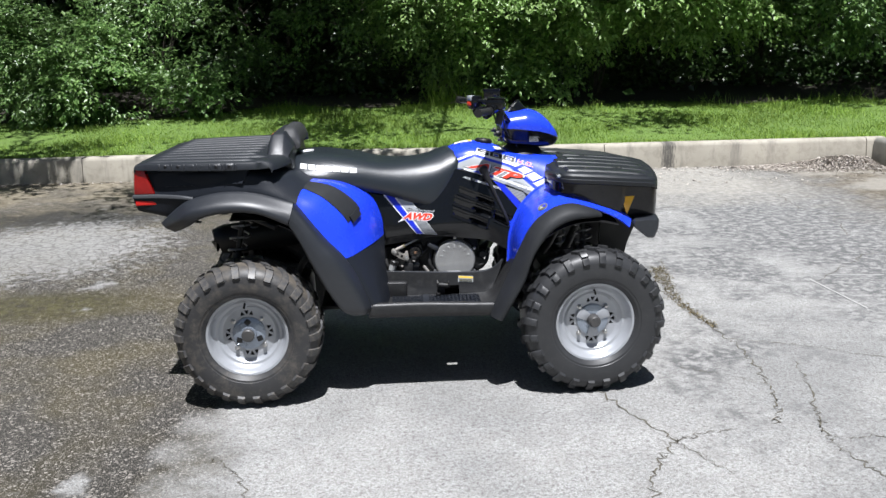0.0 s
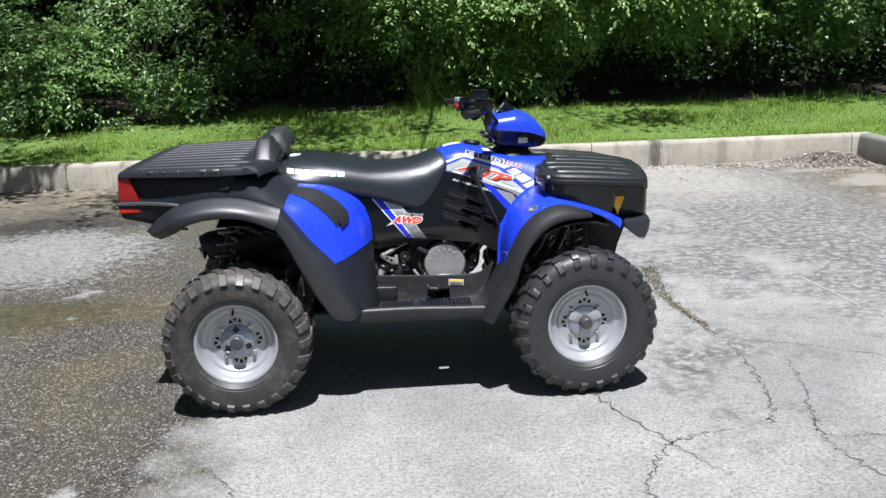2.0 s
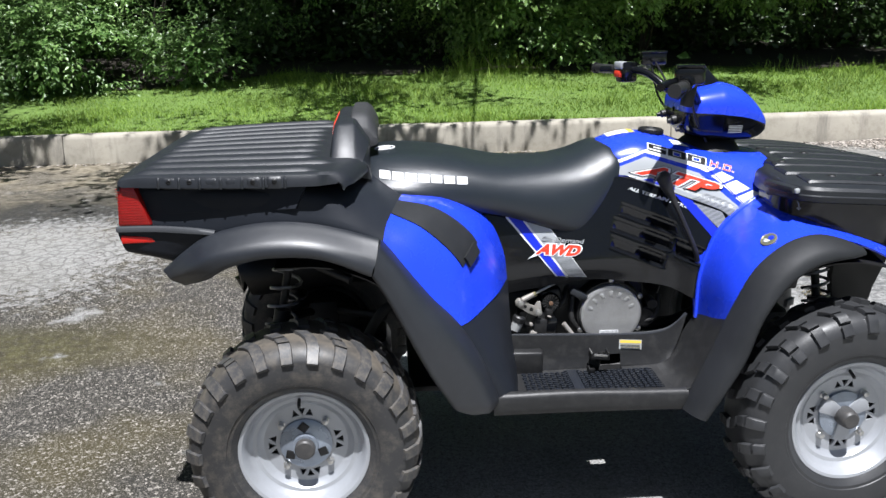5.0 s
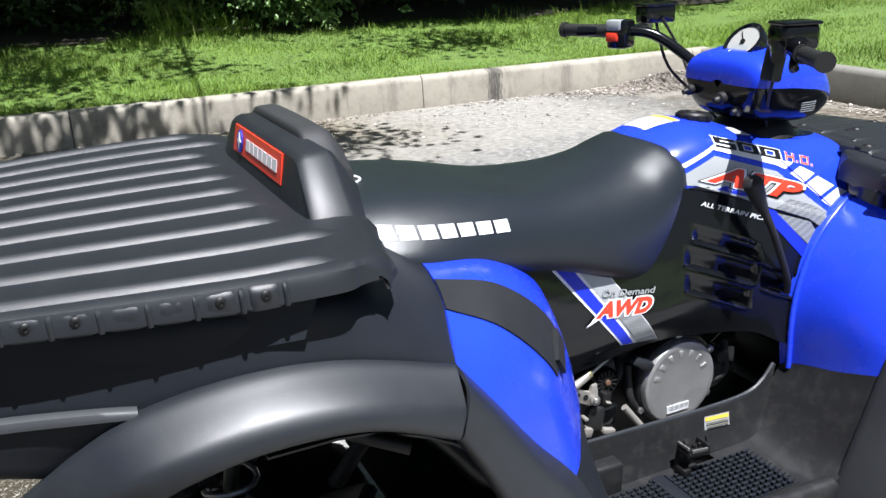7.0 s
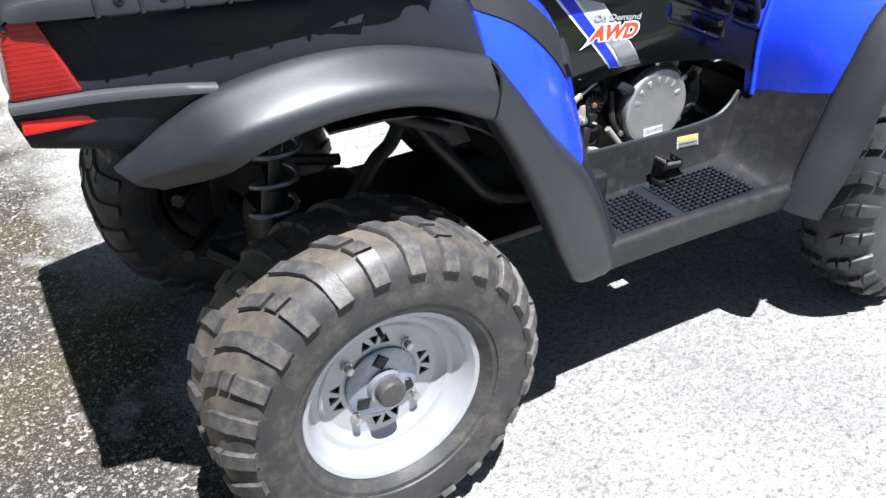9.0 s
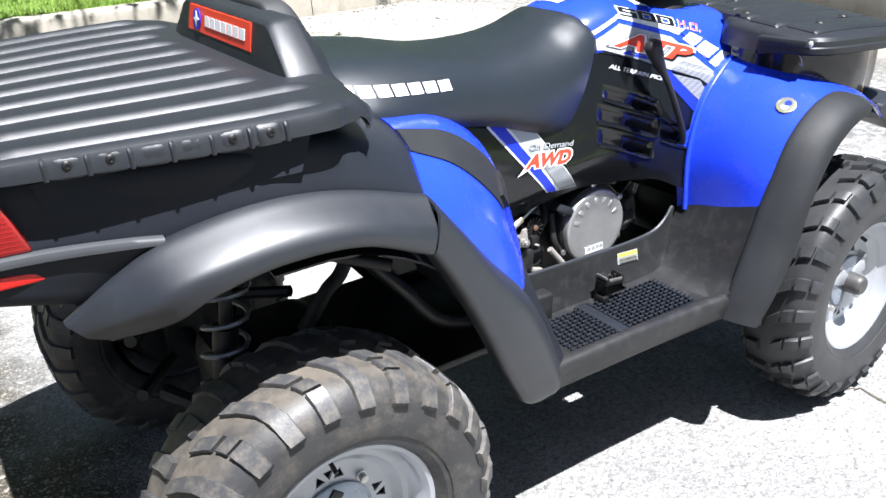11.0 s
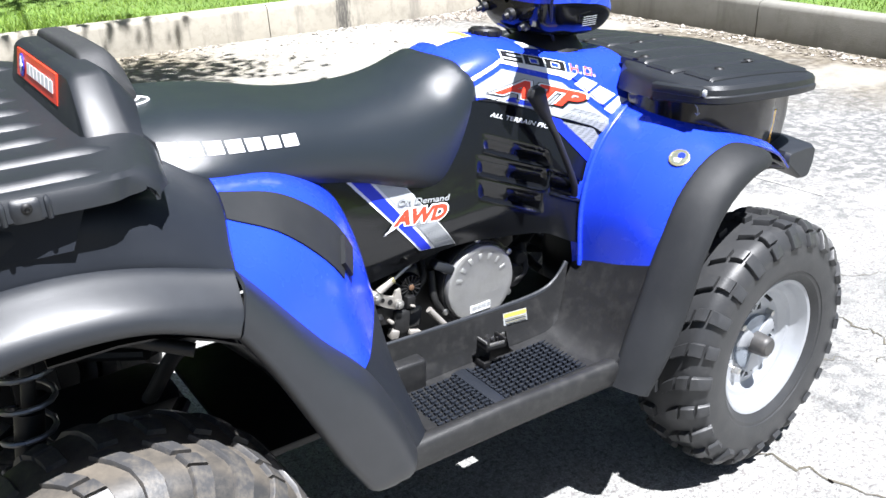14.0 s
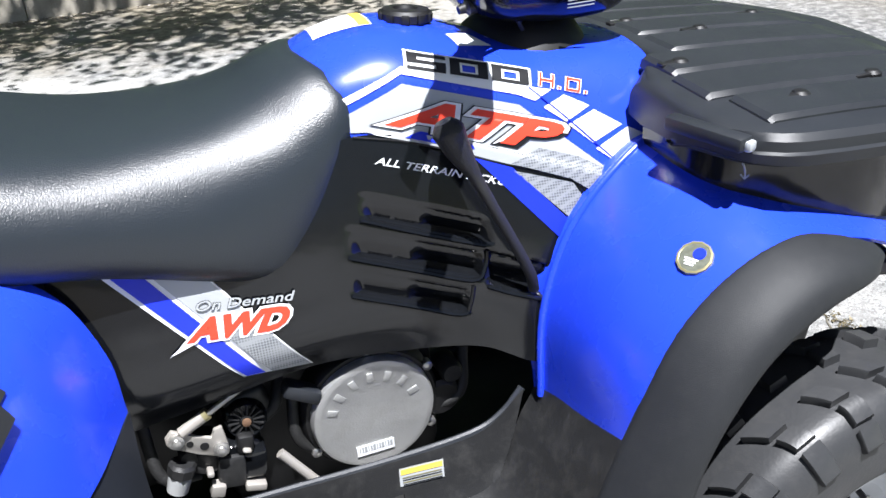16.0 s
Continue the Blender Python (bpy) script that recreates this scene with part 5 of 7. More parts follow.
prism(bm, [(0.016, 0), (0.004, 0.004), (0, 0.016), (-0.004, 0.004), (-0.016, 0), (-0.004, -0.004), (0, -0.016), (0.004, -0.004)], on_badge @ Matrix.Translation((0, 0, 0.0018)), 0.0012)
part("star", bm, M_WHITE, badge)

# seat
SE = []
for (xt, xs, xb), prof, zt in (((-0.575, -0.560, -0.545), ((0.190, 0.932), (0.196, 0.942), (0.168, 0.960), (0.135, 0.977), (0.100, 0.985), (0.050, 0.988)), 0.989),
                               ((-0.520, -0.515, -0.505), ((0.225, 0.926), (0.233, 0.938), (0.207, 0.962), (0.170, 0.987), (0.130, 1.001), (0.070, 1.005)), 1.006),
                               ((-0.430, -0.425, -0.420), ((0.238, 0.912), (0.246, 0.925), (0.226, 0.953), (0.190, 0.984), (0.148, 1.002), (0.080, 1.008)), 1.009),
                               ((-0.300, -0.300, -0.300), ((0.214, 0.888), (0.223, 0.902), (0.217, 0.934), (0.196, 0.965), (0.156, 0.984), (0.088, 0.991)), 0.992),
                               ((-0.150, -0.150, -0.150), ((0.192, 0.856), (0.202, 0.871), (0.199, 0.902), (0.181, 0.932), (0.146, 0.952), (0.088, 0.960)), 0.962),
                               ((-0.020, -0.010, -0.020), ((0.178, 0.812), (0.190, 0.829), (0.186, 0.874), (0.165, 0.917), (0.132, 0.946), (0.082, 0.958)), 0.962),
                               ((0.060, 0.090, 0.040), ((0.168, 0.786), (0.178, 0.804), (0.174, 0.862), (0.154, 0.920), (0.120, 0.955), (0.076, 0.972)), 0.976),
                               ((0.115, 0.150, 0.080), ((0.158, 0.782), (0.168, 0.800), (0.163, 0.870), (0.143, 0.940), (0.110, 0.976), (0.070, 0.992)), 0.997),
                               ((0.150, 0.190, 0.105), ((0.146, 0.800), (0.155, 0.815), (0.150, 0.885), (0.131, 0.955), (0.101, 0.988), (0.066, 1.002)), 1.006),
                               ((0.160, 0.200, 0.118), ((0.128, 0.815), (0.135, 0.830), (0.130, 0.890), (0.116, 0.940), (0.090, 0.972), (0.060, 0.985)), 0.989)):
    along = (xb, xb * 0.9 + xs * 0.1, (xb + xs) / 2, xs * 0.95 + xb * 0.05, xs * 0.75 + xt * 0.25, xt * 0.7 + xs * 0.3)
    half = [(x, u, z) for x, (u, z) in zip(along, prof)]
    SE.append([(x, -u, z) for x, u, z in half] + [(xt, 0.0, zt)] + [(x, u, z) for x, u, z in half[::-1]])
SEAT_G = grid(np.array(SE), 5, 4)
seat = part("seat", shell(SEAT_G, 0.02, 0, True), M_SEAT, bike, "black grained vinyl saddle", 60)

# tank cover and side panels
TK = U([[(0.130, 0, 1.008), (0.138, 0.06, 1.004), (0.160, 0.115, 0.990), (0.188, 0.140, 0.965), (0.194, 0.155, 0.930), (0.194, 0.160, 0.905)],
        [(0.190, 0, 1.036), (0.192, 0.06, 1.030), (0.198, 0.110, 1.012), (0.206, 0.136, 0.985), (0.210, 0.154, 0.940), (0.210, 0.162, 0.905)],
        [(0.265, 0, 1.049), (0.265, 0.06, 1.043), (0.265, 0.110, 1.024), (0.265, 0.138, 0.995), (0.265, 0.156, 0.948), (0.265, 0.166, 0.900)],
        [(0.350, 0, 1.038), (0.350, 0.06, 1.032), (0.350, 0.108, 1.012), (0.350, 0.138, 0.985), (0.350, 0.160, 0.940), (0.350, 0.175, 0.885)],
        [(0.450, 0, 1.006), (0.450, 0.06, 1.002), (0.450, 0.106, 0.990), (0.450, 0.140, 0.968), (0.450, 0.168, 0.920), (0.450, 0.192, 0.858)],
        [(0.550, 0, 0.992), (0.550, 0.06, 0.990), (0.550, 0.110, 0.978), (0.550, 0.146, 0.950), (0.552, 0.178, 0.900), (0.545, 0.215, 0.830)],
        [(0.660, 0, 0.975), (0.660, 0.06, 0.972), (0.660, 0.115, 0.958), (0.660, 0.160, 0.925), (0.660, 0.198, 0.880), (0.650, 0.225, 0.830)]])
TANK_G = grid(TK, 6, 5)
tank_near, tank_far = both("tank_cover", TANK_G, M_BLUE, 0.004, flip=True, label="glossy blue plastic tank cover")
SP = U([[(-0.215, 0.165, 0.880), (-0.205, 0.180, 0.820), (-0.200, 0.192, 0.740), (-0.195, 0.198, 0.660), (-0.190, 0.185, 0.600)],
        [(-0.080, 0.165, 0.865), (-0.080, 0.182, 0.810), (-0.075, 0.197, 0.740), (-0.070, 0.206, 0.670), (-0.070, 0.192, 0.618)],
        [(0.080, 0.158, 0.900), (0.080, 0.180, 0.830), (0.080, 0.198, 0.750), (0.085, 0.210, 0.690), (0.085, 0.198, 0.640)],
        [(0.190, 0.156, 0.937), (0.200, 0.178, 0.850), (0.200, 0.198, 0.765), (0.200, 0.212, 0.690), (0.200, 0.203, 0.632)],
        [(0.320, 0.166, 0.912), (0.325, 0.185, 0.840), (0.325, 0.203, 0.765), (0.325, 0.218, 0.690), (0.325, 0.222, 0.615)],
        [(0.440, 0.188, 0.870), (0.430, 0.204, 0.810), (0.420, 0.220, 0.745), (0.410, 0.236, 0.670), (0.400, 0.246, 0.580)],
        [(0.540, 0.214, 0.832), (0.520, 0.224, 0.780), (0.500, 0.236, 0.720), (0.480, 0.246, 0.650), (0.460, 0.252, 0.570)]])
SIDE_G = grid(SP, 26, 24)


def press(G):
    """Presses the louvres and the lever's slot into the panel."""
    X, Z = G[..., 0], G[..., 2]

    def step(v):
        v = np.clip(v, 0, 1)
        return v * v * (3 - 2 * v)

    for (xa, za), (xb, zb), h, deep in (((0.184, 0.832), (0.360, 0.762), 0.038, 0.020), ((0.160, 0.786), (0.345, 0.714), 0.044, 0.022), ((0.155, 0.735), (0.322, 0.666), 0.042, 0.022), ((0.346, 0.706), (0.440, 0.668), 0.056, 0.024)):
        s = (X - xa) / (xb - xa)
        q = (Z - (za + (zb - za) * s)) / h
        wide = step(s / 0.12) * step((1 - s) / 0.05) * (0.45 + 0.55 * step((s - 0.45) / 0.15) if xa < 0.3 else 1.0)
        G[..., 1] += deep * wide * step(q / 0.10) * (1 - 0.75 * step((q - 0.15) / 0.65)) * step((1 - q) / 0.12)
    return G


SIDE_G = press(SIDE_G)
side_near, side_far = both("side_panel", SIDE_G, M_GLOSS, 0.004, label="glossy black plastic side panel with louvres")

# rear blue panels with a black insert
BR = U([[(-0.505, 0.502, 0.856), (-0.494, 0.462, 0.896), (-0.474, 0.394, 0.922), (-0.454, 0.304, 0.934), (-0.440, 0.210, 0.932)],
        [(-0.452, 0.516, 0.795), (-0.420, 0.478, 0.845), (-0.385, 0.410, 0.885), (-0.345, 0.315, 0.915), (-0.305, 0.210, 0.905)],
        [(-0.390, 0.519, 0.710), (-0.345, 0.480, 0.760), (-0.300, 0.410, 0.805), (-0.250, 0.310, 0.845), (-0.205, 0.205, 0.842)],
        [(-0.352, 0.518, 0.665), (-0.305, 0.478, 0.690), (-0.262, 0.410, 0.720), (-0.205, 0.315, 0.750), (-0.160, 0.212, 0.745)],
        [(-0.316, 0.516, 0.627), (-0.283, 0.480, 0.630), (-0.245, 0.425, 0.640), (-0.190, 0.335, 0.655), (-0.152, 0.232, 0.665)]])
both("rear_blue_panel", grid(BR, 6, 5), M_BLUE, 0.005, label="glossy blue plastic rear fender panel")
both("panel_insert", grid(BR, 8, 8, (0.0, 0.58), (0.42, 0.66)), M_MATT, 0.006, 0.003, label="black textured knee insert")
both("insert_tab", grid(BR, 16, 16, (0.545, 0.625), (0.47, 0.62)), M_MATT, 0.008, 0.011)
bm = bmesh.new()
PL = U([[(-0.320, 0.515, 0.626), (-0.283, 0.480, 0.628), (-0.245, 0.425, 0.637), (-0.190, 0.330, 0.652), (-0.150, 0.232, 0.665)],
        [(-0.285, 0.510, 0.560), (-0.250, 0.480, 0.560), (-0.215, 0.425, 0.565), (-0.175, 0.335, 0.575), (-0.150, 0.262, 0.590)],
        [(-0.255, 0.502, 0.480), (-0.220, 0.490, 0.478), (-0.185, 0.440, 0.480), (-0.160, 0.345, 0.490), (-0.145, 0.275, 0.500)],
        [(-0.235, 0.490, 0.400), (-0.200, 0.490, 0.400), (-0.165, 0.460, 0.405), (-0.145, 0.360, 0.410), (-0.135, 0.285, 0.420)],
        [(-0.225, 0.460, 0.360), (-0.190, 0.470, 0.360), (-0.155, 0.455, 0.360), (-0.135, 0.360, 0.365), (-0.130, 0.285, 0.370)]])
both("rear_splash_panel", grid(PL, 5, 4), M_BLACK, 0.005, label="black plastic panel ahead of the rear wheel")

# front fender
FB = U([[(0.405, 0.238, 0.520), (0.407, 0.262, 0.527), (0.413, 0.370, 0.560), (0.416, 0.490, 0.600)],
        [(0.408, 0.222, 0.660), (0.420, 0.250, 0.662), (0.432, 0.368, 0.680), (0.440, 0.494, 0.660)],
        [(0.455, 0.212, 0.772), (0.470, 0.238, 0.776), (0.482, 0.362, 0.770), (0.488, 0.492, 0.737)],
        [(0.540, 0.200, 0.846), (0.552, 0.226, 0.852), (0.562, 0.355, 0.836), (0.565, 0.484, 0.798)],
        [(0.620, 0.190, 0.870), (0.630, 0.215, 0.878), (0.640, 0.345, 0.862), (0.645, 0.476, 0.817)],
        [(0.745, 0.205, 0.840), (0.750, 0.235, 0.848), (0.755, 0.345, 0.835), (0.750, 0.468, 0.795)],
        [(0.860, 0.250, 0.785), (0.862, 0.290, 0.793), (0.862, 0.375, 0.782), (0.850, 0.460, 0.750)],
        [(0.925, 0.310, 0.730), (0.932, 0.350, 0.735), (0.930, 0.400, 0.725), (0.912, 0.446, 0.702)]])
fen_near, fen_far = both("front_fender", grid(FB, 6, 6), M_BLUE, 0.005, flip=True, label="glossy blue plastic front fender")
for sy, fen in ((1, fen_near), (-1, fen_far)):
    bm = bmesh.new()
    tube(bm, [(p[0] - 0.002, p[1] * sy, p[2] - 0.002) for p in FB[:6, 1]], 0.0065, n=10)
    part("rolled_edge", bm, M_BLUE, fen)
FS = U([[(0.420, 0.238, 0.590), (0.428, 0.300, 0.612), (0.437, 0.380, 0.630), (0.448, 0.486, 0.650)],
        [(0.409, 0.236, 0.519), (0.413, 0.300, 0.538), (0.418, 0.380, 0.562), (0.421, 0.488, 0.598)],
        [(0.384, 0.240, 0.480), (0.386, 0.300, 0.485), (0.386, 0.385, 0.495), (0.382, 0.490, 0.515)],
        [(0.350, 0.252, 0.424), (0.350, 0.310, 0.424), (0.350, 0.395, 0.426), (0.345, 0.492, 0.428)],
        [(0.312, 0.258, 0.391), (0.312, 0.320, 0.390), (0.312, 0.400, 0.390), (0.306, 0.488, 0.392)],
        [(0.262, 0.264, 0.3795), (0.262, 0.320, 0.3775), (0.262, 0.400, 0.3775), (0.268, 0.488, 0.372)]])
both("front_splash_panel", grid(FS, 5, 5), M_WELL, 0.005, flip=True, label="black plastic panel behind the front wheel")

# foot wells
for side in (1, -1):
    fw = U([[(-0.175, 0.262, 0.500), (-0.170, 0.268, 0.440), (-0.160, 0.280, 0.392), (-0.150, 0.300, 0.385), (-0.150, 0.440, 0.385), (-0.215, 0.462, 0.406), (-0.220, 0.478, 0.412), (-0.224, 0.492, 0.402), (-0.226, 0.490, 0.363), (-0.222, 0.470, 0.353)],
            [(0.000, 0.256, 0.488), (0.000, 0.262, 0.440), (0.000, 0.276, 0.392), (0.000, 0.296, 0.383), (0.000, 0.440, 0.383), (0.000, 0.462, 0.402), (0.000, 0.478, 0.410), (0.000, 0.490, 0.400), (0.000, 0.488, 0.360), (0.000, 0.470, 0.350)],
            [(0.180, 0.250, 0.478), (0.180, 0.258, 0.440), (0.180, 0.272, 0.392), (0.180, 0.294, 0.381), (0.180, 0.440, 0.381), (0.180, 0.462, 0.396), (0.180, 0.478, 0.402), (0.180, 0.490, 0.392), (0.180, 0.488, 0.355), (0.180, 0.470, 0.346)],
            [(0.310, 0.246, 0.480), (0.305, 0.256, 0.440), (0.295, 0.270, 0.392), (0.290, 0.294, 0.383), (0.290, 0.440, 0.382), (0.295, 0.462, 0.392), (0.300, 0.478, 0.398), (0.300, 0.490, 0.388), (0.300, 0.488, 0.350), (0.300, 0.470, 0.342)],
            [(0.385, 0.240, 0.530), (0.360, 0.252, 0.460), (0.330, 0.270, 0.405), (0.310, 0.294, 0.388), (0.310, 0.440, 0.386), (0.312, 0.462, 0.394), (0.312, 0.478, 0.398), (0.312, 0.490, 0.388), (0.312, 0.488, 0.350), (0.312, 0.470, 0.342)]])
    G = grid(fw, 5, 3)
    G = G if side > 0 else mirror(G)
    bm = shell(G, 0.005, 0, side < 0)
    # the slot that the pedal's arm comes through
    slot = [fa for fa in bm.faces if abs(fa.calc_center_median().x - 0.145) < 0.022 and 0.262 < abs(fa.calc_center_median().y) < 0.290 and fa.calc_center_median().z < 0.425]
    bmesh.ops.delete(bm, geom=slot, context="FACES")
    well = part("footwell", bm, M_WELL, bike, "dusty black plastic footwell with a gripped floor")
    bm = bmesh.new()
    P0 = lambda x, u, z: (x, -u * side, z)
    tube(bm, [P0(-0.165, 0.261, 0.496), P0(0.0, 0.255, 0.487), P0(0.18, 0.249, 0.477), P0(0.30, 0.245, 0.479), P0(0.35, 0.243, 0.498), P0(0.385, 0.239, 0.530)], 0.006, n=8)
    part("rim_bead", bm, M_FLARE, well)
    # raised teeth of the two tread pads
    for x0, x1 in ((-0.125, 0.010), (0.040, 0.265)):
        bm = bmesh.new()
        nx = int((x1 - x0) / 0.0165)
        for i in range(nx):
            for j in range(11):
                x, u = x0 + 0.0165 * (i + 0.5), 0.305 + 0.0125 * (j + 0.5)
                c = P0(x, u, 0.388)
                rbox(bm, (0.0075 if (i + j) % 2 else 0.012, 0.0065, 0.012), Matrix.Translation(c), 0)
        for j in range(12):
            rbox(bm, (x1 - x0, 0.002, 0.006), Matrix.Translation(P0((x0 + x1) / 2, 0.305 + 0.0125 * j, 0.386)), 0)
        tagged(part("tread_pad", bm, M_BLACK, well), kind="stuff")
    bm = bmesh.new()
    rbox(bm, (0.030, 0.15, 0.012), Matrix.Translation(P0(0.025, 0.372, 0.389)), 0.003)
    for k in range(10):
        for q in (-0.019, 0.019):
            rbox(bm, (0.006, 0.006, 0.012), Matrix.Translation(P0(0.025 + q, 0.305 + 0.015 * k, 0.389)), 0)
    part("cross_rib", bm, M_BLACK, well)
    bm = bmesh.new()
    rbox(bm, (0.112, 0.044, 0.075), Matrix.Translation(P0(-0.112, 0.278, 0.418)) @ Matrix.Rotation(0.04, 4, "Y"), 0.008, 3)
    part("ledge", bm, M_WELL, well)
# foot brake, near side
bm = bmesh.new()
rbox(bm, (0.034, 0.014, 0.050), Matrix.Translation((0.096, -0.292, 0.410)) @ Matrix.Rotation(0.15, 4, "Y"), 0.005, 2)
rbox(bm, (0.020, 0.030, 0.016), Matrix.Translation((0.082, -0.312, 0.398)) @ Matrix.Rotation(0.15, 4, "Y"), 0.004)
rbox(bm, (0.056, 0.038, 0.010), Matrix.Translation((0.105, -0.312, 0.438)) @ Matrix.Rotation(0.12, 4, "Y"), 0.003)
for dx in (-0.024, 0.024):
    rbox(bm, (0.006, 0.038, 0.020), Matrix.Translation((0.105 + dx, -0.312, 0.444)) @ Matrix.Rotation(0.12, 4, "Y"), 0.002)
tube(bm, [(0.135, -0.25, 0.43), (0.120, -0.28, 0.425), (0.10, -0.30, 0.425)], 0.008, n=8)
pedal = part("brake_pedal", bm, M_DARK, bike, "black foot brake pedal")
bm = bmesh.new()
rbox(bm, (0.040, 0.004, 0.008), Matrix.Translation((0.106, -0.330, 0.447)) @ Matrix.Rotation(0.12, 4, "Y"), 0.001)
rbox(bm, (0.004, 0.034, 0.007), Matrix.Translation((0.080, -0.312, 0.455)), 0.001)
part("pedal_edge", bm, M_STEEL, pedal, "worn bare metal pedal edge")
for k in range(3):
    bm = bmesh.new()
    rbox(bm, (0.006, 0.006, 0.010), Matrix.Translation((0.092 + 0.014 * k, -0.312, 0.446)), 0.001)
    part("pedal_tooth", bm, M_DARK, pedal)

from mathutils.bvhtree import BVHTree


def cloth(*obs):
    vs, fs, k = [], [], 0
    for o in obs:
        vs += [v.co.copy() for v in o.data.vertices]
        fs += [[i + k for i in p.vertices] for p in o.data.polygons]
        k = len(vs)
    return BVHTree.FromPolygons(vs, fs)


BODY = cloth(tank_near, side_near)
SADDLE = cloth(seat)
FENDER = cloth(fen_near)


def stick(tree, x, z, lift, y0=-1.0):
    """The point of a surface seen from the near side at x, z, lifted off it."""
    hit = tree.ray_cast(Vector((x, y0, z)), Vector((0, 1, 0)))
    p, n = hit[0], hit[1]
    if p is None:
        p, n = tree.find_nearest(Vector((x, -0.2, z)))[:2]
    if n.y > 0:
        n = -n
    return p + n * lift


# front cargo box
def notch(x, y):
    """The lid's rear edge steps forward round the steering column."""
    q = min(1.0, max(0.0, (0.205 - abs(y)) / 0.09))
    return 0.075 * q * q * (3 - 2 * q) * min(1.0, max(0.0, (0.80 - x) / 0.18))


LIP = [(0.970, -0.061), (0.975, -0.056), (1.008, -0.053), (1.010, -0.046), (0.998, -0.043), (0.996, -0.030), (0.986, -0.026), (0.93, -0.022), (0.78, -0.017), (0.62, -0.012), (0.45, -0.008), (0.34, -0.006), (0.25, -0.004)]
FL = []
for x, w, z, lip in ((0.583, 0.292, 0.956, 2), (0.585, 0.298, 0.956, 2), (0.588, 0.308, 0.956, 0), (0.594, 0.334, 0.961, 1), (0.602, 0.374, 0.963, 1), (0.614, 0.406, 0.963, 1), (0.632, 0.428, 0.963, 1), (0.668, 0.445, 0.961, 1), (0.780, 0.453, 0.954, 1), (0.900, 0.446, 0.943, 1), (0.985, 0.424, 0.934, 1), (1.020, 0.406, 0.927, 1), (1.042, 0.376, 0.920, 1), (1.048, 0.357, 0.908, 0)):
    row = []
    for f, q in [(-f, q) for f, q in LIP] + [(0.0, 0.0)] + LIP[::-1]:
        row.append((x + (0.045 * (1 - f * f) if x > 1.0 else notch(x, f * w)), f * w, z - 0.054 if lip == 2 else z + (q if lip or q < -0.040 else -0.012 + 0.8 * q)))
    FL.append(row)
FL = np.array(FL)
flid = part("front_lid", shell(grid(FL, 2, 1), 0.006, 0, True), M_FLID, bike, "black ridged plastic lid of the front cargo box", 32)


def flid_z(x, y):
    w = np.interp(x, FL[:, 0, 0], -FL[:, 0, 1])
    z0 = np.interp(x, FL[3:-1, 0, 0], FL[3:-1, 13, 2])
    return z0 + np.interp(abs(y) / w, [0, 0.46, 0.95, 1.008, 1.02], [0, -0.008, -0.022, -0.026, -0.032])


for k in range(9):
    y = -0.366 + 0.0915 * k
    x0 = 0.622 + notch(0.63, y) if abs(y) < 0.3 else 0.622 + (abs(y) - 0.3) * 0.35
    x1 = 1.040 if abs(y) < 0.3 else 0.995
    wide = 0.0395
    xs = [x0, x0 + 0.003, x0 + 0.007] + list(np.linspace(x0 + 0.05, x1 - 0.05, 5)) + [x1 - 0.007, x1 - 0.003, x1]
    hs = [-0.004, 0.008, 0.0110] + [0.0110] * 5 + [0.0110, 0.008, -0.004]
    prof = ((-1.0, -0.004), (-0.97, 0.70), (-0.90, 1.0), (-0.5, 1.0), (0.5, 1.0), (0.90, 1.0), (0.97, 0.70), (1.0, -0.004))
    rows = np.array([[(x, y + wide * o, flid_z(x, y + wide * o) + (h * f if f > 0 and h > 0 else -0.004)) for o, f in prof] for x, h in zip(xs, hs)])
    part("ridge", shell(rows, 0.004, 0, True), M_FLID, flid, sharp=34)
for x, y in ((0.665, -0.19), (0.665, 0.19), (0.735, -0.352), (0.735, 0.352), (0.895, -0.308), (0.80, -0.044), (0.97, 0.044), (0.72, 0.044)):
    bm = bmesh.new()
    z = flid_z(x, y) + 0.009
    lathe(bm, [(0.013, 0), (0.013, 0.005), (0.008, 0.009), (0.003, 0.009)], Matrix.Translation((x, y, z)), n=12)
    rbox(bm, (0.038, 0.016, 0.006), Matrix.Translation((x - 0.014, y, z + 0.004)), 0.002)
    part("bolt", bm, M_DARK, flid)
bm = bmesh.new()
rbox(bm, (0.026, 0.122, 0.020), Matrix.Translation((0.589, -0.362, 0.932)) @ Matrix.Rotation(0.24, 4, "Z"), 0.006)
latch = part("latch", bm, M_FLID, flid)
bm = bmesh.new()
rbox(bm, (0.016, 0.010, 0.014), Matrix.Translation((0.606, -0.423, 0.931)) @ Matrix.Rotation(0.4, 4, "Z"), 0.004)
part("latch_end", bm, M_SILVER, latch, "scuffed pale end of the latch")
FX = []
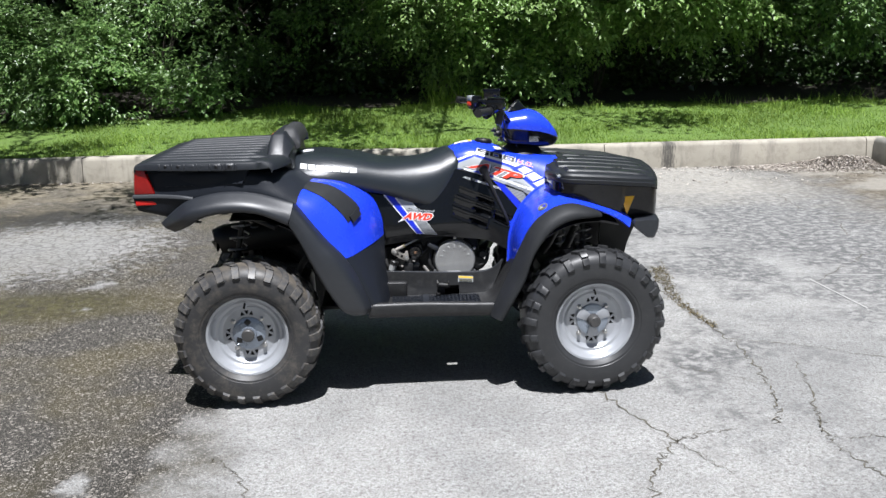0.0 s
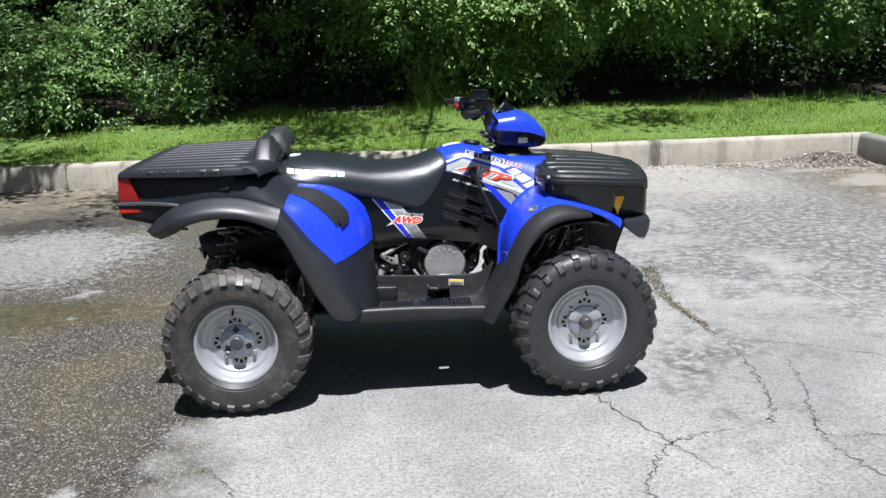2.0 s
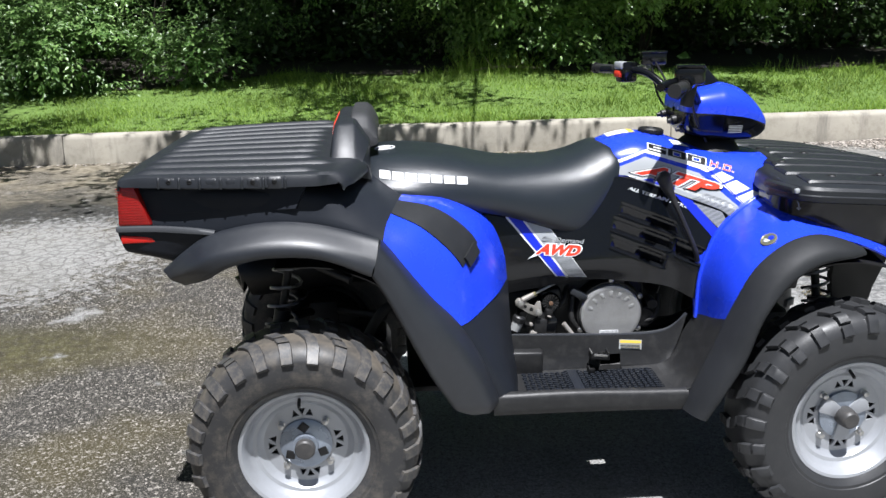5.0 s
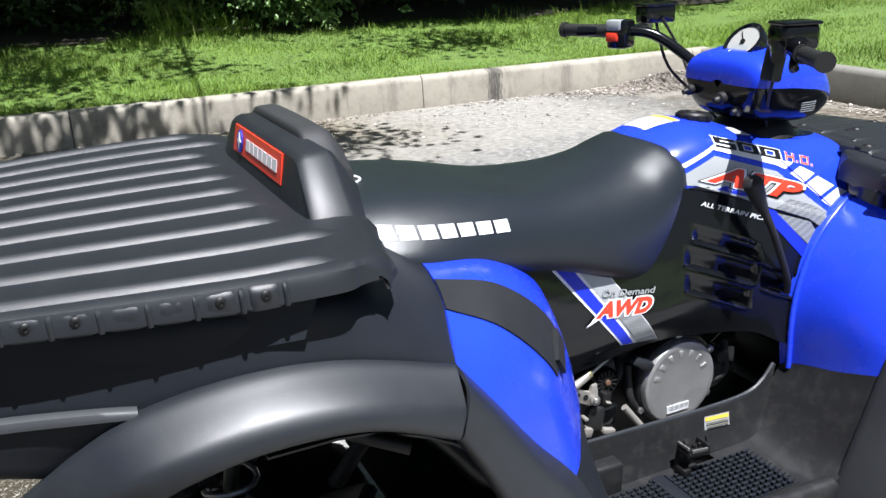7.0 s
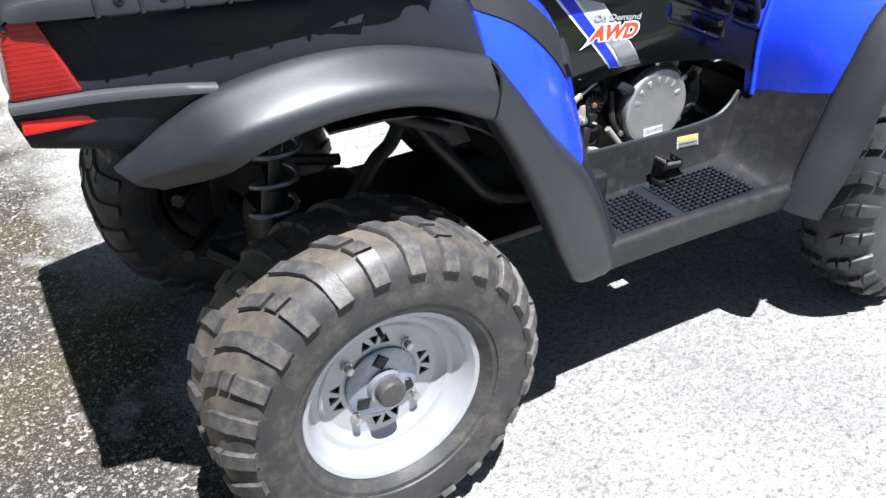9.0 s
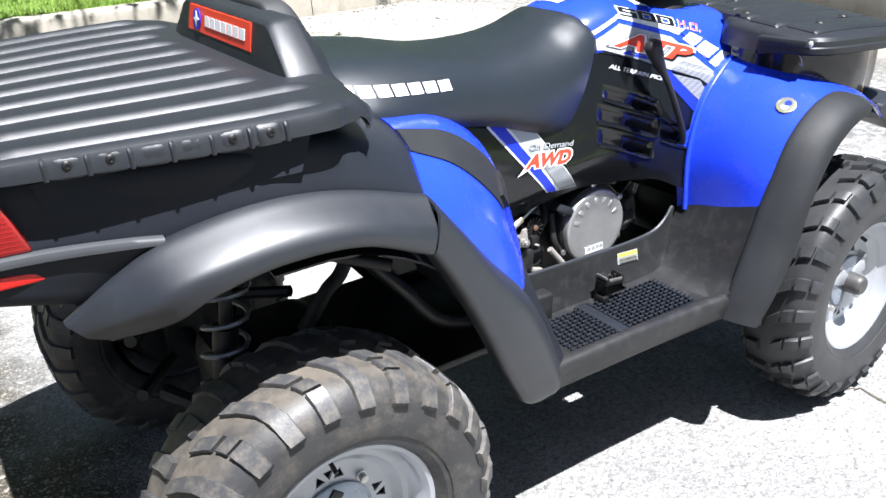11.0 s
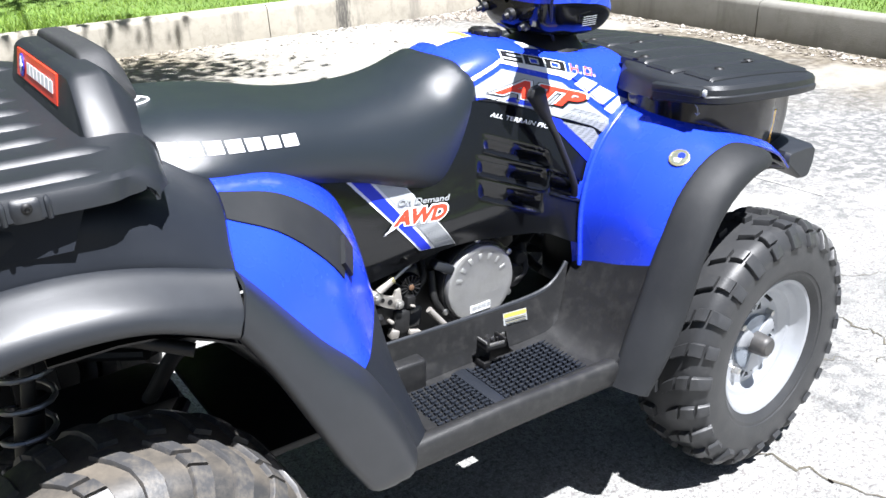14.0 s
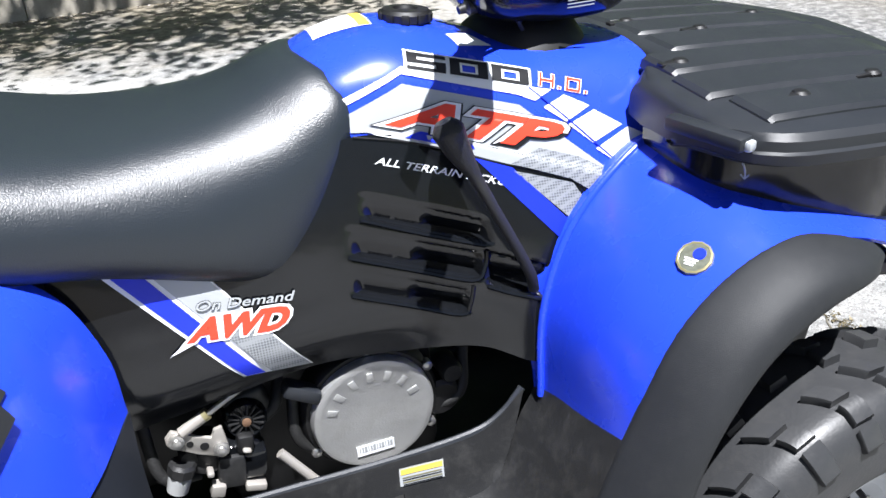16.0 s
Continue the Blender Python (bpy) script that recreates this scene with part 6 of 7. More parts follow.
for x, w, zt, zb in ((0.590, 0.22, 0.905, 0.83), (0.594, 0.30, 0.907, 0.82), (0.606, 0.352, 0.907, 0.81), (0.632, 0.388, 0.907, 0.79), (0.690, 0.420, 0.904, 0.78), (0.790, 0.432, 0.896, 0.765), (0.880, 0.408, 0.886, 0.735), (0.91, 0.382, 0.882, 0.72), (0.99, 0.350, 0.872, 0.705), (1.045, 0.330, 0.862, 0.712), (1.072, 0.29, 0.856, 0.725)):
    hollow = 0.16 * max(0.0, 1 - (x - 0.59) / 0.2)
    FX.append([(x, -w, zt), (x, -w * 0.995, (zt + zb) / 2), (x, -w * 0.96, zb), (x + hollow, 0, zb - 0.02), (x, w * 0.96, zb), (x, w * 0.995, (zt + zb) / 2), (x, w, zt), (x + hollow, 0, zt)])
fbox = part("front_box", closed(crom(np.array(FX), np.linspace(0, 10, 41))), M_GLOSS, bike, "glossy black front cargo box")
for side in (1, -1):
    bm = bmesh.new()
    prism(bm, [(0.884, 0.828), (0.952, 0.824), (0.917, 0.744)], Matrix.Translation((0, -0.376 * side, 0)) @ SIDE @ Matrix.Diagonal((1, 1, side, 1)), 0.012, 0.002)
    for v in bm.verts:
        v.co.y += side * 0.40 * (v.co.x - 0.925)
    part("reflector", bm, M_YELLOW, fbox, "amber triangular side reflector")
bm = bmesh.new()
BOX = cloth(fbox)
tube(bm, [stick(BOX, x, z, 0.0008) for x, z in ((0.625, 0.898), (0.630, 0.889), (0.632, 0.880), (0.632, 0.872))], 0.0012, n=6)
tube(bm, [stick(BOX, x, z, 0.0008) for x, z in ((0.628, 0.876), (0.632, 0.870), (0.636, 0.876))], 0.0012, n=6, smooth=1)
part("arrow_mark", bm, M_SILVER, fbox, "small pale curved arrow")
# front bumper
BP = []
for y in (-0.424, -0.412, -0.32, -0.16, 0, 0.16, 0.32, 0.412, 0.424):
    o = 0.055 * (1 - (y / 0.424) ** 2)
    g = 0.86 if abs(y) > 0.42 else 1.0
    c = np.array([1.005 + o, y, 0.697])
    BP.append([c + np.array([dx, 0, dz]) * g for dx, dz in ((-0.075, 0.022), (-0.068, 0.030), (0.0, 0.033), (0.034, 0.031), (0.043, 0.022), (0.040, -0.012), (0.026, -0.048), (0.018, -0.054), (-0.006, -0.052), (-0.014, -0.046), (-0.075, 0.004))])
part("bumper", closed(np.array(BP)), M_FLARE, bike, "black moulded front bumper")
for side in (1, -1):
    bm = bmesh.new()
    prism(bm, [(0.84, 0.80), (1.04, 0.76), (1.00, 0.68), (0.955, 0.58), (0.93, 0.44), (0.84, 0.44), (0.83, 0.62)], Matrix.Translation((0, -0.225 * side, 0)) @ SIDE @ Matrix.Diagonal((1, 1, side, 1)), 0.03, 0.004)
    part("bumper_bracket", bm, M_DARK, bike)

# headlight pod: blue cover over a black housing
def pod_rows(lo):
    rows = []
    for x, w, zt, zm, zb in ((0.404, 0.015, 1.118, 1.111, 1.104), (0.405, 0.090, 1.140, 1.111, 1.074), (0.411, 0.116, 1.162, 1.111, 1.056), (0.428, 0.128, 1.176, 1.110, 1.042), (0.455, 0.132, 1.182, 1.108, 1.032), (0.500, 0.132, 1.190, 1.104, 1.026),
                             (0.525, 0.131, 1.192, 1.100, 1.023), (0.575, 0.122, 1.178, 1.092, 1.020), (0.620, 0.105, 1.140, 1.078, 1.020), (0.652, 0.080, 1.095, 1.064, 1.026), (0.667, 0.045, 1.062, 1.056, 1.040)):
        w *= 0.94
        if lo:
            rows.append([(x, -w, zm + 0.004), (x, -w * 0.96, zm - 0.012), (x, -w * 0.75, zb + 0.012), (x, -w * 0.35, zb), (x, w * 0.35, zb), (x, w * 0.75, zb + 0.012), (x, w * 0.96, zm - 0.012), (x, w, zm + 0.004)])
        else:
            rows.append([(x, -w * 1.02, zm), (x, -w * 1.0, zm * 0.62 + zt * 0.38), (x, -w * 0.84, zm * 0.30 + zt * 0.70), (x, -w * 0.40, zm * 0.10 + zt * 0.90), (x, w * 0.40, zm * 0.10 + zt * 0.90), (x, w * 0.84, zm * 0.30 + zt * 0.70), (x, w * 1.0, zm * 0.6 + zt * 0.4), (x, w * 1.02, zm)])
    return np.array(rows)


pod = part("headlight_pod", shell(grid(pod_rows(False), 5, 4), 0.005, 0, True), M_BLUE, bike, "glossy blue headlamp pod on the handlebar", 55)
part("pod_housing", shell(grid(pod_rows(True), 5, 4), 0.005), M_GLOSS, pod, "black lower housing")
bm = bmesh.new()
gm = Matrix.Translation((0.464, -0.006, 1.192)) @ Matrix.Rotation(radians(-48), 4, "Y")
lathe(bm, [(0.044, -0.05), (0.049, 0.0), (0.049, 0.008), (0.044, 0.010), (0.040, 0.004)], gm, n=36)
gauge = part("gauge", bm, M_GLOSS, bike, "round speedometer in a black bezel")
bm = bmesh.new()
lathe(bm, [(0.040, 0.0045), (0.001, 0.0048)], gm, n=36)
part("dial", bm, M_DIAL, gauge, "pale dial face")
bm = bmesh.new()
rbox(bm, (0.020, 0.042, 0.001), gm @ Matrix.Translation((-0.018, 0, 0.0055)), 0)
part("display", bm, M_SILVER, gauge)
bm = bmesh.new()
rbox(bm, (0.040, 0.0022, 0.001), gm @ Matrix.Rotation(0.7, 4, "Z") @ Matrix.Translation((0.012, 0, 0.0062)), 0)
lathe(bm, [(0.006, 0.005), (0.006, 0.009)], gm, n=12)
part("needle", bm, M_PRINTBLACK, gauge)
for x, y, z, r in ((0.392, 0.080, 1.088, 0.012), (0.394, -0.020, 1.080, 0.015), (0.408, -0.060, 1.058, 0.012)):
    bm = bmesh.new()
    lathe(bm, [(r, 0), (r, 0.012), (r * 0.6, 0.016), (r * 0.5, 0.026)], Matrix.Translation((x + 0.006, y, z)) @ Matrix.Rotation(radians(-100), 4, "Y"), n=14)
    part("switch_knob", bm, M_WELL, pod)
# steering stem
bm = bmesh.new()
tube(bm, [(0.56, 0, 0.95), (0.50, 0, 1.06)], 0.045, n=16)
lathe(bm, [(0.10, 0.985), (0.085, 1.01), (0.06, 1.03)], Matrix.Translation((0.505, 0, 0)), n=24)
part("steering_stem", bm, M_DARK, bike, "black steering column under the pod")

# handlebar
bars = bmesh.new()
tube(bars, [(0.262, -0.30, 1.205), (0.315, -0.245, 1.212), (0.370, -0.190, 1.205), (0.425, -0.125, 1.150), (0.465, -0.06, 1.085), (0.475, 0, 1.075), (0.465, 0.06, 1.085), (0.425, 0.125, 1.150), (0.370, 0.190, 1.205), (0.315, 0.245, 1.215), (0.255, 0.33, 1.212)], 0.0125, n=12)
bar = part("handlebar", bars, M_GLOSS, bike, "black tubular handlebar")
for y0, y1, xa, xb, z0 in ((-0.300, -0.399, 0.325, 0.269, 1.205), (0.262, 0.380, 0.298, 0.248, 1.214)):
    bm = bmesh.new()
    P = [np.array((xa + (xb - xa) * q, y0 + (y1 - y0) * q, z0)) for q in np.linspace(0, 1, 9)]
    tube(bm, P, [0.0148 + 0.0010 * (i % 2) for i in range(9)], n=14, smooth=1)
    d = (P[-1] - P[0]) / np.linalg.norm(P[-1] - P[0])
    tube(bm, [P[-1] - d * 0.004, P[-1] + d * 0.006], 0.0185, n=16)
    tube(bm, [P[0] - d * 0.004, P[0] + d * 0.004], 0.0185, n=16)
    part("grip", bm, M_GRIP, bar, "black rubber grip")
# far side: switch block, reservoir, lever
bm = bmesh.new()
rbox(bm, (0.055, 0.050, 0.066), Matrix.Translation((0.314, 0.240, 1.208)) @ Matrix.Rotation(0.45, 4, "Z"), 0.008)
sw = part("switch_block", bm, M_GLOSS, bar, "black switch block with red and white buttons")
bm = bmesh.new()
rbox(bm, (0.030, 0.036, 0.024), Matrix.Translation((0.294, 0.236, 1.230)) @ Matrix.Rotation(0.45, 4, "Z"), 0.004)
part("button", bm, M_SILVER, sw)
bm = bmesh.new()
rbox(bm, (0.018, 0.030, 0.022), Matrix.Translation((0.287, 0.236, 1.203)) @ Matrix.Rotation(0.45, 4, "Z"), 0.004)
part("button", bm, M_RED, sw)
bm = bmesh.new()
rbox(bm, (0.080, 0.050, 0.040), Matrix.Translation((0.394, 0.215, 1.250)) @ Matrix.Rotation(-0.08, 4, "Z"), 0.005)
rbox(bm, (0.084, 0.054, 0.006), Matrix.Translation((0.394, 0.215, 1.271)) @ Matrix.Rotation(-0.08, 4, "Z"), 0.002)
part("brake_reservoir", bm, M_GLOSS, bar, "black brake fluid reservoir")
bm = bmesh.new()
tube(bm, [(0.380, 0.215, 1.225), (0.365, 0.28, 1.215), (0.325, 0.34, 1.205), (0.290, 0.385, 1.20)], [0.009, 0.008, 0.007, 0.006], n=8)
part("brake_lever", bm, M_STEEL, bar, "bare metal brake lever")
# near side: throttle housing and its cables
bm = bmesh.new()
rbox(bm, (0.080, 0.064, 0.050), Matrix.Translation((0.362, -0.238, 1.230)) @ Matrix.Rotation(-0.25, 4, "Z"), 0.012, 3)
rbox(bm, (0.078, 0.066, 0.007), Matrix.Translation((0.364, -0.238, 1.256)) @ Matrix.Rotation(-0.25, 4, "Z"), 0.003)
tube(bm, [(0.352, -0.258, 1.214), (0.330, -0.296, 1.207)], 0.021, n=16)
part("throttle_housing", bm, M_GLOSS, bar, "black throttle housing")
bm = bmesh.new()
tube(bm, [(0.345, -0.265, 1.20), (0.318, -0.285, 1.178), (0.300, -0.310, 1.182)], [0.010, 0.008, 0.006], n=8)
part("thumb_lever", bm, M_DARK, bar)
bm = bmesh.new()
rbox(bm, (0.03, 0.035, 0.07), Matrix.Translation((0.385, -0.172, 1.170)) @ Matrix.Rotation(0.2, 4, "Y"), 0.006)
part("clamp", bm, M_DARK, bar)
for pts in ([(0.39, -0.19, 1.20), (0.415, -0.14, 1.11), (0.47, -0.08, 1.03), (0.52, -0.05, 0.96)], [(0.395, 0.19, 1.24), (0.43, 0.17, 1.17), (0.45, 0.12, 1.07), (0.50, 0.06, 0.97)], [(0.385, 0.20, 1.23), (0.405, 0.175, 1.13), (0.44, 0.10, 1.06)]):
    bm = bmesh.new()
    tube(bm, pts, 0.0035, n=8)
    part("cable", bm, M_GRIP, bar)

# fuel cap
bm = bmesh.new()
lathe(bm, [(0.027, -0.01), (0.029, 0.002), (0.036, 0.005), (0.037, 0.016), (0.033, 0.021), (0.018, 0.022), (0.016, 0.018)], Matrix.Translation((0.325, -0.012, 1.036)) @ Matrix.Rotation(0.1, 4, "Y"), n=30)
cap = part("fuel_cap", bm, M_DARK, bike, "black ribbed fuel cap")
for k in range(10):
    a = k * 0.6283
    bm = bmesh.new()
    rbox(bm, (0.006, 0.012, 0.013), Matrix.Translation((0.325, -0.012, 1.036)) @ Matrix.Rotation(0.1, 4, "Y") @ Matrix.Rotation(a, 4, "Z") @ Matrix.Translation((0.0365, 0, 0.011)), 0.002)
    part("cap_rib", bm, M_DARK, cap)

# gear lever
bm = bmesh.new()
tube(bm, [(0.412, -0.232, 0.690), (0.400, -0.240, 0.730), (0.352, -0.240, 0.835), (0.332, -0.232, 0.880), (0.315, -0.226, 0.915), (0.303, -0.222, 0.945), (0.298, -0.220, 0.958)], [0.008, 0.008, 0.0075, 0.009, 0.017, 0.022, 0.012], n=14)
part("gear_lever", bm, M_GRIP, bike, "black gear lever with a tapered rubber knob")

# engine behind the near panel
bm = bmesh.new()
rbox(bm, (0.34, 0.26, 0.28), Matrix.Translation((0.12, 0.0, 0.50)), 0.03)
rbox(bm, (0.24, 0.20, 0.16), Matrix.Translation((-0.10, 0.0, 0.50)), 0.03)
eng = part("engine", bm, M_DARK, bike, "dark engine block behind the side panel")
cm = Matrix.Translation((0.169, -0.165, 0.520)) @ TOY
bm = bmesh.new()
lathe(bm, [(0.104, -0.07), (0.106, -0.03), (0.106, 0.004), (0.100, 0.012), (0.092, 0.012)], cm, n=48)
part("cover_housing", bm, M_DARK, eng)
bm = bmesh.new()
lathe(bm, [(0.094, 0.0), (0.094, 0.020), (0.091, 0.026), (0.084, 0.028), (0.080, 0.0265), (0.001, 0.0275)], cm, n=56)
cover = part("starter_cover", bm, M_ALU, eng, "round cast aluminium starter cover")
for k in range(7):
    a = radians(160 - 23 * k)
    bm = bmesh.new()
    rbox(bm, (0.010, 0.016, 0.0016), cm @ Matrix.Rotation(a - math.pi / 2, 4, "Z") @ Matrix.Translation((0, 0.066, 0.0272)), 0.0007)
    part("raised_mark", bm, M_ALU, cover)
bm = bmesh.new()
rbox(bm, (0.058, 0.018, 0.001), cm @ Matrix.Translation((-0.006, -0.058, 0.0285)), 0)
tagp = part("code_label", bm, M_WHITE, cover, "white label with pale grey bars")
for k in range(12):
    bm = bmesh.new()
    rbox(bm, (0.0012 + 0.0012 * (k % 3), 0.009, 0.001), cm @ Matrix.Translation((-0.030 + 0.0044 * k, -0.055, 0.0295)), 0)
    part("bar", bm, M_SILVER, tagp)
for k in range(6):
    a = k * 1.047 + 0.5
    bm = bmesh.new()
    lathe(bm, [(0.008, 0.0), (0.008, 0.014), (0.005, 0.016)], cm @ Matrix.Translation((0.104 * math.cos(a), 0.104 * math.sin(a), 0)), n=8)
    part("bolt", bm, M_STEEL, eng)
# recoil handle, carburettor and linkage
bm = bmesh.new()
rbox(bm, (0.056, 0.03, 0.022), Matrix.Translation((0.070, -0.180, 0.588)) @ Matrix.Rotation(0.55, 4, "Y"), 0.006)
part("recoil_handle", bm, M_LID, eng, "worn black pull-start handle")
bm = bmesh.new()
tube(bm, [(0.030, -0.180, 0.640), (-0.095, -0.190, 0.582)], 0.0042, n=8)
rod = part("throttle_rod", bm, M_STEEL, eng, "thin metal linkage rod")
bm = bmesh.new()
tube(bm, [(-0.100, -0.190, 0.580), (-0.064, -0.187, 0.597)], 0.0085, n=10)
part("rod_end", bm, M_ZINC, rod, "pale zinc rod end")
bm = bmesh.new()
tube(bm, [(-0.066, -0.187, 0.596), (-0.060, -0.187, 0.599)], 0.0092, n=10)
part("rod_nut", bm, M_GOLD, rod)
bm = bmesh.new()
prism(bm, [(-0.122, 0.578), (-0.112, 0.588), (-0.099, 0.580), (-0.080, 0.566), (-0.062, 0.556), (-0.058, 0.572), (-0.046, 0.574), (-0.042, 0.540), (-0.050, 0.528), (-0.062, 0.527), (-0.085, 0.540), (-0.112, 0.556), (-0.122, 0.566)], Matrix.Translation((0, -0.192, 0)) @ SIDE, 0.007, 0.002)
arm = part("linkage_arm", bm, M_ZINC, eng, "pale zinc-plated linkage arm with two holes")
for x, z, r in ((-0.092, 0.560, 0.0048), (-0.074, 0.550, 0.0062)):
    bm = bmesh.new()
    lathe(bm, [(r, 0.0), (r, 0.0012)], Matrix.Translation((x, -0.1918, z)) @ TOY, n=14)
    part("hole", bm, M_DARK, arm)
for x, z in ((-0.108, 0.571), (-0.053, 0.539)):
    bm = bmesh.new()
    lathe(bm, [(0.011, 0.0), (0.011, 0.005), (0.007, 0.006), (0.007, 0.011), (0.003, 0.012)], Matrix.Translation((x, -0.192, z)) @ TOY, n=12)
    part("bolt", bm, M_STEEL, arm)
km = Matrix.Translation((-0.012, -0.170, 0.562)) @ TOY
bm = bmesh.new()
lathe(bm, [(0.030, -0.06), (0.030, 0.004), (0.027, 0.009), (0.025, 0.004), (0.010, 0.004), (0.009, 0.010), (0.004, 0.011)], km, n=32)
carb = part("vent_wheel", bm, M_GLOSS, eng, "black finned round housing")
for k in range(14):
    bm = bmesh.new()
    rbox(bm, (0.015, 0.0020, 0.005), km @ Matrix.Rotation(k * 0.4488, 4, "Z") @ Matrix.Translation((0.0175, 0, 0.0065)), 0)
    part("fin", bm, M_WELL, carb)
bm = bmesh.new()
lathe(bm, [(0.0065, 0.0), (0.0065, 0.013), (0.003, 0.014)], km, n=12)
part("pivot", bm, M_PIVOT, carb)
bm = bmesh.new()
rbox(bm, (0.062, 0.05, 0.066), Matrix.Translation((-0.004, -0.140, 0.566)) @ Matrix.Rotation(-0.2, 4, "Y"), 0.012, 3)
part("housing", bm, M_WELL, carb)
# carburettor under the arm: bodies, screws, a capped bowl
for x, y, z, r, h, m in ((-0.075, -0.165, 0.515, 0.028, 0.03, M_WELL), (-0.040, -0.170, 0.512, 0.022, 0.03, M_GLOSS), (-0.020, -0.160, 0.500, 0.026, 0.03, M_DARK), (-0.098, -0.170, 0.530, 0.014, 0.03, M_DARK),
                         (0.28, -0.16, 0.500, 0.032, 0.03, M_DARK), (0.30, -0.16, 0.540, 0.018, 0.03, M_WELL), (0.20, -0.16, 0.630, 0.022, 0.03, M_DARK)):
    bm = bmesh.new()
    lathe(bm, [(r, -h), (r, h * 0.3), (r * 0.8, h * 0.5), (r * 0.4, h * 0.5)], Matrix.Translation((x, y, z)) @ TOY, n=16)
    part("carburettor_body", bm, m, eng)
for x, z, sx, sz, m in ((-0.045, 0.490, 0.040, 0.055, M_WELL), (-0.012, 0.492, 0.034, 0.046, M_GLOSS), (-0.020, 0.530, 0.024, 0.030, M_DARK)):
    bm = bmesh.new()
    rbox(bm, (sx, 0.04, sz), Matrix.Translation((x, -0.172, z)) @ Matrix.Rotation(0.15, 4, "Y"), 0.006)
    part("carburettor_body", bm, m, eng)
for x, z, sx, sz in ((-0.070, 0.470, 0.020, 0.020), (-0.018, 0.458, 0.030, 0.012), (-0.075, 0.502, 0.010, 0.008), (-0.020, 0.525, 0.012, 0.005)):
    bm = bmesh.new()
    rbox(bm, (sx, 0.02, sz), Matrix.Translation((x, -0.190, z)) @ Matrix.Rotation(0.3, 4, "Y"), 0.003)
    part("metal_bracket", bm, M_ZINC, eng)
bm = bmesh.new()
lathe(bm, [(0.004, 0.0), (0.015, 0.002), (0.017, 0.030), (0.010, 0.034)], Matrix.Translation((-0.124, -0.185, 0.482)) @ Matrix.Rotation(0.35, 4, "Y"), n=16)
bowl = part("filter_bowl", bm, M_BOWL, eng, "small milky plastic bowl with a black cap")
bm = bmesh.new()
lathe(bm, [(0.019, 0.030), (0.020, 0.045), (0.016, 0.050), (0.004, 0.050)], Matrix.Translation((-0.124, -0.185, 0.482)) @ Matrix.Rotation(0.35, 4, "Y"), n=8)
part("cap", bm, M_WELL, bowl)
bm = bmesh.new()
tube(bm, [(0.024, -0.190, 0.500), (0.075, -0.205, 0.430)], 0.0075, n=10)
part("strut_rod", bm, M_ZINC, eng)
for pts in ([(-0.02, -0.15, 0.53), (0.03, -0.16, 0.56), (0.05, -0.12, 0.60)], [(-0.09, -0.16, 0.48), (-0.14, -0.17, 0.50), (-0.15, -0.14, 0.58)], [(0.25, -0.16, 0.48), (0.31, -0.17, 0.50), (0.33, -0.14, 0.56)], [(0.06, -0.15, 0.57), (0.055, -0.17, 0.50), (0.10, -0.16, 0.45)]):
    bm = bmesh.new()
    tube(bm, pts, 0.009, n=10)
    part("hose", bm, M_GRIP, eng)

# frame, suspension, drive line
bm = bmesh.new()
for y in (-0.15, 0.15):
    tube(bm, [(-0.95, y, 0.80), (-0.60, y, 0.76), (-0.38, y, 0.52), (-0.2, y, 0.36), (0.35, y, 0.34), (0.62, y, 0.45), (0.78, y, 0.75)], 0.018, n=10)
    tube(bm, [(-1.05, y, 0.86), (-0.60, y, 0.86), (-0.2, y, 0.78), (0.3, y, 0.80), (0.75, y, 0.82)], 0.016, n=10)
for x, z in ((-0.95, 0.80), (-0.45, 0.60), (0.1, 0.34), (0.62, 0.45)):
    tube(bm, [(x, -0.15, z), (x, 0.15, z)], 0.016, n=8)
part("frame", bm, M_DARK, bike, "black tubular frame")
bm = bmesh.new()
rbox(bm, (1.0, 0.50, 0.02), Matrix.Translation((0.05, 0, 0.335)), 0.006)
part("skid_plate", bm, M_DARK, bike)
bm = bmesh.new()
rbox(bm, (0.28, 0.20, 0.16), Matrix.Translation((-0.64, 0.0, 0.37)), 0.04)
part("gear_case", bm, M_DARK, bike)
bm = bmesh.new()
rbox(bm, (0.22, 0.18, 0.18), Matrix.Translation((0.68, 0.0, 0.38)), 0.04)
part("gear_case", bm, M_DARK, bike)
bm = bmesh.new()
tube(bm, [(-0.735, -0.34, 0.318), (-0.735, 0.34, 0.318)], 0.022, n=12)
part("axle", bm, M_DARK, bike)
bm = bmesh.new()
tube(bm, [(0.735, -0.38, 0.318), (0.735, 0.38, 0.318)], 0.02, n=12)
part("axle", bm, M_DARK, bike)
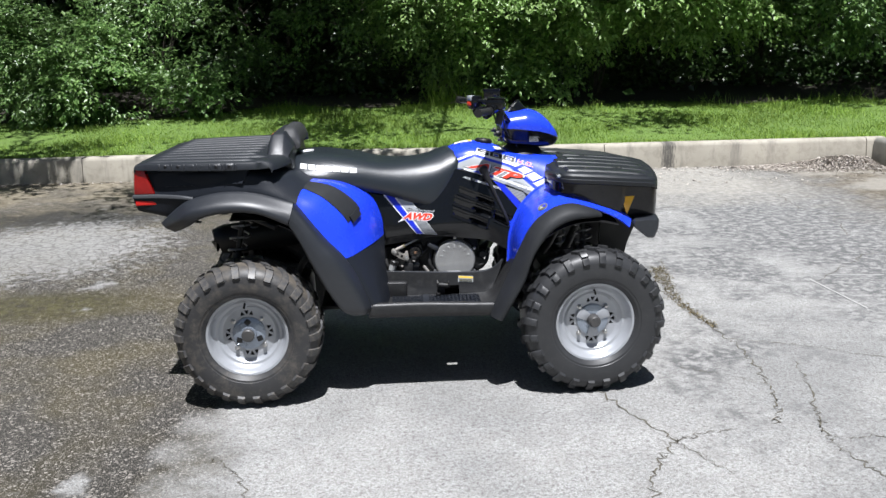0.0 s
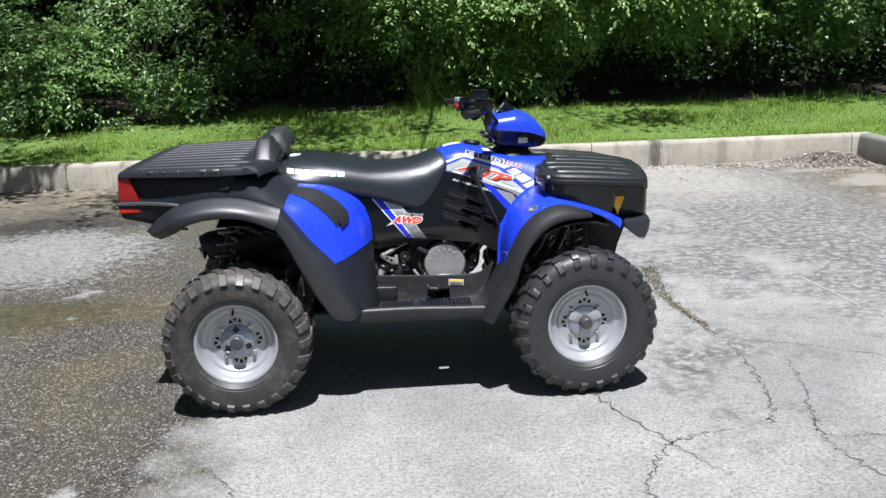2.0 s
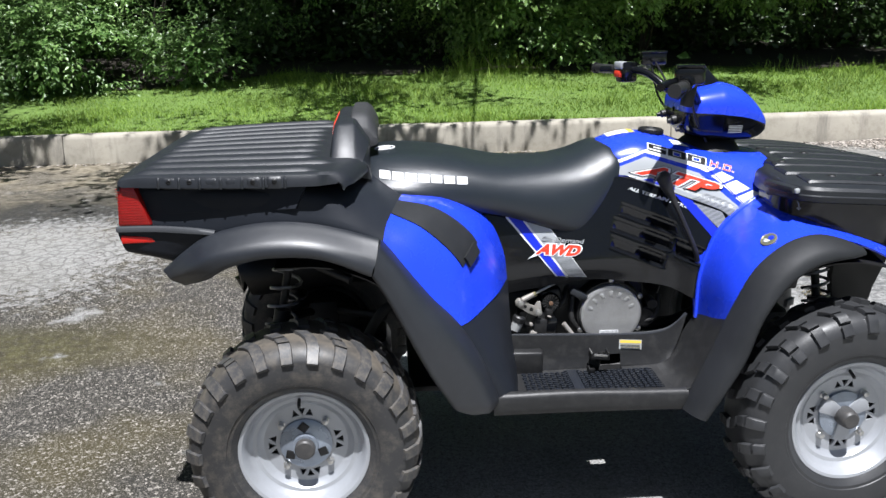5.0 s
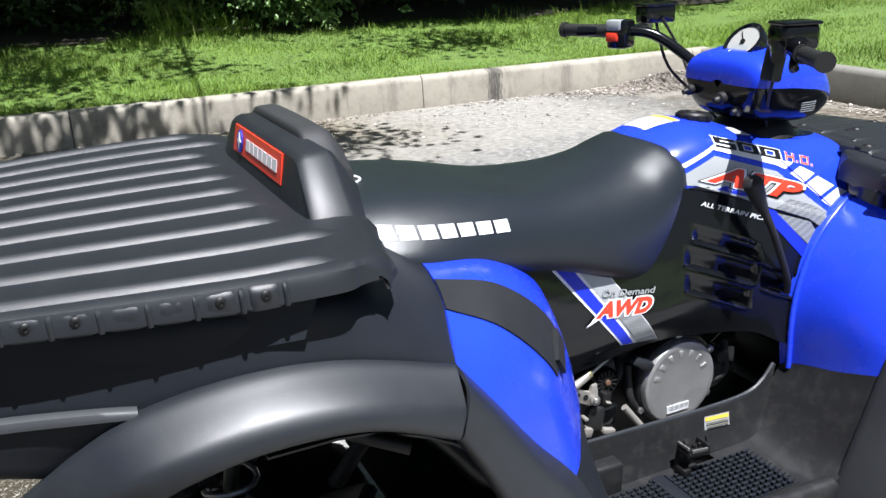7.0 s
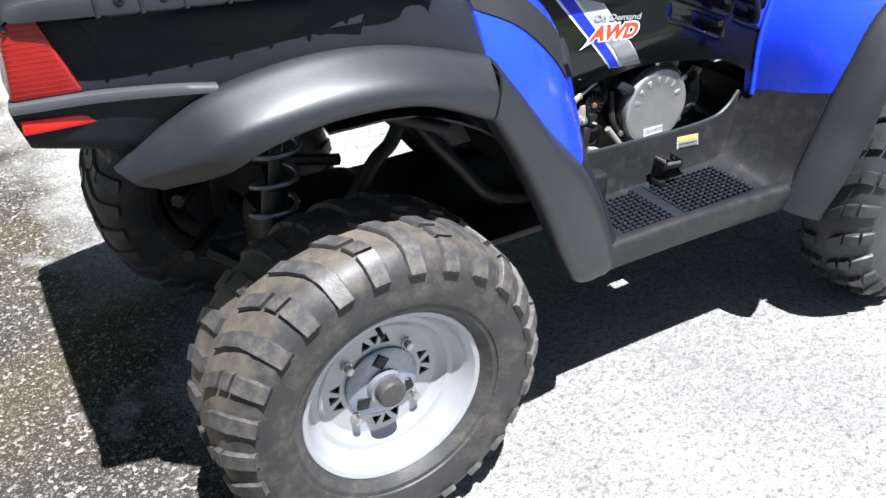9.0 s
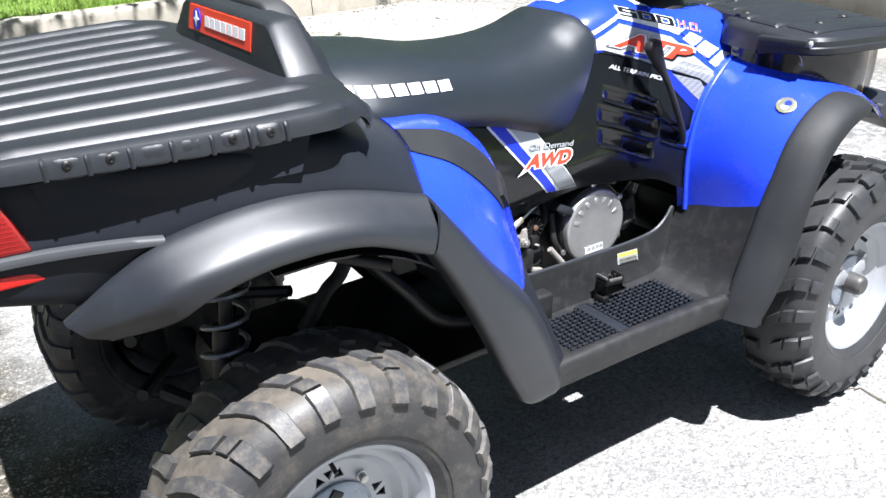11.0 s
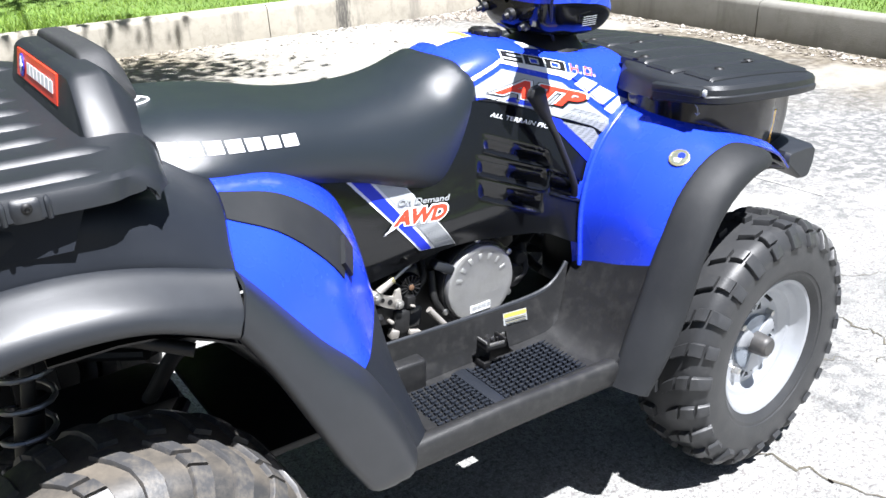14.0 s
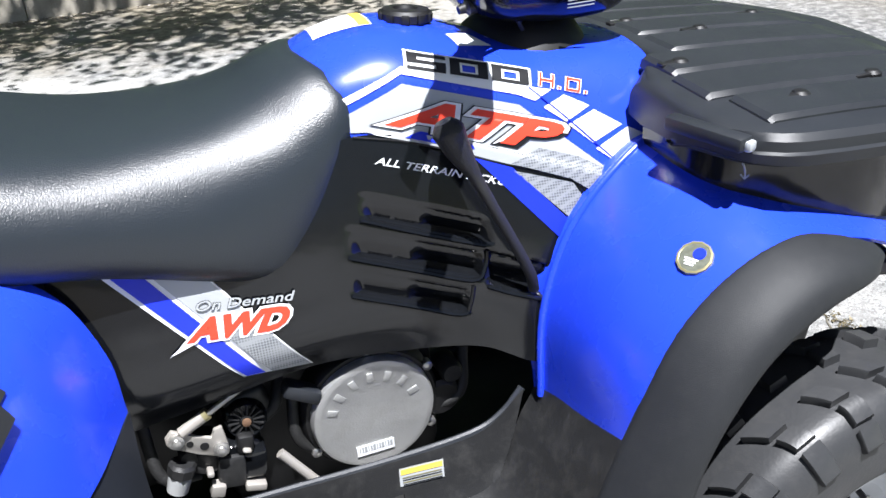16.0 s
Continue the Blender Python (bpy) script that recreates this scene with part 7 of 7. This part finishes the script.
for side in (1, -1):
    bm = bmesh.new()
    for za, zb in ((0.30, 0.26), (0.44, 0.40)):
        tube(bm, [(-0.52, -0.12 * side, za), (-0.70, -0.33 * side, zb)], 0.015, n=8)
        tube(bm, [(-0.90, -0.12 * side, za), (-0.76, -0.33 * side, zb)], 0.015, n=8)
    rbox(bm, (0.10, 0.03, 0.22), Matrix.Translation((-0.735, -0.31 * side, 0.33)), 0.008)
    part("control_arm", bm, M_DARK, bike)
    bm = bmesh.new()
    tube(bm, [(0.62, -0.12 * side, 0.30), (0.72, -0.36 * side, 0.26)], 0.014, n=8)
    tube(bm, [(0.86, -0.12 * side, 0.30), (0.75, -0.36 * side, 0.26)], 0.014, n=8)
    rbox(bm, (0.06, 0.03, 0.20), Matrix.Translation((0.735, -0.36 * side, 0.34)), 0.008)
    part("control_arm", bm, M_DARK, bike)
    for (a, b, r, turns) in (((-0.765, -0.240 * side, 0.80), (-0.835, -0.285 * side, 0.44), 0.041, 6), ((0.735, -0.275 * side, 0.80), (0.745, -0.345 * side, 0.40), 0.036, 9)):
        A, B = Vector(a), Vector(b)
        bm = bmesh.new()
        tube(bm, [A, B], 0.012, n=10)
        tube(bm, [A.lerp(B, 0.52), B], 0.024, n=14)
        tube(bm, [A.lerp(B, 0.92), B.lerp(A, 0.02)], 0.044, n=18)
        tube(bm, [A, A.lerp(B, 0.06)], 0.044, n=18)
        shock = part("shock_absorber", bm, M_DARK, bike, "dark shock absorber with a coil spring")
        bm = bmesh.new()
        axis = (B - A).normalized()
        e1 = axis.orthogonal().normalized()
        e2 = axis.cross(e1)
        pts = [A.lerp(B, 0.06 + 0.86 * q) + r * (math.cos(q * turns * 6.2832) * e1 + math.sin(q * turns * 6.2832) * e2) for q in np.linspace(0, 1, turns * 12 + 1)]
        tube(bm, pts, 0.0050, n=7, smooth=1)
        part("spring", bm, M_SPRING, shock)
        bm = bmesh.new()
        tube(bm, [A.lerp(B, 0.05), A.lerp(B, 0.5)], 0.0085, n=10)
        part("piston_rod", bm, M_STEEL, shock)
    # inner fender liners
    lin = []
    for q in np.linspace(0.30, math.pi * 0.98, 9):
        x, z = -0.735 + 0.405 * math.cos(q), 0.40 + 0.405 * math.sin(q)
        lin.append([(x, -0.50 * side, min(z, 0.80)), (x, -0.34 * side, min(z, 0.80) + 0.03), (x, -0.20 * side, min(z, 0.80) + 0.04)])
    part("wheel_liner", shell(grid(np.array(lin[:5]), 3, 3), 0.004), M_DARK, bike)
    lin = []
    for q in np.linspace(1.25, math.pi * 0.80, 6):
        x, z = 0.745 + 0.355 * math.cos(q), 0.36 + 0.375 * math.sin(q)
        lin.append([(x, -0.47 * side, z), (x, -0.34 * side, z + 0.02), (x, -0.20 * side, z + 0.02)])
    part("wheel_liner", shell(grid(np.array(lin), 3, 3), 0.004), M_DARK, bike)
    bm = bmesh.new()
    tube(bm, [(-0.78, -0.40 * side, 0.835), (-0.68, -0.47 * side, 0.80), (-0.59, -0.52 * side, 0.770)], 0.011, n=10)
    part("fender_stay", bm, M_DARK, bike)
bm = bmesh.new()
tube(bm, [(-0.44, -0.10, 0.66), (-0.465, -0.10, 0.60), (-0.490, -0.10, 0.557), (-0.525, -0.10, 0.530), (-0.565, -0.08, 0.46), (-0.58, -0.05, 0.42)], 0.016, n=12)
part("hose", bm, M_GRIP, bike, "black rubber breather hose")
# dark plate added to hide part of the sunlit ground seen through the arch
bm = bmesh.new()
rbox(bm, (0.13, 0.006, 0.11), Matrix.Translation((-0.335, -0.13, 0.585)), 0.002)
part("blocker_panel", bm, M_DARK, bike)
bm = bmesh.new()
tube(bm, [(-0.98, 0.28, 0.55), (-0.95, 0.28, 0.56), (-0.55, 0.27, 0.60), (-0.50, 0.26, 0.60)], [0.05, 0.075, 0.075, 0.05], n=20)
tube(bm, [(-0.52, 0.26, 0.60), (-0.3, 0.2, 0.55), (0.0, 0.15, 0.50)], 0.022, n=12)
part("exhaust", bm, M_DARK, bike, "dark exhaust silencer on the far side")


# ---- prints and badges on the near side ----


def decal(name, outline, material, parent, layer=1, tree=None, label="", fine=0.014):
    bm = bmesh.new()
    bm.faces.new([bm.verts.new((x, 0, z)) for x, z in outline])
    bmesh.ops.triangulate(bm, faces=bm.faces)
    for _ in range(5):
        long = [e for e in bm.edges if e.calc_length() > fine]
        if long:
            bmesh.ops.subdivide_edges(bm, edges=long, cuts=1)
            bmesh.ops.triangulate(bm, faces=[f for f in bm.faces if len(f.verts) > 3])
    for v in bm.verts:
        v.co = stick(tree or BODY, v.co.x, v.co.z, 0.0007 + 0.0010 * layer)
    return part(name, bm, material, parent, label, 80)


def letter_mesh(text, bold):
    cu = bpy.data.curves.new("lettering", "FONT")
    cu.body, cu.offset, cu.resolution_u = text, bold, 3
    ob = new("lettering", cu)
    deps = bpy.context.evaluated_depsgraph_get()
    deps.update()
    me = bpy.data.meshes.new_from_object(ob.evaluated_get(deps))
    bpy.data.objects.remove(ob)
    bpy.data.curves.remove(cu)
    return me


def lettering(name, text, o, x, t, material, parent, layer=2, bold=0.0, tree=None, label="", box=None):
    """Text whose baseline runs from o to x and whose left side rises to t, laid on a surface."""
    me = letter_mesh(text, bold)
    ref = box or letter_mesh(text, 0.0)
    xs = [v.co.x for v in ref.vertices]
    ys = [v.co.y for v in ref.vertices]
    a, w, b, h = min(xs), max(xs) - min(xs), min(ys), max(ys) - min(ys)
    bm = bmesh.new()
    bm.from_mesh(me)
    bmesh.ops.triangulate(bm, faces=bm.faces)
    scale = (abs(x[0] - o[0]) + abs(x[1] - o[1])) / w
    for _ in range(3):
        long = [e for e in bm.edges if e.calc_length() * scale > 0.012]
        if long:
            bmesh.ops.subdivide_edges(bm, edges=long, cuts=1)
            bmesh.ops.triangulate(bm, faces=[f for f in bm.faces if len(f.verts) > 3])
    for v in bm.verts:
        u, q = (v.co.x - a) / w, (v.co.y - b) / h
        v.co = stick(tree or BODY, o[0] + u * (x[0] - o[0]) + q * (t[0] - o[0]), o[1] + u * (x[1] - o[1]) + q * (t[1] - o[1]), 0.0007 + 0.0009 * layer)
    return part(name, bm, material, parent, label, 80)


def seam(name, pts, r, material, parent, tree=None, lift=0.0):
    bm = bmesh.new()
    tube(bm, [stick(tree or BODY, x, z, lift) for x, z in pts], r, n=6, smooth=6)
    return part(name, bm, material, parent)


silver = decal("silver_print", [(0.197, 0.964), (0.272, 0.990), (0.430, 0.938), (0.545, 0.835), (0.515, 0.812), (0.483, 0.836), (0.398, 0.868), (0.315, 0.903), (0.214, 0.939), (0.194, 0.941)], M_SILVER, tank_near, 1, label="silver graphic panel", fine=0.007)
decal("white_stripe", [(0.187, 0.980), (0.277, 1.009), (0.447, 0.958), (0.483, 0.948), (0.455, 0.939), (0.430, 0.951), (0.274, 1.001), (0.190, 0.972)], M_WHITE, tank_near, 1)
decal("blue_wedge", [(0.262, 0.926), (0.285, 0.929), (0.300, 0.924), (0.352, 0.902), (0.355, 0.895), (0.321, 0.905)], M_PRINTBLUE, tank_near, 2, fine=0.007)
decal("honeycomb_print", [(0.402, 0.868), (0.447, 0.880), (0.502, 0.860), (0.545, 0.835), (0.515, 0.812), (0.483, 0.836)], M_HONEY, tank_near, 3, fine=0.008)
decal("blue_stripe", [(0.352, 0.884), (0.403, 0.863), (0.475, 0.779), (0.466, 0.757), (0.455, 0.760)], M_PRINTBLUE, side_near, 1)
decal("honeycomb_print", [(0.405, 0.858), (0.486, 0.830), (0.496, 0.812), (0.477, 0.781)], M_HONEY, side_near, 1)
seam("panel_seam", [(0.360, 0.882), (0.402, 0.866), (0.444, 0.851), (0.481, 0.837), (0.498, 0.825), (0.502, 0.812), (0.488, 0.791), (0.466, 0.758)], 0.0022, M_PRINTBLACK, side_near)
seam("panel_seam", [(0.194, 0.938), (0.260, 0.921), (0.321, 0.899), (0.360, 0.882)], 0.0016, M_PRINTBLACK, side_near, None, 0.001)
for q in ([(0.500, 0.939), (0.535, 0.920), (0.495, 0.906), (0.465, 0.929)], [(0.540, 0.914), (0.577, 0.890), (0.528, 0.874), (0.497, 0.902)], [(0.585, 0.886), (0.618, 0.868), (0.565, 0.838), (0.530, 0.866)]):
    decal("white_block", q, M_WHITE, tank_near, 1)
seam("thin_line", [(0.450, 0.956), (0.494, 0.913), (0.535, 0.869), (0.556, 0.846)], 0.0012, M_PRINTBLUE, tank_near, None, 0.002)
GLYPHS = {"H": ((0, 0, 0, 1), (1, 0, 1, 1), (0, 0.5, 1, 0.5)), "O": ((0, 0, 1, 0), (1, 0, 1, 1), (1, 1, 0, 1), (0, 1, 0, 0)), ".": ((0.4, 0, 0.4, 0.04),)}


def strokes(name, text, o, x, t, widths, material, parent, layer, wide, gap=0.35, flat=0.5):
    """Square drawn letters: each stroke a bar laid on the tank, half as thick as wide, in units of the letters' height."""
    bm = bmesh.new()
    e = [sum(widths[:i]) + gap * i for i in range(len(widths))]
    full = e[-1] + widths[-1]
    n = 0
    for ch, x0, w in zip(text, e, widths):
        for a, b, c, d in GLYPHS[ch]:
            p, q = np.array([x0 + a * w, b]), np.array([x0 + c * w, d])
            v = (q - p) / max(np.linalg.norm(q - p), 1e-6)
            s, m = np.array([-v[1], v[0]]), max(1, int(np.linalg.norm(q - p) / 0.15))
            thick = wide * (flat + (1 - flat) * abs(v[1]))
            reach = wide * (flat + (1 - flat) * abs(v[0]))
            p, q = p - v * reach, q + v * reach
            rows = []
            for k in range(m + 2):
                c2 = p + (q - p) * k / (m + 1)
                row = []
                for side in (-1, 1):
                    g = c2 + s * thick * side
                    fu, fq = g[0] / full, g[1]
                    row.append(bm.verts.new(stick(BODY, o[0] + fu * (x[0] - o[0]) + fq * (t[0] - o[0]), o[1] + fu * (x[1] - o[1]) + fq * (t[1] - o[1]), 0.0007 + 0.0010 * layer + 0.00004 * n)))
                rows.append(row)
            for r0, r1 in zip(rows, rows[1:]):
                bm.faces.new((r0[0], r0[1], r1[1], r1[0]))
            n += 1
    return part(name, bm, material, parent, "", 80)



def square_figure(path, closed_path, o, x, t, wide, flat, material, layer):
    """One square drawn figure: a mitred band along right-angled corners, thicker in its uprights."""
    P = [np.array(p, float) for p in path]
    n = len(P)
    edge = []
    for i, p in enumerate(P):
        d = [P[(i + k) % n] - P[(i + k - 1) % n] for k in (0, 1)]
        if not closed_path and i in (0, n - 1):
            v = d[1] if i == 0 else d[0]
            d = [v, v]
            p = p + np.sign(v) * (wide if v[0] else wide * flat) * (-1 if i == 0 else 1)
        off = np.zeros(2)
        for v in d:
            step = np.array((-np.sign(v[1]) * wide, np.sign(v[0]) * wide * flat))
            off = np.where(step != 0, step, off)
        edge.append((p - off, p + off))
    if closed_path:
        edge.append(edge[0])
    bm = bmesh.new()
    rows = []
    for (a0, a1), (b0, b1) in zip(edge, edge[1:]):
        rows += [[a0 + (b0 - a0) * q / 6, a1 + (b1 - a1) * q / 6] for q in range(6)]
    rows.append(list(edge[-1]))
    lay = [[bm.verts.new(stick(BODY, *(np.array(o) + g[0] * (np.array(x) - o) + g[1] * (np.array(t) - o)), 0.0007 + 0.0010 * layer)) for g in row] for row in rows]
    for r0, r1 in zip(lay, lay[1:]):
        bm.faces.new((r0[0], r0[1], r1[1], r1[0]))
    bmesh.ops.remove_doubles(bm, verts=bm.verts, dist=1e-6)
    return part("numeral", bm, material, tank_near, "", 80)


FIVE = ((1, 1), (0, 1), (0, 0.52), (1, 0.52), (1, 0), (0, 0))
NOUGHT = ((0, 0), (1, 0), (1, 1), (0, 1))
for k in range(3):
    lo = (0.2915 + 0.0575 * k, 1.0052 - 0.0164 * k)
    for wide, flat, material, layer in ((0.27, 0.95, M_WHITE, 1), (0.175, 0.72, M_PRINTBLACK, 2)):
        square_figure(NOUGHT if k else FIVE, k > 0, lo, (lo[0] + 0.0385, lo[1] - 0.0110), (lo[0] + 0.0050, lo[1] + 0.0135), wide, flat, material, layer)
for wide, material, layer in ((0.20, M_WHITE, 1), (0.11, M_RED, 2)):
    strokes("lettering", "H.O.", (0.468, 0.956), (0.536, 0.935), (0.474, 0.968), (1.2, 0.3, 1.2, 0.3), material, tank_near, layer, wide, 0.55, 0.8)
NA = letter_mesh("ATP", 0.0)
for bold, material, layer in ((0.122, M_PRINTBLACK, 3), (0.100, M_WHITE, 4), (0.040, M_RED, 5)):
    lettering("lettering", "ATP", (0.247, 0.9445), (0.448, 0.880), (0.292, 0.9655), material, tank_near, layer, bold, box=NA)
lettering("lettering", "ALL TERRAIN PICKUP", (0.216, 0.900), (0.400, 0.837), (0.223, 0.9075), M_WHITE, side_near, 1, 0.012)

stripe = decal("stripe_print", [(-0.148, 0.834), (-0.104, 0.852), (-0.052, 0.846), (0.090, 0.648), (-0.004, 0.657)], M_WHITE, side_near, 1)
decal("blue_stripe", [(-0.140, 0.834), (-0.102, 0.849), (-0.082, 0.848), (-0.106, 0.833), (0.025, 0.656), (0.000, 0.658)], M_PRINTBLUE, side_near, 2)
decal("silver_stripe", [(-0.098, 0.832), (-0.072, 0.848), (-0.054, 0.844), (0.087, 0.650), (0.034, 0.655)], M_SILVER, side_near, 2)
decal("honeycomb_print", [(-0.014, 0.724), (0.027, 0.730), (0.087, 0.650), (0.034, 0.655)], M_HONEY, side_near, 3)
NW = letter_mesh("AWD", 0.0)
lettering("lettering", "AWD", (-0.060, 0.727), (0.058, 0.717), (-0.043, 0.753), M_WHITE, side_near, 4, 0.13, box=NW)
lettering("lettering", "AWD", (-0.060, 0.727), (0.058, 0.717), (-0.043, 0.753), M_RED, side_near, 5, 0.055, box=NW)
NO = letter_mesh("On Demand", 0.0)
lettering("lettering", "On Demand", (-0.046, 0.764), (0.076, 0.750), (-0.040, 0.776), M_PRINTBLACK, side_near, 4, 0.03, box=NO)
lettering("lettering", "On Demand", (-0.046, 0.764), (0.076, 0.750), (-0.040, 0.776), M_SILVER, side_near, 5, 0.012, box=NO)
decal("white_tail", [(-0.088, 0.712), (-0.058, 0.733), (-0.050, 0.724)], M_WHITE, side_near, 4)

# louvres of the side panel: dark pockets with lipped edges
for pts in ([(0.184, 0.832), (0.265, 0.797), (0.350, 0.764)], [(0.160, 0.786), (0.242, 0.752), (0.326, 0.719), (0.346, 0.735), (0.352, 0.757)], [(0.155, 0.735), (0.234, 0.702), (0.304, 0.671), (0.319, 0.685), (0.326, 0.711)], [(0.346, 0.706), (0.377, 0.691), (0.425, 0.672)]):
    seam("louvre_lip", pts, 0.0034, M_GLOSS, side_near, None, 0.001)

# saddle: white block marks and a ring
for k in range(7):
    x0 = -0.508 + 0.0362 * k
    z0 = 0.984 - 0.0042 * k
    q = [(x0, z0 - 0.0105), (x0 + 0.030, z0 - 0.0135), (x0 + 0.030, z0 + 0.0060), (x0, z0 + 0.0090)]
    decal("white_mark", q, M_WHITE, seat, 1, SADDLE, fine=0.012)
bm = bmesh.new()
ringpts = []
for a in np.linspace(0, 2 * math.pi, 33):
    x, y = -0.492 + 0.030 * math.cos(a), -0.028 + 0.030 * math.sin(a)
    ringpts.append(SADDLE.ray_cast(Vector((x, y, 2)), Vector((0, 0, -1)))[0] + Vector((0, 0, 0.0005)))
tube(bm, ringpts, 0.0022, n=6, smooth=1, cap=False)
part("white_ring", bm, M_WHITE, seat)
bm = bmesh.new()
tube(bm, [SADDLE.ray_cast(Vector((x, y, 2)), Vector((0, 0, -1)))[0] for x, y in ((-0.508, -0.040), (-0.492, -0.028), (-0.476, -0.016))], 0.004, n=6)
part("white_mark", bm, M_WHITE, seat)

# round badge on the fender
c = stick(FENDER, 0.537, 0.800, 0.0)
n = FENDER.find_nearest(c)[1]
n = -n if n.y > 0 else n
em = Matrix.Translation(c) @ n.to_track_quat("Z", "Y").to_matrix().to_4x4()
bm = bmesh.new()
lathe(bm, [(0.0235, 0.0), (0.023, 0.003), (0.0205, 0.0035), (0.0195, 0.0028)], em, n=12)
emblem = part("round_badge", bm, M_GOLD, fen_near, "small round brass-rimmed badge")
bm = bmesh.new()
lathe(bm, [(0.0198, 0.0029), (0.0005, 0.0032)], em, n=12)
part("badge_face", bm, M_BADGE, emblem)
bm = bmesh.new()
lathe(bm, [(0.0085, 0.0030), (0.0075, 0.0042), (0.0005, 0.0042)], em @ Matrix.Translation((0.004, 0.006, 0)), n=16)
part("badge_boss", bm, M_PRINTBLUE, emblem)
bm = bmesh.new()
for k in range(3):
    rbox(bm, (0.018 - 0.003 * k, 0.0022, 0.001), em @ Matrix.Translation((-0.002, -0.004 - 0.0038 * k, 0.0036)), 0)
part("bar", bm, M_WHITE, emblem)

# warning label on the foot well's inner wall
WELL = cloth(next(o for o in bike.children if o.name == "footwell"))
lab = decal("warning_label", [(0.178, 0.466), (0.246, 0.460), (0.244, 0.432), (0.176, 0.438)], M_SILVER, bike, 1, WELL, "small yellow and white warning label", 0.02)
decal("yellow_band", [(0.180, 0.464), (0.244, 0.458), (0.2435, 0.450), (0.1795, 0.456)], M_YPRINT, lab, 2, WELL, fine=0.02)
for k in range(4):
    z = 0.4515 - 0.0036 * k
    decal("bar", [(0.181, z), (0.241, z - 0.0055), (0.241, z - 0.0072), (0.181, z - 0.0017)], M_PRINTBLACK if k % 2 else M_GOLD, lab, 2, WELL, fine=0.02)

# labels on top of the tank cover
TOPS = cloth(tank_near, tank_far)


def top_label(name, quad, material, parent, lift):
    bm = bmesh.new()
    P = np.array(quad, float)
    n = 6
    rows = []
    for i in range(n + 1):
        a, b = P[0] + (P[1] - P[0]) * i / n, P[3] + (P[2] - P[3]) * i / n
        row = []
        for j in range(n + 1):
            x, y = a + (b - a) * j / n
            hit = TOPS.ray_cast(Vector((x, y, 2)), Vector((0, 0, -1)))[0]
            row.append(bm.verts.new(hit + Vector((0, 0, lift))))
        rows.append(row)
    for r, s in zip(rows, rows[1:]):
        for j in range(n):
            bm.faces.new((r[j], s[j], s[j + 1], r[j + 1]))
    return part(name, bm, material, parent)


tl = top_label("tank_label", [(0.188, -0.020), (0.270, -0.035), (0.275, 0.055), (0.195, 0.065)], M_WHITE, tank_near, 0.0015)
top_label("orange_band", [(0.252, -0.030), (0.268, -0.033), (0.273, 0.052), (0.258, 0.055)], M_YPRINT, tl, 0.0022)
top_label("tank_label", [(0.364, -0.070), (0.400, -0.055), (0.425, -0.085), (0.372, -0.096)], M_WHITE, tank_near, 0.0015)
for k in range(5):
    bm = bmesh.new()
    rbox(bm, (0.042, 0.0008, 0.0016), Matrix.Translation((0.548, -0.1235 + 0.0012 * k, 1.068 - 0.005 * k)), 0)
    part("bar", bm, M_SILVER, pod)
